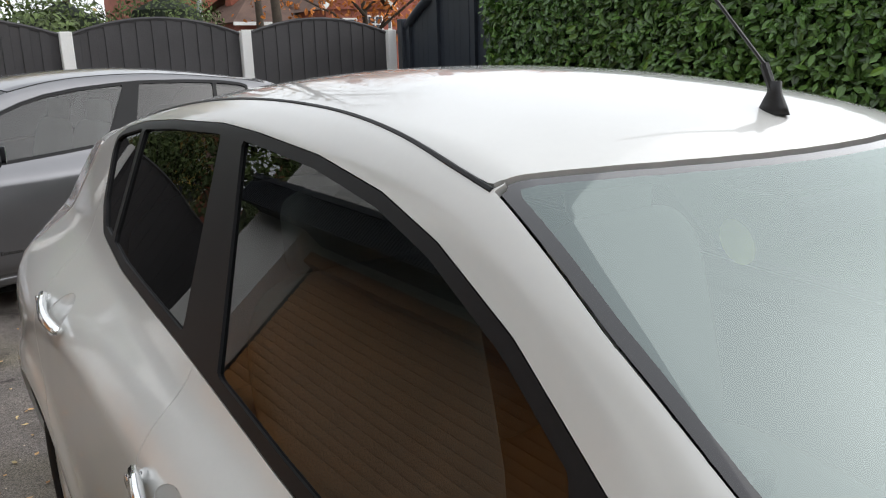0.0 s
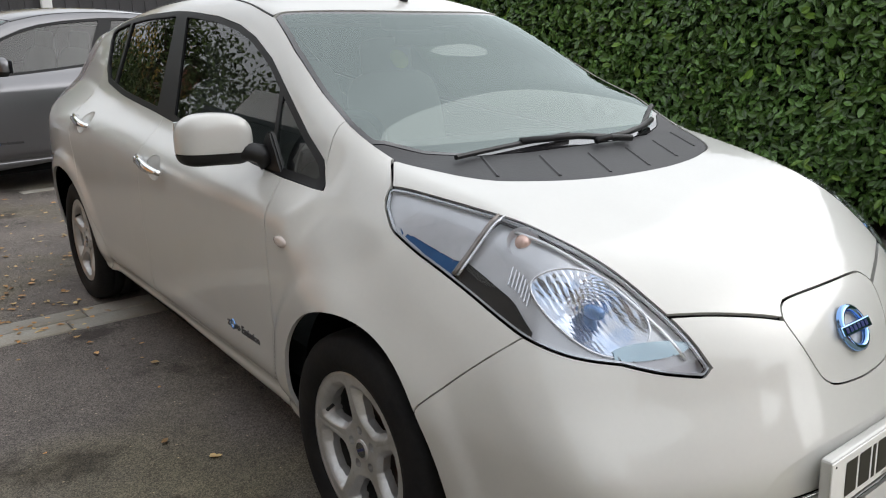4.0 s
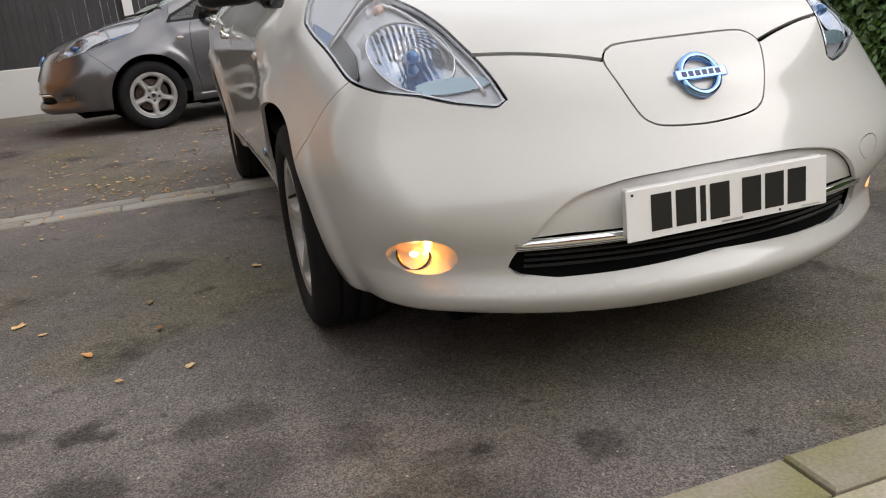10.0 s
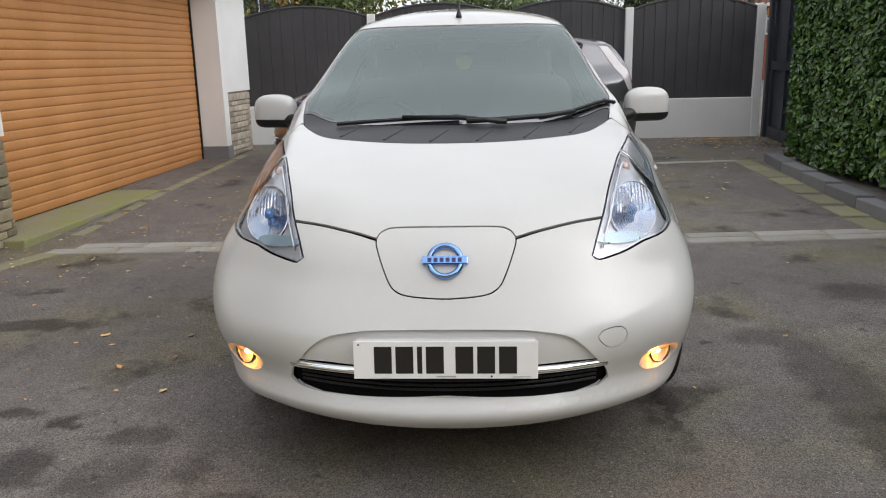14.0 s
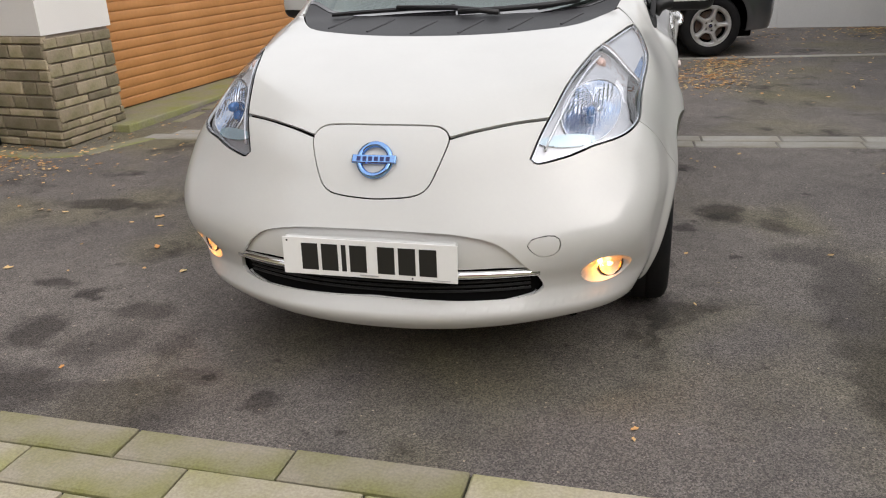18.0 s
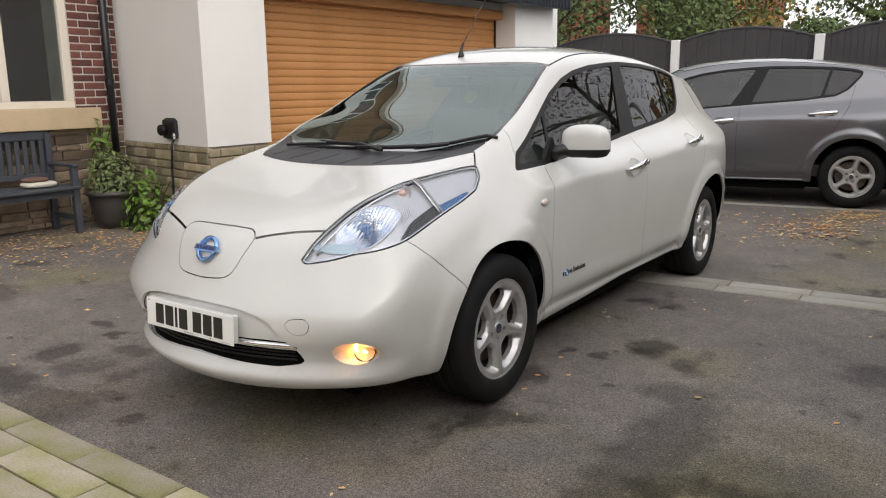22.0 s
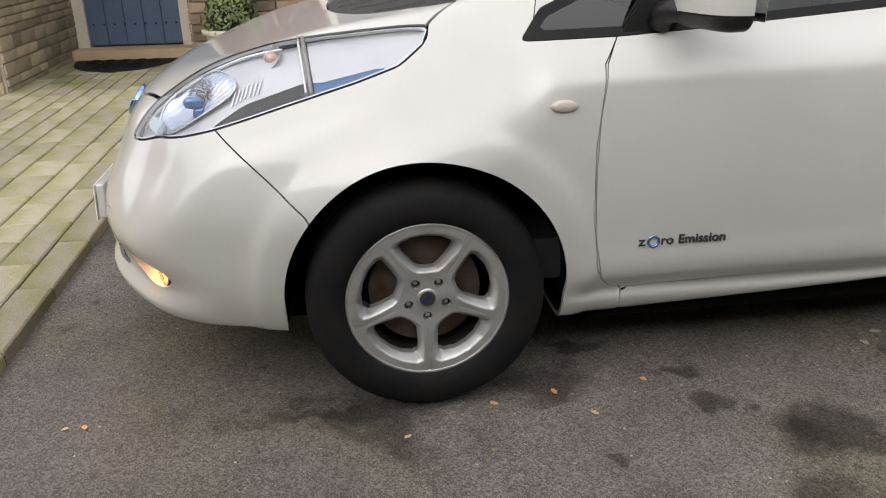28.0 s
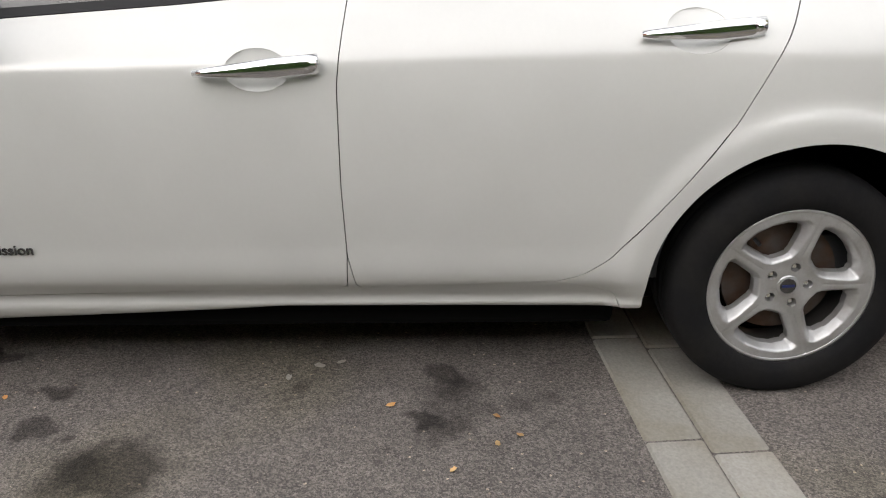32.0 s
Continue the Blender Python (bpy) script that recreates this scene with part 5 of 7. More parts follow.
def lettering(door, s):
    """The raised words on the front door."""
    y0 = 0.566
    x0 = surf_x(0.69, 0.44) + 0.002
    for word, off, width in (("z", 0.0, 0.020), ("ro", 0.064, 0.034), ("Emission", 0.112, 0.131)):
        cu = bpy.data.curves.new("words", "FONT")
        cu.body, cu.size, cu.extrude, cu.offset = word, 0.036, 0.0016, 0.0006
        tmp = bpy.data.objects.new("tmp", cu)
        me = bpy.data.meshes.new_from_object(tmp)
        bpy.data.objects.remove(tmp)
        a, w = min(v.co.x for v in me.vertices), max(v.co.x for v in me.vertices)
        me.transform(Matrix.Diagonal((width / (w - a), 1, 1, 1)) @ Matrix.Translation((-a, 0, 0)))
        if s > 0:
            M = Matrix(((0, 0, 1, x0), (1, 0, 0, y0 + off), (0, 1, 0, 0.426), (0, 0, 0, 1)))
        else:
            M = Matrix(((0, 0, -1, -x0), (-1, 0, 0, y0 + 0.245 - off), (0, 1, 0, 0.426), (0, 0, 0, 1)))
        me.transform(M)
        put_mesh("badge_lettering", me, LETTER, door, "dark chrome raised words")
    cy = y0 + 0.042 if s > 0 else y0 + 0.245 - 0.042
    part("badge_ring", lathe([(0.011, 0.0), (0.012, 0.004), (0.015, 0.0055), (0.018, 0.004), (0.018, 0.0)], 28, "x", False, Matrix.Translation((s * surf_x(cy, 0.436), cy, 0.436)) @ Matrix.Diagonal((s, 1, 1, 1))), BLUECHROME, door, "blue ring of the badge", smooth=True)


MAT_STICKER = mat("yellow_green_sticker", (0.55, 0.62, 0.12), 0.5)
MAT_REPEATER = mat("milky_lamp_lens", (0.62, 0.54, 0.50), 0.12, vary=0.1, coat=0.8)
MAT_TAIL = mat("pale_tail_lens", (0.62, 0.58, 0.58), 0.08, vary=0.1, coat=1.0)
MAT_BALL = mat("blue_bulb_shield", (0.07, 0.19, 0.42), 0.08, 0.4, coat=1.0)
LAMPGREY = mat("lamp_silver", (0.52, 0.52, 0.53), 0.30, 0.5, vary=0.10, scale=16)
LAMPCHROME = mat("lamp_chrome", (0.78, 0.78, 0.80), 0.16, 0.65, vary=0.05, scale=12)
SMOKED = mat("black_smoked_bezel", (0.010, 0.010, 0.010), 0.4, vary=0.15, spec=0.25)
PINKBULB = mat("pale_amber_bulb", (0.66, 0.42, 0.33), 0.1, 0.2, vary=0.1, coat=0.8)
LENSEDGE = mat("pale_lens_edge", (0.62, 0.65, 0.68), 0.2, 0.5, coat=1.0)
BLUETIP = mat("pale_blue_lamp_tip", (0.34, 0.46, 0.52), 0.15, 0.3, coat=1.0)
DIVIDER = mat("brown_grey_divider", (0.26, 0.23, 0.21), 0.3, 0.3, vary=0.1)
BOWL = mat("faceted_reflector", (0.56, 0.57, 0.60), 0.14, 0.9, vary=0.15, scale=22, second=(0.36, 0.45, 0.60), mix=0.8)
# rim silver darkened by hand for the shade inside the wheel
SHADEDRIM = mat("shaded_rim_barrel", (0.10, 0.095, 0.09), 0.5, 0.4, vary=0.2)
COWLP = mat("grey_black_cowl_plastic", (0.034, 0.034, 0.037), 0.5, vary=0.2, fine=120, bump=0.15)
BLUECHROME = mat("blue_chrome", (0.25, 0.42, 0.75), 0.12, 1.0, vary=0.05)
DEEPBLUE = mat("deep_blue_enamel", (0.02, 0.03, 0.13), 0.3)
LETTER = mat("dark_chrome_letters", (0.16, 0.16, 0.17), 0.2, 0.9)
FOGBOWL = glow("lit_lamp_reflector", (1.0, 0.42, 0.07), 0.8)
FOGRING = mat("dark_lamp_ring", (0.03, 0.028, 0.026), 0.3, vary=0.1)
FOGLIGHT = glow("lit_lamp_bulb", (1.0, 0.72, 0.34), 3.0)
TURN_F = {1: radians(54), -1: radians(30)}
TURN_R = {1: radians(3), -1: radians(10)}

hatchback("white_hatchback", Matrix.Identity(4), WHITE, "pearl white electric hatchback parked on the drive, fog lamps lit")
hatchback("grey_hatchback", pose(-1.44, 6.14, 0.078, 0.3, 0, -79) @ Matrix.Scale(0.962, 4), GREY, "metallic grey electric hatchback parked across the drive end", plate=False)

# ---- ground ----
rise = curve([-200, 2.4, 2.9, 3.8, 4.7, 5.6, 8.6, 200], [0, 0, 0.006, 0.035, 0.062, 0.072, 0.11, 0.11])


def level(y):
    return float(rise(np.array([float(y)]))[0])


def ground_sheet():
    ys = sorted({-160.0, -40.0, 160.0, 40.0, *np.arange(-12, 14.01, 0.25).tolist()})
    xs = [-160.0, -40.0, -12.0, -6.0, -3.0, 0.0, 3.0, 6.0, 12.0, 40.0, 160.0]
    v = [(x, y, level(y)) for y in ys for x in xs]
    n = len(xs)
    f = [(j * n + i, j * n + i + 1, (j + 1) * n + i + 1, (j + 1) * n + i) for j in range(len(ys) - 1) for i in range(n - 1)]
    return raw("ground", v, f, ASPHALT, smooth=True)


tagged(ground_sheet(), "worn dark grey asphalt driveway with damp stains", "driveway", kind="structure")


def wall(name, bm, material, label, category="wall"):
    return tagged(part(name, bm, material), label, category, kind="structure")


def pieces(name, boxes, material, parent, limit=300):
    """Small blocks as objects of their own on a few shared meshes; past the limit one joined mesh."""
    shared = {}
    rest = []
    for i, (c, size, rz) in enumerate(boxes):
        if i >= limit:
            rest.append((c, size, rz))
            continue
        key = tuple(round(q, 3) for q in size)
        if key not in shared:
            me = bpy.data.meshes.new(name)
            b = box(-size[0] / 2, size[0] / 2, -size[1] / 2, size[1] / 2, -size[2] / 2, size[2] / 2)
            top = [e for e in b.edges if all(v.co.z > 0 for v in e.verts)] if size[2] < min(size[:2]) * 0.6 else list(b.edges)
            bmesh.ops.bevel(b, geom=top, offset=min(0.006, min(size) * 0.2), segments=1, affect="EDGES")
            b.to_mesh(me)
            b.free()
            me.materials.append(material)
            shared[key] = me
        ob = new(name, shared[key])
        ob.parent = parent
        ob.location, ob.rotation_euler = c, (0, 0, rz)
    if rest:
        v, f = [], []
        for c, s, rz in rest:
            o = len(v)
            co, si = math.cos(rz), math.sin(rz)
            for dx, dy, dz in ((-1, -1, -1), (1, -1, -1), (1, 1, -1), (-1, 1, -1), (-1, -1, 1), (1, -1, 1), (1, 1, 1), (-1, 1, 1)):
                k = 0.96 if dz > 0 and s[2] < 0.1 else 1
                x, y = dx * s[0] / 2 * k, dy * s[1] / 2 * k
                v.append((c[0] + x * co - y * si, c[1] + x * si + y * co, c[2] + dz * s[2] / 2))
            f += [tuple(o + q for q in t) for t in ((0, 3, 2, 1), (4, 5, 6, 7), (0, 1, 5, 4), (1, 2, 6, 5), (2, 3, 7, 6), (3, 0, 4, 7))]
        tagged(raw(name + "_rest", v, f, material, parent), kind="stuff")


def slant(b):
    """Turn the near end wall of the garage a little towards the house."""
    for v in b.verts:
        if v.co.x < -4.5 and v.co.y < 2.3:
            v.co.y += 0.26
    return b



# ---- garage side ----
wall("wall_garage_near", slant(box(-5.1, -3.40, 1.84, 2.60, 0.80, 3.3)), RENDERW, "cream rendered garage wall above a stone base")
near_base = wall("wall_stone_base_near", slant(box(-5.1, -3.425, 1.865, 2.58, 0, 0.80)), MORTAR, "coursed buff stone base under the render", "stone wall")
wall("wall_garage_far", box(-5.1, -3.38, 7.1, 8.1, 0.92, 3.3), WALLW, "white rendered far garage pier")
far_base = wall("wall_stone_base_far", box(-5.1, -3.41, 7.26, 8.08, 0, 0.92), MORTAR, "stone base of the far garage pier", "stone wall")
wall("wall_garage_reveal", box(-3.75, -3.38, 7.1, 7.26, 0.25, 0.92), WALLW, "white reveal beside the garage door")
wall("wall_garage_plinth", box(-3.76, -3.365, 7.09, 7.27, 0, 0.25), MATGREY, "grey plinth of the garage reveal")
wall("wall_garage_lintel", box(-5.1, -3.64, 2.80, 7.1, 2.28, 3.3), WALLW, "white lintel over the garage door")
wall("wall_garage_back", box(-5.3, -5.1, 1.95, 8.3, 0, 3.3), WALLW, "white back wall of the garage")
wall("wall_side_return", box(-4.4, -3.42, 7.95, 8.6, 0, 3.0), WALLW, "white end wall beside the fence")
wall("threshold", box(-3.75, -3.22, 2.6, 7.2, -0.05, 0.06, 0.01), MOSS, "mossy concrete threshold of the garage", "threshold")


def garage_door():
    g = empty("garage_door", None, "golden oak roller shutter garage door, closed", "garage door")
    z, i = 0.07, 0
    prof = [(0, 0.0), (0.004, 0.006), (0.0062, 0.022), (0.0066, 0.040), (0.005, 0.062), (0.002, 0.0735), (-0.008, 0.0755), (-0.008, 0.0785), (0, 0.080)]
    me = None
    while z < 2.26:
        if me is None:
            me = bpy.data.meshes.new("slat")
            v = [(x, y, h) for y in (2.80, 7.1) for x, h in prof] + [(-0.02, y, h) for y in (2.80, 7.1) for h in (0, 0.08)]
            n = len(prof)
            f = [(k, n + k, n + k + 1, k + 1) for k in range(n - 1)]
            me.from_pydata(v, [], f)
            me.polygons.foreach_set("use_smooth", [True] * len(me.polygons))
            me.materials.append(SLATW)
        s = new("slat", me)
        s.parent, s.location = g, (-3.73, 0, z)
        z += 0.08
    part("guide_rail", box(-3.75, -3.70, 2.77, 2.805, 0.05, 2.28), UPVC, g)
    part("guide_rail", box(-3.75, -3.70, 7.085, 7.10, 0.05, 2.28), PIPE, g, "black guide rail")
    part("shutter_box", box(-3.73, -3.58, 2.80, 7.1, 2.20, 2.32, 0.01), SLATW, g)
    return g


garage_door()


def canopy():
    c = empty("canopy", None, "dark ribbed canopy above the garage door", "canopy")
    part("soffit", box(-3.68, -3.10, 2.82, 8.1, 2.42, 2.46), GATE, c)
    part("fascia", box(-3.13, -3.08, 2.82, 8.1, 2.36, 2.62), GATE, c)
    part("top", box(-3.7, -3.06, 2.82, 8.1, 2.62, 2.68), GATE, c)
    for i in range(140):
        y = 2.84 + i * 0.04
        part("rib", box(-3.08, -3.068, y, y + 0.018, 2.37, 2.61), GATE, c) if i < 1 else None
    me = bpy.data.objects["rib"].data
    for i in range(1, 131):
        r = new("rib", me)
        r.parent, r.location = c, (0, i * 0.04, 0)
    return c


canopy()

GARAGE = Matrix.Translation((-3.73, 2.6, 0)) @ pose(0, 0, 0, 0, 0, -2.9) @ Matrix.Translation((3.73, -2.8, 0))
for nm in ("wall_garage_far", "wall_stone_base_far", "wall_garage_reveal", "wall_garage_plinth", "wall_garage_lintel", "wall_garage_back", "threshold", "garage_door", "canopy"):
    bpy.data.objects[nm].matrix_world = GARAGE

# ---- charger ----
def charger():
    c = empty("wall_charger", pose(0.21, -0.005, -0.01), "black wall charger with a hanging cable", "charger")
    part("back_plate", box(-4.34, -4.12, 1.93, 1.95, 0.86, 1.06, 0.006), BLACK, c)
    part("case", box(-4.33, -4.13, 1.88, 1.93, 0.87, 1.05, 0.02), BLACK, c)
    part("socket", lathe([(0.05, 0), (0.052, 0.05), (0.03, 0.055)], 24, "z", True, Matrix.Translation((-4.29, 1.885, 0.95)) @ pose(0, 0, 0, 90)), TRIM, c, smooth=True)
    part("notice", box(-4.155, -4.128, 1.876, 1.88, 0.87, 0.92), PLATE, c)
    part("cable", tube([(-4.18, 1.90, 0.87), (-4.18, 1.87, 0.8), (-4.19, 1.86, 0.6), (-4.21, 1.87, 0.3), (-4.22, 1.88, 0.02)], 0.012, 8), BLACK, c, smooth=True)
    part("sign_mark", box(-4.155, -4.128, 1.8745, 1.876, 0.89, 0.893), INK, c)


charger()

# ---- house front ----
house_front = wall("wall_house", box(-5.55, -5.108, 1.60, 2.2, 0, 3.4), PALEMORTAR, "red-brown brick house wall above coursed stone", "house wall")
wall("wall_house_low", box(-5.55, -5.125, -1.25, 1.60, 0, 1.14), MORTAR, "stone lower wall of the house", "house wall")
wall("wall_house_top", box(-5.55, -5.125, -1.25, 1.60, 2.45, 3.4), MORTAR, "brick over the window", "house wall")
wall("wall_house_side", box(-5.55, -5.108, -1.25, -0.42, 1.14, 2.45), PALEMORTAR, "brick beside the window", "house wall")
# room surfaces carry the indoor shade as near-black colour
wall("wall_room_back", box(-8.5, -8.3, -3.0, 2.0, 0, 3.4), ROOMSHADE, "back wall of the room, its dimness painted near black")
wall("wall_room_side", box(-8.3, -5.55, 1.75, 1.95, 0, 3.4), ROOMSHADE, "side wall of the room, its dimness painted near black")
wall("room_floor", box(-8.3, -5.55, -1.5, 1.75, 0.1, 0.2), ROOMSHADE, "room floor, its dimness painted near black", "floor")
wall("wall_porch_side", box(-6.4, -5.125, -1.45, -1.25, 0, 3.4), MORTAR, "stone side wall of the porch")
wall("wall_porch_back", box(-6.55, -6.35, -4.6, -1.25, 0, 3.4), STONEW, "stone back wall of the porch")
wall("roof_slab", box(-9, -5.3, -6, 2.2, 3.4, 3.6), ROOFT, "brown tiled eaves of the house", "roof")


def window():
    w = empty("window_1", None, "cream framed window with a sandstone sill", "window", kind="structure")
    x = -5.13
    fr = part("window_frame", box(x - 0.06, x + 0.02, -0.42, 1.60, 1.15, 1.22, 0.006), UPVC, w)
    part("window_frame", box(x - 0.06, x + 0.02, -0.42, 1.60, 2.37, 2.45, 0.006), UPVC, w)
    for y in (-0.42, 0.22, 0.90, 1.52):
        part("window_frame", box(x - 0.06, x + 0.02, y, y + 0.08, 1.22, 2.37, 0.006), UPVC, w)
    for a, b in ((-0.34, 0.22), (0.30, 0.90), (0.98, 1.52)):
        part("pane", box(x - 0.03, x - 0.024, a, b, 1.22, 2.37), WPANE, w)
    part("window_sill", box(-5.3, -4.97, -0.56, 1.79, 0.95, 1.15, 0.008), SILLS, w, "sandstone sill")
    return w


window()
def horse_figurine():
    """A small white prancing horse with a plain upright shape on its back, one mesh."""
    x, parts = -5.40, []
    for y, z, ry, rz in ((0.62, 1.42, 0.105, 0.05), (0.71, 1.44, 0.05, 0.06), (0.735, 1.50, 0.036, 0.085), (0.745, 1.565, 0.028, 0.045), (0.782, 1.575, 0.046, 0.022), (0.54, 1.42, 0.045, 0.055),
                         (0.475, 1.42, 0.035, 0.018), (0.455, 1.375, 0.016, 0.05), (0.56, 1.32, 0.017, 0.10), (0.52, 1.29, 0.014, 0.075), (0.69, 1.32, 0.016, 0.10), (0.745, 1.36, 0.05, 0.016), (0.785, 1.315, 0.013, 0.055),
                         (0.625, 1.285, 0.03, 0.065), (0.61, 1.50, 0.03, 0.075), (0.60, 1.585, 0.022, 0.026), (0.625, 1.228, 0.085, 0.012), (0.65, 1.515, 0.05, 0.014)):
        parts.append(blob(x, y, z, min(ry, rz, 0.045) * 1.1, ry, rz, 0.95, 0.95, 16, 10))
    tagged(raw("horse_figurine", *weld(np.concatenate(parts)), POTC, smooth=True), "white horse figurine standing on the inner window sill", "figurine")


horse_figurine()
wall("inner_sill", box(-5.6, -5.3, -0.4, 1.55, 1.18, 1.22), UPVC, "cream inner window board", "sill")


def downpipe():
    d = empty("downpipe", None, "black cast downpipe on the brick corner", "downpipe")
    part("pipe", tube([(-5.05, 1.96, 0.05), (-5.05, 1.96, 3.3)], 0.038, 14), PIPE, d, smooth=True)
    for z in (0.5, 1.4, 2.4):
        part("bracket", lathe([(0.046, -0.03), (0.046, 0.03)], 14, "z", True, Matrix.Translation((-5.05, 1.96, z))), PIPE, d)


downpipe()


def bench():
    b = empty("garden_bench", None, "slate grey painted wooden bench against the house wall", "bench")
    y0, y1, xb, xf = -0.20, 1.22, -5.04, -4.56
    for y in (y0, y1):
        part("back_leg", box(xb, xb + 0.06, y - 0.03, y + 0.03, 0, 0.93, 0.006), BENCH, b)
        part("front_leg", box(xf - 0.06, xf, y - 0.03, y + 0.03, 0, 0.62, 0.006), BENCH, b)
        part("arm_rest", box(xb, xf + 0.03, y - 0.035, y + 0.035, 0.62, 0.65, 0.01), BENCH, b)
        part("side_rail", box(xb + 0.06, xf - 0.06, y - 0.02, y + 0.02, 0.12, 0.17, 0.004), BENCH, b)
    part("top_rail", box(xb - 0.005, xb + 0.04, y0, y1, 0.86, 0.95, 0.012), BENCH, b)
    part("lower_back_rail", box(xb + 0.01, xb + 0.05, y0, y1, 0.50, 0.55, 0.006), BENCH, b)
    n = 18
    for i in range(n):
        y = y0 + 0.06 + (y1 - y0 - 0.12) * i / (n - 1)
        part("back_slat", box(xb + 0.012, xb + 0.032, y - 0.021, y + 0.021, 0.55, 0.86, 0.003), BENCH, b)
    for i in range(5):
        x = xb + 0.07 + i * 0.095
        part("seat_slat", box(x, x + 0.08, y0 - 0.02, y1 + 0.02, 0.42, 0.445, 0.005), BENCH, b)
    part("front_apron", box(xf - 0.05, xf - 0.02, y0, y1, 0.35, 0.42, 0.004), BENCH, b)


bench()
cushion_t = blob(-4.76, 0.97, 0.475, 0.11, 0.15, 0.028, 0.6, 0.6, 24, 12)
tagged(raw("folded_blanket", *weld(cushion_t), POTC, smooth=True), "pale folded blanket on the bench seat", "blanket")
tagged(raw("small_cushion", *weld(blob(-4.78, 0.95, 0.518, 0.10, 0.11, 0.022, 0.7, 0.6, 24, 12)), CLOTHB, smooth=True), "brown folded cloth on the blanket", "cloth")


def leaves(count, place, size, seed, spread=0.5):
    """Folded leaf blades: place(rng) gives a point and an outward direction."""
    r = random.Random(seed)
    v, f = [], []
    for _ in range(count):
        c, n = place(r)
        c, n = Vector(c), Vector(n)
        n = (n + Vector((r.uniform(-spread, spread), r.uniform(-spread, spread), r.uniform(-spread, spread)))).normalized()
        t = n.orthogonal().normalized()
        t.rotate(Matrix.Rotation(r.uniform(0, 6.28), 3, n))
        u = n.cross(t)
        L = size * r.uniform(0.6, 1.25)
        w = L * r.uniform(0.2, 0.27)
        o = len(v)
        for a, b, d in ((-0.5, 0, 0), (-0.15, 1, 0.12), (0.2, 0.85, 0.1), (0.5, 0, -0.12), (0.2, -0.85, 0.1), (-0.15, -1, 0.12)):
            v.append(tuple(c + t * (a * L) + u * (b * w) + n * (d * w * 1.6)))
        f += [(o, o + 1, o + 2, o + 3), (o, o + 3, o + 4, o + 5)]
    return v, f


def hedge():
    h = empty("laurel_hedge", None, "dense glossy green laurel hedge beside the drive", "hedge")
    # solid core in near black paints the shade deep in the hedge
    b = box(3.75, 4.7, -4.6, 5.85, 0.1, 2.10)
    part("dense_inside", b, LEAFSHADE, h, "solid core painted dark for the shade between the leaves")

    def bulge(y, z):
        return 0.10 * noise.noise((y * 0.9, z * 0.9, 3.0)) + 0.06 * noise.noise((y * 2.3, z * 2.3, 7.0))

    def face(r):
        y, z = r.uniform(-4.6, 6.12), 0.12 + 2.10 * r.random()
        d = r.random() ** 1.6 * 0.22
        return (3.52 + bulge(y, z) + d + 0.10 * max(0, 0.5 - z), y, z), (-1, 0.0, 0.45)

    def near_end(r):
        x, z = r.uniform(3.5, 4.8), 0.12 + 2.1 * r.random()
        return (x, -4.7 + bulge(x, z) + r.random() * 0.15, z), (0, -1, 0.45)

    def end(r):
        x, z = r.uniform(3.5, 4.8), 0.12 + 2.10 * r.random()
        return (x, 6.05 + bulge(x, z) - r.random() * 0.2, z), (0, 1, 0.45)

    def top(r):
        x, y = r.uniform(3.5, 4.8), r.uniform(-4.7, 6.1)
        return (x, y, 2.18 + bulge(x, y) - r.random() * 0.12), (-0.2, 0, 1)
    for place, n, sd in ((face, 56000, 1), (near_end, 3500, 2), (end, 6500, 3), (top, 5000, 4)):
        v, f = leaves(n, place, 0.080, sd, 0.8)
        tagged(raw("leaves", v, f, LEAF, h, smooth=False), kind="stuff")
    v, f = leaves(700, face, 0.08, 9, 0.9)
    v = [(x - 0.10, y, z) for x, y, z in v]
    tagged(raw("young_leaves", v, f, YLEAF, h, "bright young shoots"), kind="stuff")
    for i in range(11):
        y = -4.3 + i * 0.98
        part("stem", tube([(3.78, y, 0), (3.76, y + 0.05, 0.5), (3.8, y - 0.04, 1.2)], 0.02, 6, taper=0.012), BARK, h)


hedge()

# ---- fence, gate and far end ----
FX, FY = [-3.4, -1.46, 0.40, 2.15, 3.95], 8.4
wall("wall_fence_low", box(-4.0, 3.9, FY - 0.02, FY + 0.16, 0, 0.66, 0.01), WALLW, "low white painted wall under the fence")


def fence():
    root = empty("garden_fence", None, "dark painted fence with arched tops between white posts", "fence")
    for i in range(4):
        x0, x1 = FX[i] + 0.055, FX[i + 1] - 0.055
        p = empty("panel")
        p.parent = root
        n = 22
        for k in range(n):
            a, c = x0 + (x1 - x0) * k / n, x0 + (x1 - x0) * (k + 1) / n
            t = (k + 0.5) / n * 2 - 1
            zt = 2.02 - 0.15 * t * t
            part("board", box(a + 0.001, c - 0.001, FY + 0.03 + 0.008 * (k % 2), FY + 0.05 + 0.008 * (k % 2), 0.66, zt), FENCE, p)
        part("capping", tube([(x0 + (x1 - x0) * k / 12, FY + 0.045, 2.03 - 0.15 * (k / 6 - 1) ** 2) for k in range(13)], 0.022, 6), FENCE, p)
    for x in FX:
        part("post", box(x - 0.055, x + 0.055, FY - 0.03, FY + 0.11, 0, 1.91, 0.008), WALLW, root, "white painted square post")


fence()


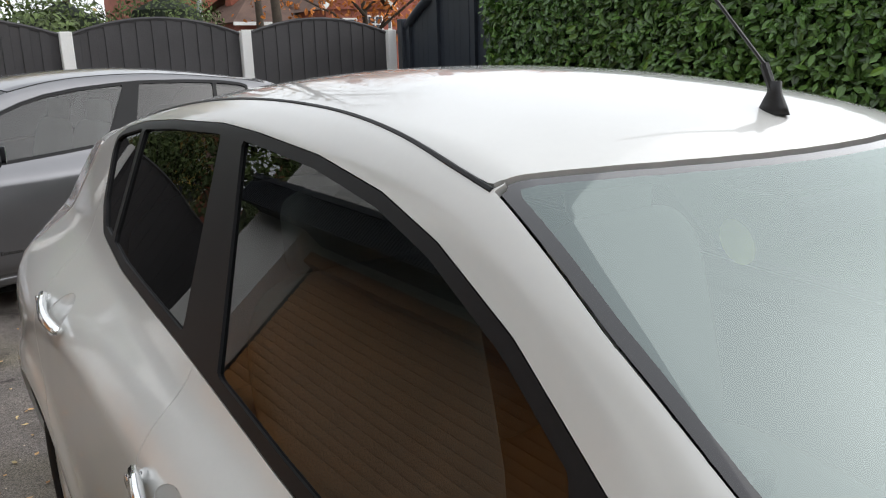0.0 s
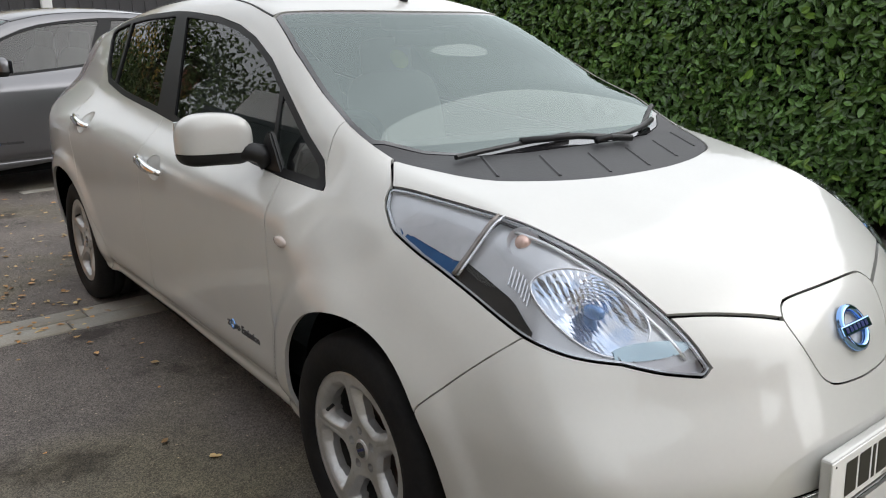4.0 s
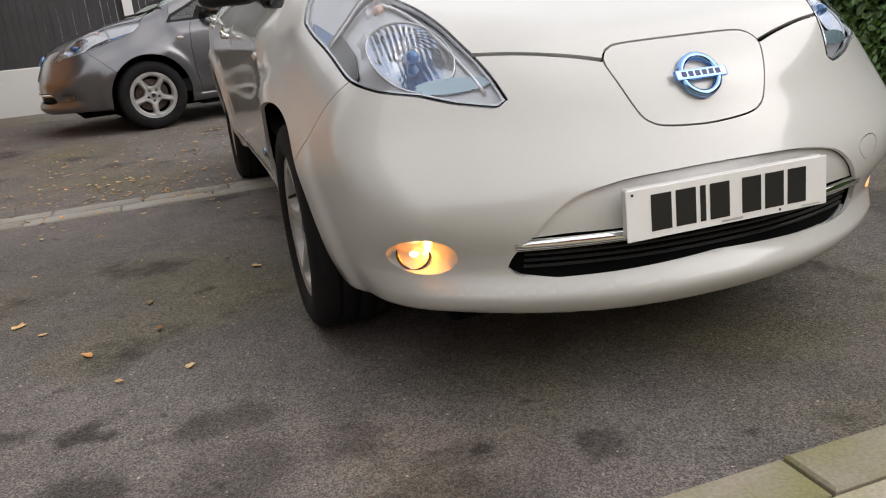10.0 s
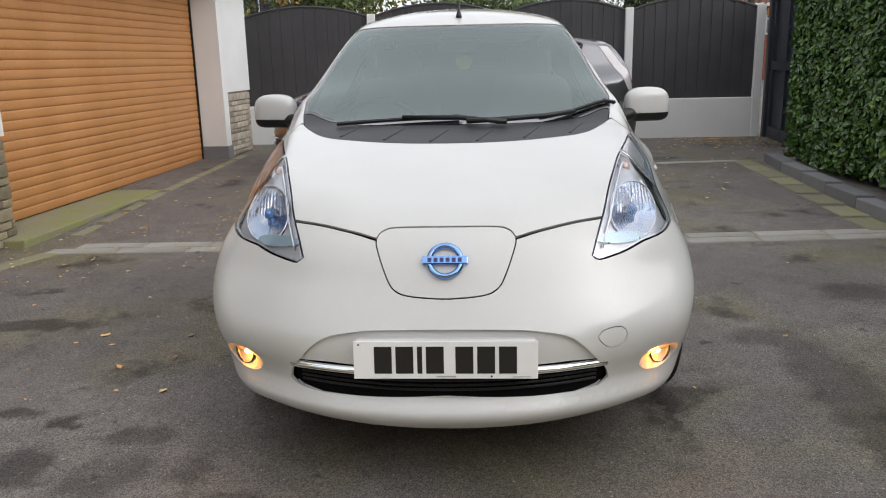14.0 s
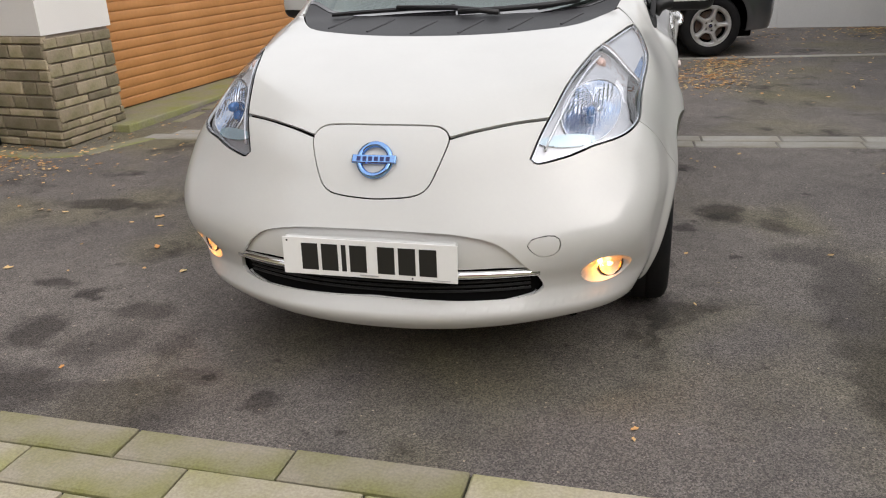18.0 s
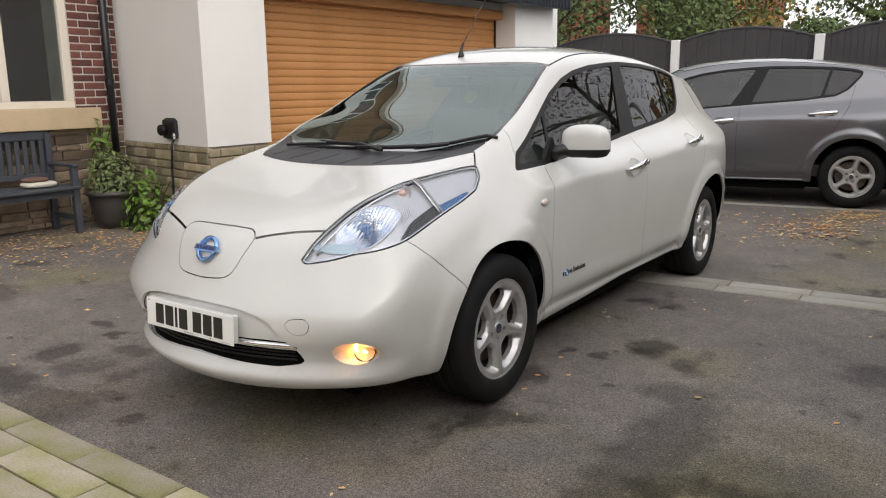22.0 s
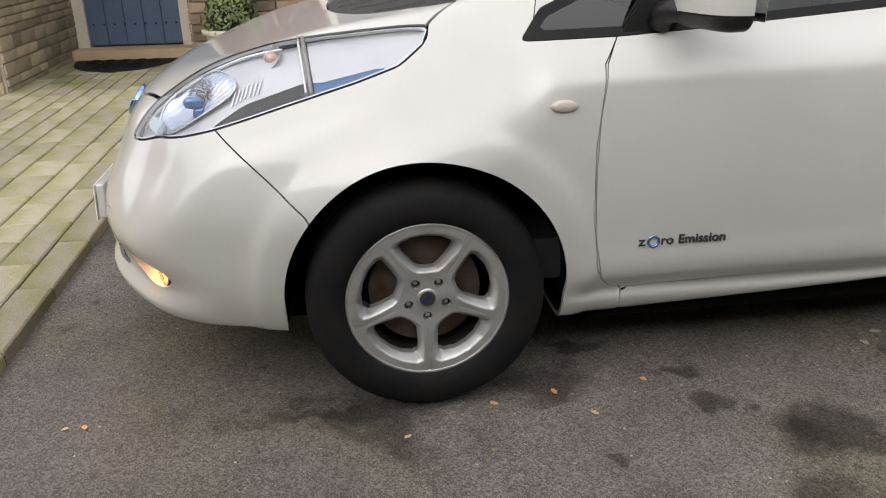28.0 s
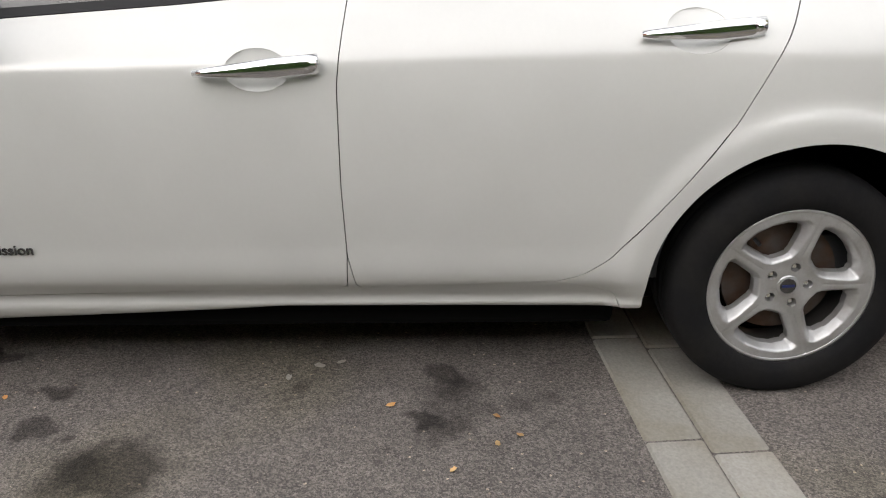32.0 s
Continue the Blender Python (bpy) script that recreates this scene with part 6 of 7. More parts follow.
def gate():
    g = empty("driveway_gate", pose(4.10, 8.40, 0.03, 0, 0, -95.7) @ Matrix.Translation((-4.0, -8.4, 0)), "dark slate double gate with an arched top", "gate")
    xa, xb = 4.12, 7.0
    mid = (xa + xb) / 2
    for a, c in ((xa, mid - 0.01), (mid + 0.01, xb)):
        lf = empty("gate_leaf")
        lf.parent = g
        top = lambda x: 1.95 + 0.45 * (1 - ((x - mid) / (xb - mid)) ** 2)
        n = 12
        for k in range(n):
            p, q = a + (c - a) * k / n, a + (c - a) * (k + 1) / n
            b = box(p + 0.002, q - 0.002, FY + 0.03, FY + 0.05, 0.08, 1)
            for v in b.verts:
                if v.co.z > 0.5:
                    v.co.z = top(v.co.x) - 0.05
            part("board", b, GATE, lf)
        part("top_rail", tube([(a + (c - a) * k / 12, FY + 0.02, top(a + (c - a) * k / 12) - 0.04) for k in range(13)], 0.055, 8), GATE, lf, smooth=True)
        part("stile", box(a, a + 0.09, FY - 0.01, FY + 0.04, 0.08, top(a) - 0.03), GATE, lf)
        part("stile", box(c - 0.09, c, FY - 0.01, FY + 0.04, 0.08, top(c) - 0.03), GATE, lf)
        part("mid_rail", box(a, c, FY - 0.01, FY + 0.04, 1.0, 1.12), GATE, lf)
        part("bottom_rail", box(a, c, FY - 0.01, FY + 0.04, 0.08, 0.24), GATE, lf)
        part("mid_stile", box((a + c) / 2 - 0.05, (a + c) / 2 + 0.05, FY - 0.01, FY + 0.04, 0.1, top((a + c) / 2) - 0.05), GATE, lf)
    part("gate_post", box(xa - 0.14, xa - 0.02, FY - 0.05, FY + 0.1, 0, 2.0, 0.01), GATE, g)
    part("gate_post", box(xb + 0.02, xb + 0.14, FY - 0.05, FY + 0.1, 0, 2.0, 0.01), GATE, g)


gate()
def gable_wall():
    """The brick gable of the house, rising behind the garage, with its roof and a white window."""
    face = [(-3.0, 3.4), (5.9, 3.4), (1.45, 8.6)]
    g = wall("wall_gable", prism(face, 0.3, Matrix(((0, 0, 1, -5.5), (1, 0, 0, 0), (0, 1, 0, 0), (0, 0, 0, 1)))), GABLE, "brown brick gable of the house above the garage", "house wall")
    for y in (-3.35, 6.25):
        part("barge_board", tube([(-5.12, 1.45, 8.75), (-5.12, y, 3.15)], 0.11, 4), WALLW, g, "white barge board")
        q = [(-5.05, 1.45, 8.85), (-5.05, y, 3.2), (-10.0, y, 3.2), (-10.0, 1.45, 8.85)]
        part("roof_slope", prism_between(q, 0.08), ROOFT, g, "brown tiled roof slope")
    for y0, z0, w, h in ((2.95, 3.75, 1.35, 1.25), (-0.9, 3.9, 1.5, 1.25)):
        f = part("window_frame", box(-5.21, -5.15, y0, y0 + w, z0, z0 + h, 0.008), WALLW, g, "white window frame")
        for i in range(3):
            for a, c in ((0.06, 0.40), (0.47, h - 0.07)):
                part("pane", box(-5.145, -5.14, y0 + 0.06 + i * (w - 0.06) / 3, y0 + (i + 1) * (w - 0.06) / 3, z0 + a, z0 + c), FARPANE, f)


def prism_between(q, thick):
    b = bmesh.new()
    lo, hi = [b.verts.new(c) for c in q], [b.verts.new((c[0], c[1], c[2] + thick)) for c in q]
    b.faces.new(hi), b.faces.new(lo[::-1])
    for i in range(4):
        b.faces.new((lo[i], lo[(i + 1) % 4], hi[(i + 1) % 4], hi[i]))
    bmesh.ops.recalc_face_normals(b, faces=b.faces)
    return b


gable_wall()
# invented closing wall, kept low so sky light passes over it
wall("wall_behind_hedge", box(5.3, 5.5, -20, 8.5, 0, 1.2), HBRICK, "unseen brick wall added behind the hedge to close the surroundings")
# added out of view: blocks low sky light in front of the car
wall("wall_opposite_house", box(-7, 6.5, -10.4, -10.0, 0, 3.2), HBRICK, "unseen brick wall added across the forecourt to block low sky light")

# ---- planting and pots ----
def pot(name, x, y, r, h, material, label, z=0.0):
    p = empty(name, pose(x, y, z), label, "plant pot")
    part("body", lathe([(r * 0.62, 0), (r * 0.80, h * 0.25), (r * 0.95, h * 0.7), (r * 0.97, h * 0.9), (r * 1.06, h * 0.92), (r * 1.06, h), (r * 0.9, h), (r * 0.88, h * 0.9), (r * 0.2, h * 0.88)], 36, "z", True), material, p, smooth=True)
    part("rim", lathe([(r * 0.98, h * 0.88), (r * 1.09, h * 0.9), (r * 1.10, h * 0.99), (r * 1.02, h * 1.01), (r * 0.9, h * 0.99)], 36, "z", False), material, p, smooth=True)
    part("soil", lathe([(r * 0.9, h * 0.9), (r * 0.9, h * 0.93)], 24, "z", True), JOINT, p)
    return p


def clump(name, x, y, z, rx, rz, count, size, material, label, seed, stems=6):
    c = empty(name, pose(x, y, z), label, "plant")

    def place(r):
        d = Vector((r.gauss(0, 1), r.gauss(0, 1), abs(r.gauss(0, 1)))).normalized() * (r.random() ** 0.4)
        return (d.x * rx, d.y * rx, d.z * rz), (d.x, d.y, 0.6)
    v, f = leaves(count, place, size, seed, 0.6)
    tagged(raw("foliage", v, f, material, c), kind="stuff")
    r = random.Random(seed)
    for _ in range(stems):
        a = r.uniform(0, 6.28)
        part("stem", tube([(0, 0, -0.05), (0.4 * rx * math.cos(a), 0.4 * rx * math.sin(a), rz * 0.5), (0.75 * rx * math.cos(a), 0.75 * rx * math.sin(a), rz * 0.8)], 0.006, 5, taper=0.003), BARK, c)
    return c


pot("dark_plant_pot", -4.62, 1.62, 0.24, 0.36, POT, "dark glazed plant pot beside the bench")
clump("lavender_plant", -4.62, 1.62, 0.34, 0.26, 0.42, 900, 0.055, SAGE, "grey-green lavender bush in the dark pot", 21)
clump("nasturtium", -4.22, 1.74, 0.0, 0.28, 0.55, 300, 0.085, YLEAF, "bright green nasturtium leaves against the stone base", 22)
clump("climbing_nasturtium", -4.92, 1.72, 0.55, 0.15, 0.5, 80, 0.08, YLEAF, "green leaves climbing the downpipe", 23)
pot("cream_plant_pot", -4.86, -1.05, 0.25, 0.42, POTC, "cream stone pot beside the bench")


def topiary(x, y, z, h, r, seed):
    t = empty("topiary_bush", pose(x, y, z), "small clipped cone bush with pale green leaves in a cream pot", "bush")

    def place(q):
        k = q.random()
        a = q.uniform(0, 6.28)
        rr = r * (1 - k) ** 0.7 * (0.8 + 0.25 * q.random()) + 0.03
        return (rr * math.cos(a), rr * math.sin(a), h * k), (math.cos(a), math.sin(a), 0.4)
    v, f = leaves(2200, place, 0.045, seed, 0.7)
    tagged(raw("foliage", v, f, SAGE, t), kind="stuff")
    # dark core paints the shade inside the cone
    part("inner_mass", lathe([(r * 0.8, 0), (r * 0.62, h * 0.4), (r * 0.3, h * 0.75), (0.01, h * 0.95)], 16, "z", True), LEAFSHADE, t)
    part("stem", tube([(0, 0, -0.08), (0, 0, h * 0.5)], 0.02, 6), BARK, t)


topiary(-4.86, -1.05, 0.40, 0.75, 0.24, 31)
clump("trailing_ivy", -4.72, -0.85, 0.12, 0.22, 0.32, 350, 0.05, SAGE, "pale variegated ivy trailing over the cream pot", 33)


def front_door():
    d = empty("door_1", pose(0.65, 0.33, 0), "slate blue boarded front door in a pale frame", "door", kind="structure")
    x = -6.98
    for k in range(5):
        y = -3.02 + k * 0.19
        part("board", box(x, x + 0.045, y + 0.003, y + 0.187, 0.14, 2.1, 0.004), DOORB, d)
    for z in (0.35, 1.15, 1.9):
        for k in range(9):
            part("stud", lathe([(0.012, 0), (0.008, 0.008), (0.001, 0.01)], 10, "x", False, Matrix.Translation((x + 0.045, -2.96 + k * 0.105, z))), PIPE, d)
    for a, c in ((-3.14, -3.02), (-2.07, -1.95)):
        part("door_frame", box(x - 0.02, x + 0.08, a, c, 0.1, 2.2, 0.006), UPVC, d)
    part("door_frame", box(x - 0.02, x + 0.08, -3.14, -1.95, 2.1, 2.22, 0.006), UPVC, d)
    part("door_step", box(x - 0.02, x + 0.35, -3.2, -1.9, 0, 0.12, 0.012), SILLS, d)
    part("door_handle", tube([(x + 0.06, -2.16, 1.05), (x + 0.11, -2.16, 1.05), (x + 0.11, -2.27, 1.05)], 0.011, 8), PIPE, d)


front_door()


def doormat():
    m = empty("doormat", pose(-5.75, -2.25, 0.022), "dark half-round scrolled rubber doormat on the paving", "doormat")
    pts = [(0.80 * math.cos(a), 0.50 * math.sin(a)) for a in [math.pi * (-0.5 + i / 20) for i in range(21)]]
    part("base", prism([(x - 0.2, y) for x, y in pts], 0.008), RUBBER, m)
    for i in range(5):
        for j in range(4):
            part("scroll", tube([(-0.12 + j * 0.15 + 0.06 * math.cos(a) * (1 - a / 14), (-0.42 + i * 0.2) * (0.75 if j < 2 else 0.45) + 0.06 * math.sin(a) * (1 - a / 14), 0.012) for a in [k * 0.7 for k in range(16)]], 0.006, 5), RUBBER, m)


doormat()
pier = wall("wall_porch_pier", box(-6.35, -4.22, -3.75, -2.82, 0, 3.4), MORTAR, "coursed stone porch pier", "stone pier")

# ---- far end of the street ----
def house(name, x0, x1, y0, eave, ridge, depth, label, bays, material=None, gable=False):
    h = empty(name, None, label, "house")
    z0 = level(y0)
    part("wall", box(x0, x1, y0, y0 + depth, z0, eave), material or HBRICK, h)
    if gable:
        b = bmesh.new()
        q = [b.verts.new(c) for c in ((x0 - 0.2, y0 - 0.2, eave), (x1 + 0.2, y0 - 0.2, eave), ((x0 + x1) / 2, y0 - 0.2, ridge), (x0 - 0.2, y0 + depth, eave), (x1 + 0.2, y0 + depth, eave), ((x0 + x1) / 2, y0 + depth, ridge))]
        for f in ((0, 2, 5, 3), (1, 4, 5, 2), (3, 5, 4), (0, 3, 4, 1)):
            b.faces.new([q[i] for i in f])
        part("roof", b, ROOFT, h)
        b = bmesh.new()
        b.faces.new([b.verts.new(c) for c in ((x0, y0 - 0.01, eave), (x1, y0 - 0.01, eave), ((x0 + x1) / 2, y0 - 0.01, ridge - 0.15))])
        part("gable", b, material or HBRICK, h)
        for s in (-1, 1):
            xm = (x0 + x1) / 2
            part("barge_board", tube([(xm, y0 - 0.25, ridge + 0.02), (xm + s * ((x1 - x0) / 2 + 0.25), y0 - 0.25, eave - 0.02)], 0.09, 4), WALLW, h)
    else:
        b = bmesh.new()
        e = 0.35
        q = [b.verts.new(c) for c in ((x0 - e, y0 - e, eave), (x1 + e, y0 - e, eave), (x1 + e, y0 + depth + e, eave), (x0 - e, y0 + depth + e, eave), (x0 + depth * 0.35, y0 + depth / 2, ridge), (x1 - depth * 0.35, y0 + depth / 2, ridge))]
        for f in ((0, 1, 5, 4), (1, 2, 5), (2, 3, 4, 5), (3, 0, 4), (3, 2, 1, 0)):
            b.faces.new([q[i] for i in f])
        part("roof", b, ROOFT, h)
        part("gutter", box(x0 - e, x1 + e, y0 - e - 0.08, y0 - e, eave - 0.12, eave), WALLW, h)
        part("chimney", box(x0 + 0.6, x0 + 1.2, y0 + depth / 2 - 0.3, y0 + depth / 2 + 0.3, ridge - 0.8, ridge + 1.0), HBRICK, h)
    for bx, bz, w, hh in bays:
        wd = part("window", box(bx - w / 2, bx + w / 2, y0 - 0.06, y0 + 0.02, bz, bz + hh), WALLW, h, "white framed window")
        k = max(2, round(w / 0.6))
        for i in range(k):
            a = bx - w / 2 + 0.06 + i * (w - 0.06) / k
            part("pane", box(a, a + (w - 0.06) / k - 0.06, y0 - 0.075, y0 - 0.065, bz + 0.07, bz + hh * 0.62), FARPANE, wd)
            part("pane", box(a, a + (w - 0.06) / k - 0.06, y0 - 0.075, y0 - 0.065, bz + hh * 0.68, bz + hh - 0.06), FARPANE, wd)
    return h


house("tall_brick_house", 8.2, 11.2, 34, 7.2, 9.5, 7, "tall dark red brick house across the street", [(9.0, 4.6, 1.1, 1.3), (10.3, 4.6, 1.1, 1.3), (9.0, 1.6, 1.2, 1.4)])
house("low_brick_house", 9.9, 12.6, 28.5, 3.05, 4.6, 5, "low brick house with a brown tiled roof", [(11.6, 1.9, 1.5, 0.9), (10.3, 1.9, 0.7, 0.9)])
house("gabled_house", 12.4, 15.0, 26.5, 3.4, 4.7, 6, "small brick house with a white-edged gable", [(13.2, 2.1, 0.9, 1.0), (14.4, 2.3, 0.7, 0.9)], gable=True)
house("bay_fronted_house", 15.2, 20.5, 30, 5.6, 8.2, 7, "red brick house with white bay windows", [(16.4, 1.8, 1.8, 1.6), (19.0, 1.8, 1.8, 1.6), (16.4, 4.2, 1.6, 1.2), (19.0, 4.2, 1.6, 1.2)])
house("bay_fronted_house", 21.2, 27.5, 30, 5.6, 8.2, 7, "red brick house with white bay windows and tiled porch", [(22.6, 1.8, 1.8, 1.6), (25.5, 1.8, 1.8, 1.6), (22.6, 4.2, 1.6, 1.2), (25.5, 4.2, 1.6, 1.2)])
house("conservatory_house", -9.6, -5.6, 27, 5.5, 7.6, 6, "brick house with a large white framed bay", [(-7.6, 2.6, 2.4, 2.4), (-7.6, 5.5 - 0.9, 1.2, 0.8)])
house("neighbouring_house", -16.5, -7.8, 12.5, 6.0, 8.6, 8, "red brick house beyond the garage", [(-9.2, 1.2, 1.6, 1.5), (-9.2, 3.8, 1.4, 1.4), (-13, 3.8, 1.4, 1.4)])
# made-up house out of view, closing off reflections and low sky
house("added_house", -3.0, 6.5, -20, 5.6, 8.6, 6, "unseen brick house added behind the forecourt to close the surroundings", [])


def tree(name, x, y, h, crown, count, material, label, seed, size=0.16, trunk=0.16, low=0.35, dens=0.5):
    t = empty(name, pose(x, y, level(y)), label, "tree")
    r = random.Random(seed)
    b = tube([(0, 0, -0.1), (0.05, 0.03, h * 0.3), (-0.04, 0.08, h * 0.6), (0.05, 0.0, h * 0.92)], trunk, 9, taper=0.02)
    part("trunk", b, BARK, t, smooth=True)
    tips = []
    for i in range(11):
        a, k = r.uniform(0, 6.28), r.uniform(low, 0.85)
        L = crown * r.uniform(0.6, 1.05) * (1.2 - k)
        p0 = (0, 0.04, h * k)
        p1 = (L * 0.5 * math.cos(a), L * 0.5 * math.sin(a), h * k + L * 0.35)
        p2 = (L * math.cos(a), L * math.sin(a), h * k + L * 0.6)
        part("limb", tube([p0, p1, p2], trunk * 0.35, 6, taper=0.012), BARK, t)
        tips += [p1, p2]
    tips.append((0, 0, h * 0.95))

    def place(q):
        c = tips[q.randrange(len(tips))]
        d = Vector((q.gauss(0, dens), q.gauss(0, dens), q.gauss(0, dens * 0.8))) * crown * 0.36
        return (c[0] + d.x, c[1] + d.y, max(h * 0.15, c[2] + d.z)), (d.x, d.y, 0.5)
    v, f = leaves(count, place, size, seed + 1, 0.9)
    tagged(raw("crown", v, f, material, t), kind="stuff")
    return t


tree("autumn_tree", 6.3, 13.0, 4.3, 2.4, 2600, ORANGELEAF, "young tree with drooping orange autumn leaves", 41, 0.11, trunk=0.09, low=0.3, dens=0.62)
tree("autumn_tree", 18.5, 21.5, 6.0, 2.6, 1800, ORANGELEAF, "thin street tree with sparse orange leaves", 42, 0.22)
tree("golden_tree", 1.5, 24.0, 8.5, 4.2, 4200, GOLDLEAF, "garden tree with yellowing leaves", 43, 0.24)
tree("golden_tree", -4.0, 19.0, 5.0, 3.0, 3600, GOLDLEAF, "low garden tree with golden leaves", 44, 0.18)
tree("green_tree", -8.5, 16.0, 7.0, 3.6, 5200, PALEGREEN, "dense green garden tree", 45, 0.2, low=0.15)
tree("green_tree", -3.2, 12.5, 4.6, 2.2, 9000, PALEGREEN, "dense green conifer behind the fence", 46, 0.10, low=0.1)
tree("green_tree", -5.6, 11.3, 5.2, 2.6, 9000, PALEGREEN, "dense green conifer beside the garage end", 49, 0.10, low=0.1)
tree("green_tree", 4.5, 30.0, 9.5, 4.5, 4200, PALEGREEN, "tall thinning street tree", 47, 0.26)
tree("green_tree", -0.4, 21.5, 6.4, 3.4, 8000, PALEGREEN, "dense dark green garden tree beyond the fence", 51, 0.15, low=0.12)
tree("bare_tree", 8.8, 24.0, 9.0, 3.0, 500, GOLDLEAF, "nearly bare street tree", 48, 0.2)
tree("bare_tree", 3.9, 11.6, 7.0, 3.4, 6500, PURPLELEAF, "dark purple-leaved tree behind the gate", 50, 0.055, trunk=0.10, low=0.5, dens=0.75)


def round_bush(x, y, r, seed):
    t = empty("clipped_bush", pose(x, y, level(y)), "rounded clipped green bush behind the fence", "bush")

    def place(q):
        d = Vector((q.gauss(0, 1), q.gauss(0, 1), q.gauss(0, 1))).normalized()
        k = r * (0.82 + 0.24 * q.random())
        return (d.x * k, d.y * k, r * 1.0 + 0.9 + d.z * k * 0.8), tuple(d)
    v, f = leaves(2600, place, 0.11, seed, 0.7)
    tagged(raw("foliage", v, f, PALEGREEN, t), kind="stuff")
    # dark core paints the shade inside the bush
    part("inner_mass", lathe([(r * 0.05, 0.2), (r * 0.6, 0.6), (r * 0.78, 1.0 + r * 0.7), (r * 0.6, 1.0 + r * 1.3), (0.02, 1.0 + r * 1.6)], 16, "z", True), LEAFSHADE, t)


round_bush(5.1, 21.0, 1.35, 61)
round_bush(2.6, 20.5, 1.2, 62)
round_bush(-0.6, 13.5, 0.8, 63)
round_bush(0.9, 13.2, 0.75, 64)


def lamp_post(x, y):
    t = empty("street_lamp", pose(x, y, level(y)), "grey steel street lamp column", "street lamp")
    part("column", tube([(0, 0, 0), (0, 0, 1.2), (0, 0, 7.0)], 0.09, 12, taper=0.06), STEEL, t, smooth=True)
    part("arm", tube([(0, 0, 6.9), (0.4, -0.2, 7.2), (1.0, -0.5, 7.3)], 0.05, 8), STEEL, t)
    part("head", box(0.8, 1.4, -0.72, -0.45, 7.25, 7.38, 0.03), STEEL, t)


lamp_post(6.3, 22.0)

# ---- kerb and edgings ----
def kerb_run(name, pts, length, width, height, material, label, category, lift=0.0):
    """Stones laid end to end along a line, each an object under one piece of the setting."""
    root = empty(name, None, label, category, kind="structure")
    boxes = []
    for (x0, y0), (x1, y1) in zip(pts, pts[1:]):
        d = math.hypot(x1 - x0, y1 - y0)
        n = max(1, round(d / length))
        for i in range(n):
            k = (i + 0.5) / n
            x, y = x0 + (x1 - x0) * k, y0 + (y1 - y0) * k
            boxes.append(((x, y, level(y) + lift - 0.05 + height / 2), (round(d / n - 0.008, 3), width, height + 0.1), math.atan2(y1 - y0, x1 - x0)))
    pieces("kerb_stone", boxes, material, root)
    return root


kerb_run("kerb", [(3.02, -6.5), (3.03, 0.0), (3.09, 1.1), (3.18, 2.2), (3.20, 4.0), (3.25, 5.2), (3.34, 5.95)], 0.6, 0.15, 0.10, KERB, "dark raised stone kerb along the hedge", "kerb")
kerb_run("edging_moss", [(2.80, -1.2), (2.82, 0.0), (2.90, 1.1), (3.0, 2.2), (3.0, 4.0), (3.04, 6.05)], 0.45, 0.22, 0.006, MOSS, "mossy flush edging beside the kerb", "edging", 0.0)
kerb_run("edging_far", [(-0.6, 5.60), (0.2, 5.70), (1.6, 5.88), (3.0, 6.02)], 0.45, 0.11, 0.006, PAVERG, "pale flush edging across the drive end", "edging")
kerb_run("edging_pier", [(-4.75, 1.85), (-3.45, 1.62), (-3.15, 1.72), (-2.92, 2.30)], 0.42, 0.14, 0.006, MOSS, "mossy flush edging at the pier", "edging")
kerb_run("edging_garage", [(-3.05, 2.75), (-3.05, 7.2)], 0.45, 0.10, 0.005, MOSS, "mossy edging before the garage", "edging")
for off, mt, nm in ((0.0, PAVERG, "strip_front"), (0.152, PAVERG, "strip_back")):
    kerb_run(nm, [(-3.0 + off, 2.27 + off), (0.5 + off * 0.4, 2.345 + off), (3.05, 2.50 + off)], 0.47, 0.146, 0.006, mt, "pale block strip across the drive", "paving strip")

# ---- paving ----
def paving():
    root = empty("paving_blocks", None, "mossy buff block paving before the house", "paving", kind="structure")
    boxes = []
    r = random.Random(77)
    y, row = -1.25, 0
    while y > -6.2:
        w = (0.135, 0.15, 0.16, 0.2, 0.16, 0.14)[row % 6]
        x = -6.95 + r.random() * 0.3 if row > 1 else (-6.886, -6.74)[row]
        while x < 4.5:
            L = r.choice((0.22, 0.3, 0.36, 0.48)) if row > 1 else (0.483, 0.49)[row]
            if not ((x + L / 2 < -4.1 and -3.85 < y - w / 2 < -2.75) or x + L / 2 < -6.3):
                boxes.append(((x + L / 2, y - w / 2, 0.002 + r.uniform(-0.002, 0.002)), (round(L - 0.008, 3), round(w - 0.008, 3), 0.05), 0.0))
            x += L
        y -= w
        row += 1
    boxes.sort(key=lambda b: (b[0][0] + 0.3) ** 2 * 0.35 + (b[0][1] + 1.2) ** 2)
    pieces("paving_block", boxes, PAVER, root, 300)
    b = box(-7.0, 4.5, -6.3, -1.255, -0.02, 0.012)
    part("joint_bed", b, JOINT, root)


paving()


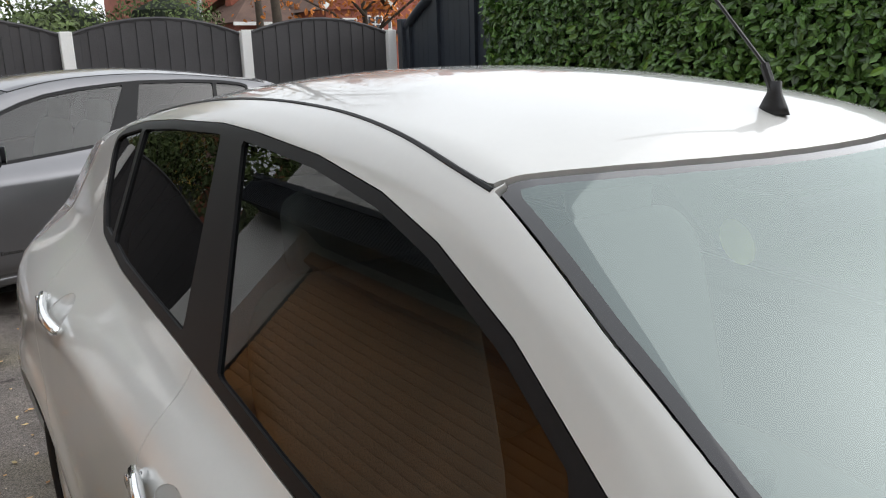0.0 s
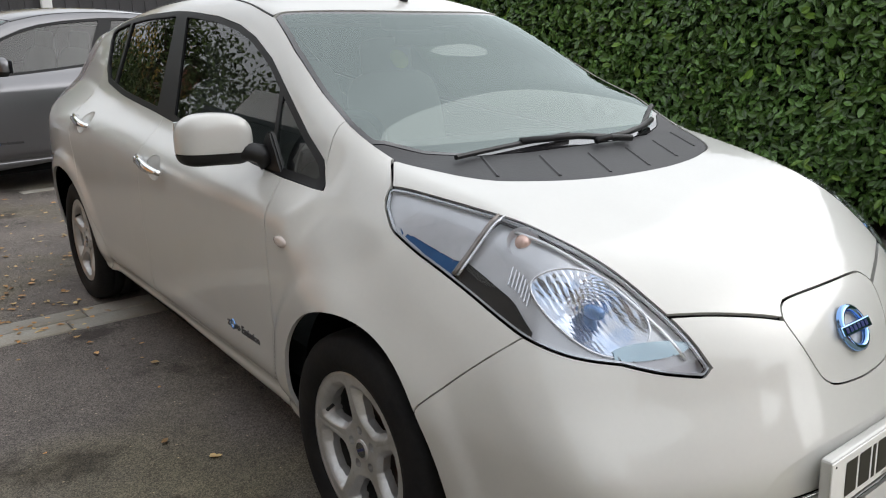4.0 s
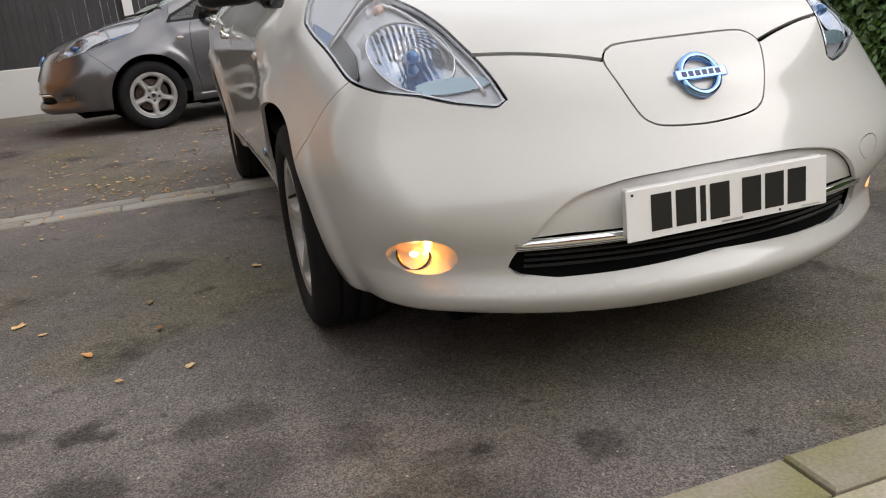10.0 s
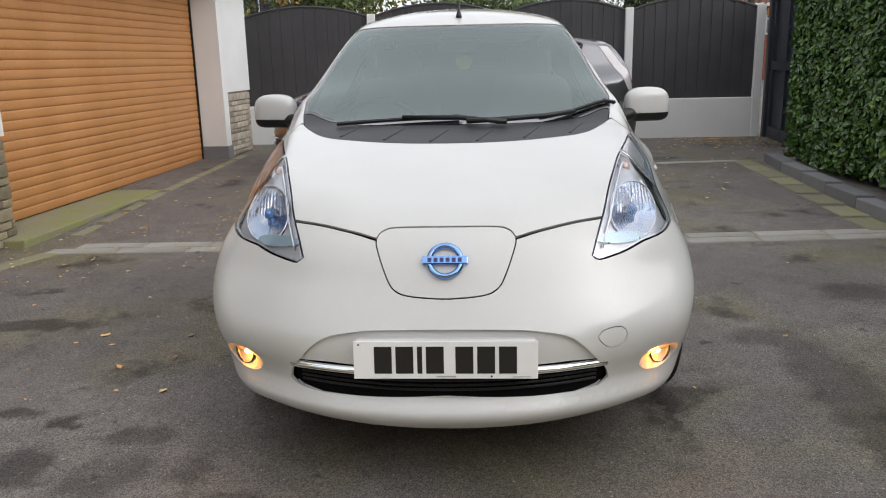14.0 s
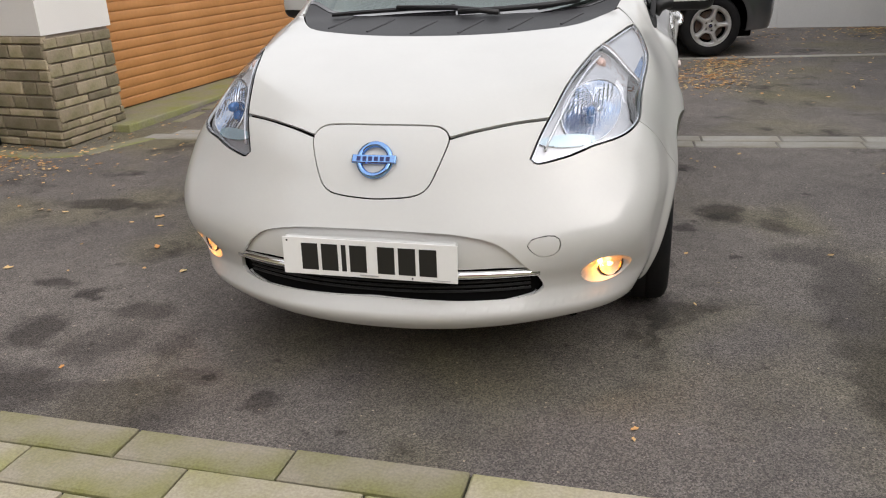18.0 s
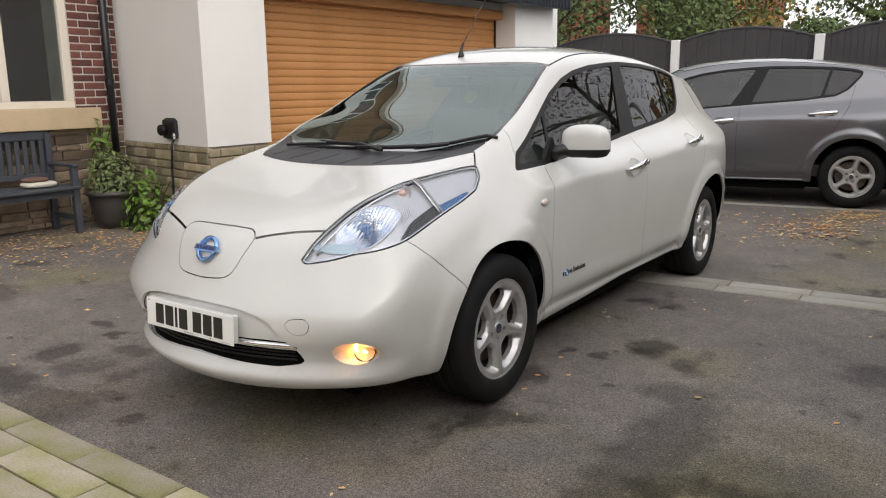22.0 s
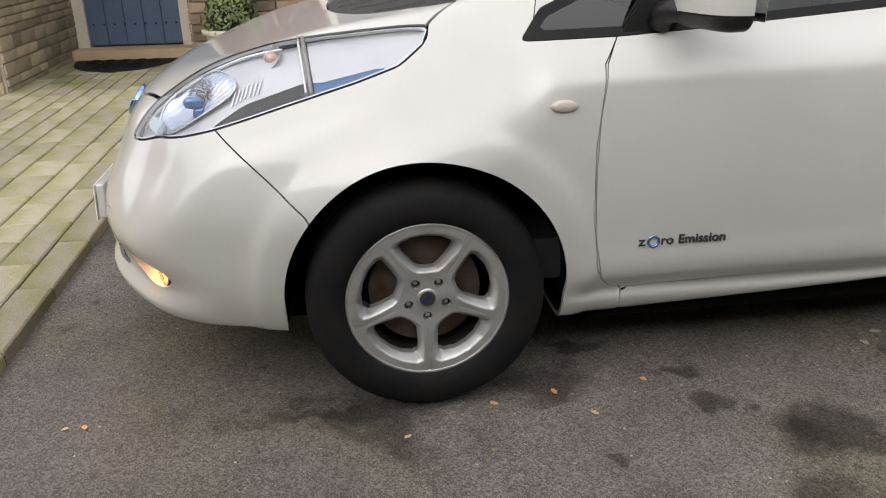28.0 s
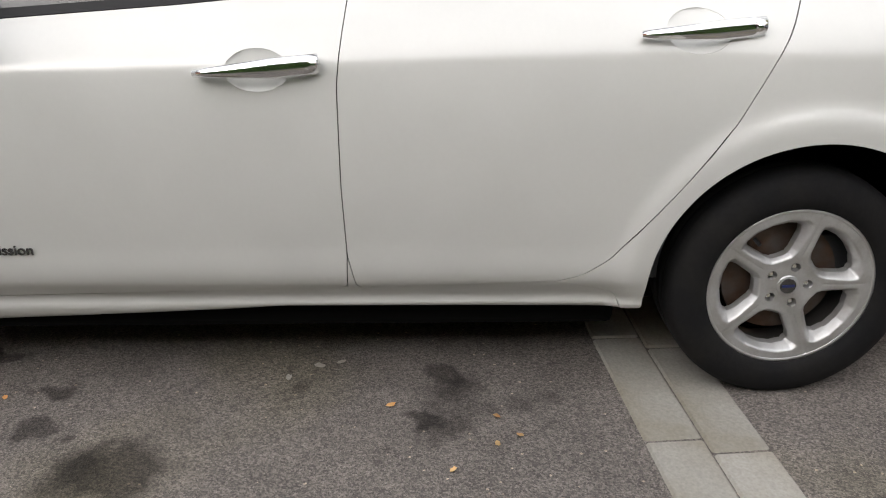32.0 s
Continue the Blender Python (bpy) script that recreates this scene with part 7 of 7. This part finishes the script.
# ---- masonry ----
def courses(face, a0, a1, z0, z1, plane, hts, lens, depth, seed, gap=0.010):
    """Blocks for one wall face: 'x' faces +x at x = plane, 'y' faces -y at y = plane."""
    r = random.Random(seed)
    out = []
    z, row = z0, 0
    while z < z1 - 0.02:
        h = r.choice(hts)
        h = min(h, z1 - z)
        a = a0 - (r.random() if len(hts) > 1 else 0.5 * (row % 2)) * lens[0]
        while a < a1:
            L = r.choice(lens)
            p, q = max(a, a0), min(a + L, a1)
            if q - p > 0.03:
                pr = r.uniform(0.0, 0.006) if len(hts) > 1 else r.uniform(0, 0.002)
                c, s = (p + q) / 2, (round(q - p - gap, 2), depth, round(h - gap, 3))
                if s[0] > 0.02 and s[2] > 0.015:
                    if face == "x":
                        out.append(((plane - depth / 2 + pr, c, z + h / 2), s, math.pi / 2))
                    else:
                        out.append(((c, plane + depth / 2 - pr, z + h / 2), s, 0.0))
            a += L
        z += h
        row += 1
    return out


ST = ((0.06, 0.08, 0.10), (0.14, 0.2, 0.26, 0.34))
pieces("stone", courses("x", 1.85, 2.58, 0.0, 0.80, -3.398, *ST, 0.05, 1) + [((c[0], c[1] + 0.26 * (-3.40 - c[0]) / 1.7, c[2]), s, math.atan2(-0.26, 1.7)) for c, s, r in courses("y", -5.1, -3.40, 0.0, 0.80, 1.84, *ST, 0.05, 2)], STONEB, near_base)
pieces("stone", courses("x", 7.27, 8.07, 0.1, 0.92, -3.385, *ST, 0.05, 3), STONEP, far_base)
low = bpy.data.objects["wall_house_low"]
pieces("stone", courses("x", -1.45, 2.1, 0.0, 0.95, -5.10, (0.055, 0.075, 0.10), (0.18, 0.26, 0.34, 0.42), 0.05, 4), STONE, low)
pieces("brick", courses("x", 1.60, 2.12, 0.95, 3.0, -5.10, (0.075,), (0.225,), 0.04, 5, 0.014), BRICK, house_front)
pieces("brick", courses("x", -1.45, -0.42, 0.95, 2.45, -5.10, (0.075,), (0.225,), 0.04, 6, 0.011), BRICK, bpy.data.objects["wall_house_side"])
pieces("stone", courses("x", -3.72, -2.84, 0.0, 2.2, -4.20, (0.09, 0.12, 0.15), (0.2, 0.3, 0.4), 0.05, 7) + courses("y", -6.34, -4.22, 0.0, 2.2, -2.85, (0.07, 0.09, 0.12), (0.2, 0.3, 0.36), 0.05, 8), STONEB, pier)
pieces("stone", courses("y", -6.35, -5.13, 0.0, 2.2, -1.47, (0.09, 0.12, 0.15), (0.2, 0.3, 0.4), 0.04, 9), STONE, bpy.data.objects["wall_porch_side"])


# ---- fallen leaves and litter ----
def litter():
    r = random.Random(90)
    spots = [(1.38, 5.45, 0.14, 0.18, 260), (1.3, 4.8, 0.12, 0.25, 160), (1.6, 5.6, 0.16, 0.1, 90), (1.1, 4.3, 0.3, 0.35, 90), (1.0, 4.7, 0.9, 0.5, 160), (-2.3, 4.3, 1.0, 1.2, 260), (-1.5, 2.9, 0.8, 0.5, 150), (-1.7, 1.2, 0.8, 0.9, 34), (-4.55, 0.6, 0.33, 0.9, 420), (-3.9, 1.2, 0.5, 0.5, 140), (-4.6, -1.0, 0.4, 0.4, 90), (-3.7, 2.3, 0.5, 0.3, 60), (3.6, 7.6, 0.4, 0.4, 200), (2.2, 7.2, 1.2, 0.8, 150), (-2.2, 0.4, 1.0, 1.4, 40), (1.3, 0.8, 0.9, 1.0, 26), (0.3, -1.0, 1.4, 0.4, 8), (3.35, 3.5, 0.1, 2.4, 120), (1.2, 4.75, 0.10, 0.35, 160), (-1.3, 2.6, 0.5, 0.25, 150), (-1.0, 3.7, 0.4, 0.8, 120), (-4.2, -0.5, 0.45, 0.3, 160), (3.3, 8.12, 0.3, 0.08, 260), (2.0, 7.6, 0.9, 0.35, 160), (-4.35, 0.2, 0.25, 0.9, 300), (-4.0, 0.9, 0.45, 0.6, 420), (-3.6, 1.45, 0.4, 0.25, 260), (1.15, 4.7, 0.3, 0.3, 200)]
    v, f = [], []
    for cx, cy, sx, sy, n in spots:
        for _ in range(n):
            x, y = r.gauss(cx, sx), r.gauss(cy, sy)
            if x < -5.05 or (x < -3.7 and y > 1.9) or (abs(x) < 0.8 and -0.9 < y < 3.3):
                continue
            L = r.uniform(0.014, 0.05) * (1.0 if y > 3.5 or x < -3.5 else 0.9)
            a = r.uniform(0, 6.28)
            o = len(v)
            z = level(y) + 0.006
            c, s = math.cos(a), math.sin(a)
            for p, q, h in ((-1, 0, r.uniform(0, 0.3)), (-0.3, 0.55, r.uniform(0, 0.35)), (0.45, 0.45, r.uniform(0, 0.35)), (1, 0, r.uniform(0, 0.3)), (0.35, -0.5, r.uniform(0, 0.35)), (-0.4, -0.5, r.uniform(0, 0.35))):
                v.append((x + (p * c - q * s) * L / 2, y + (p * s + q * c) * L / 2, z + h * L * 0.5))
            f += [(o, o + 1, o + 2, o + 3), (o, o + 3, o + 4, o + 5)]
    tagged(raw("fallen_leaves", v, f, DEADLEAF), "scattered brown and yellow autumn leaves on the ground", "leaves", kind="stuff")


litter()
for i, (x, y, w, a) in enumerate(((0.70, 1.38, 0.05, 0.3), (0.64, 1.46, 0.055, 1.2), (0.62, 1.52, 0.04, 2.0), (0.78, 0.63, 0.035, 0.5), (0.92, 0.44, 0.04, 0.8), (1.11, 1.83, 0.035, 2.4), (0.80, 0.36, 0.045, 0.2), (0.83, 0.18, 0.04, 1.0), (0.94, -0.07, 0.03, 2.0), (0.75, -0.92, 0.04, 0.4), (-1.75, 0.55, 0.09, 0.7), (-1.5, 0.15, 0.075, 2.2), (-1.2, -0.1, 0.06, 1.0), (-1.66, 0.42, 0.05, 0.1), (-2.04, -0.2, 0.07, 0.4), (-1.15, -0.93, 0.04, 1.7), (0.75, -0.97, 0.03, 2.0), (2.03, 0.55, 0.04, 0.6), (-0.92, 0.75, 0.07, 2.6))):
    w *= 0.66
    rag = random.Random(400 + i)
    ring = [(w * 0.5 * math.cos(t) * rag.uniform(0.72, 1.12), w * 0.27 * math.sin(t) * rag.uniform(0.6, 1.2)) for t in [k * 0.4488 for k in range(14)]]
    b = prism(ring, 0.0015)
    for q in b.verts:
        q.co.z += 1.6 * q.co.y ** 2 / w + 0.5 * max(0, q.co.x) ** 2 / w
    bmesh.ops.transform(b, matrix=pose(x, y, level(y) + 0.003, 4, 3, math.degrees(a)), verts=b.verts)
    tagged(part("single_leaf", b, DEADLEAF if i > 2 else PAVERG), "single fallen leaf lying on the asphalt" if i > 2 else "pale scrap lying on the asphalt", "leaf", "loose leaves on the drive")
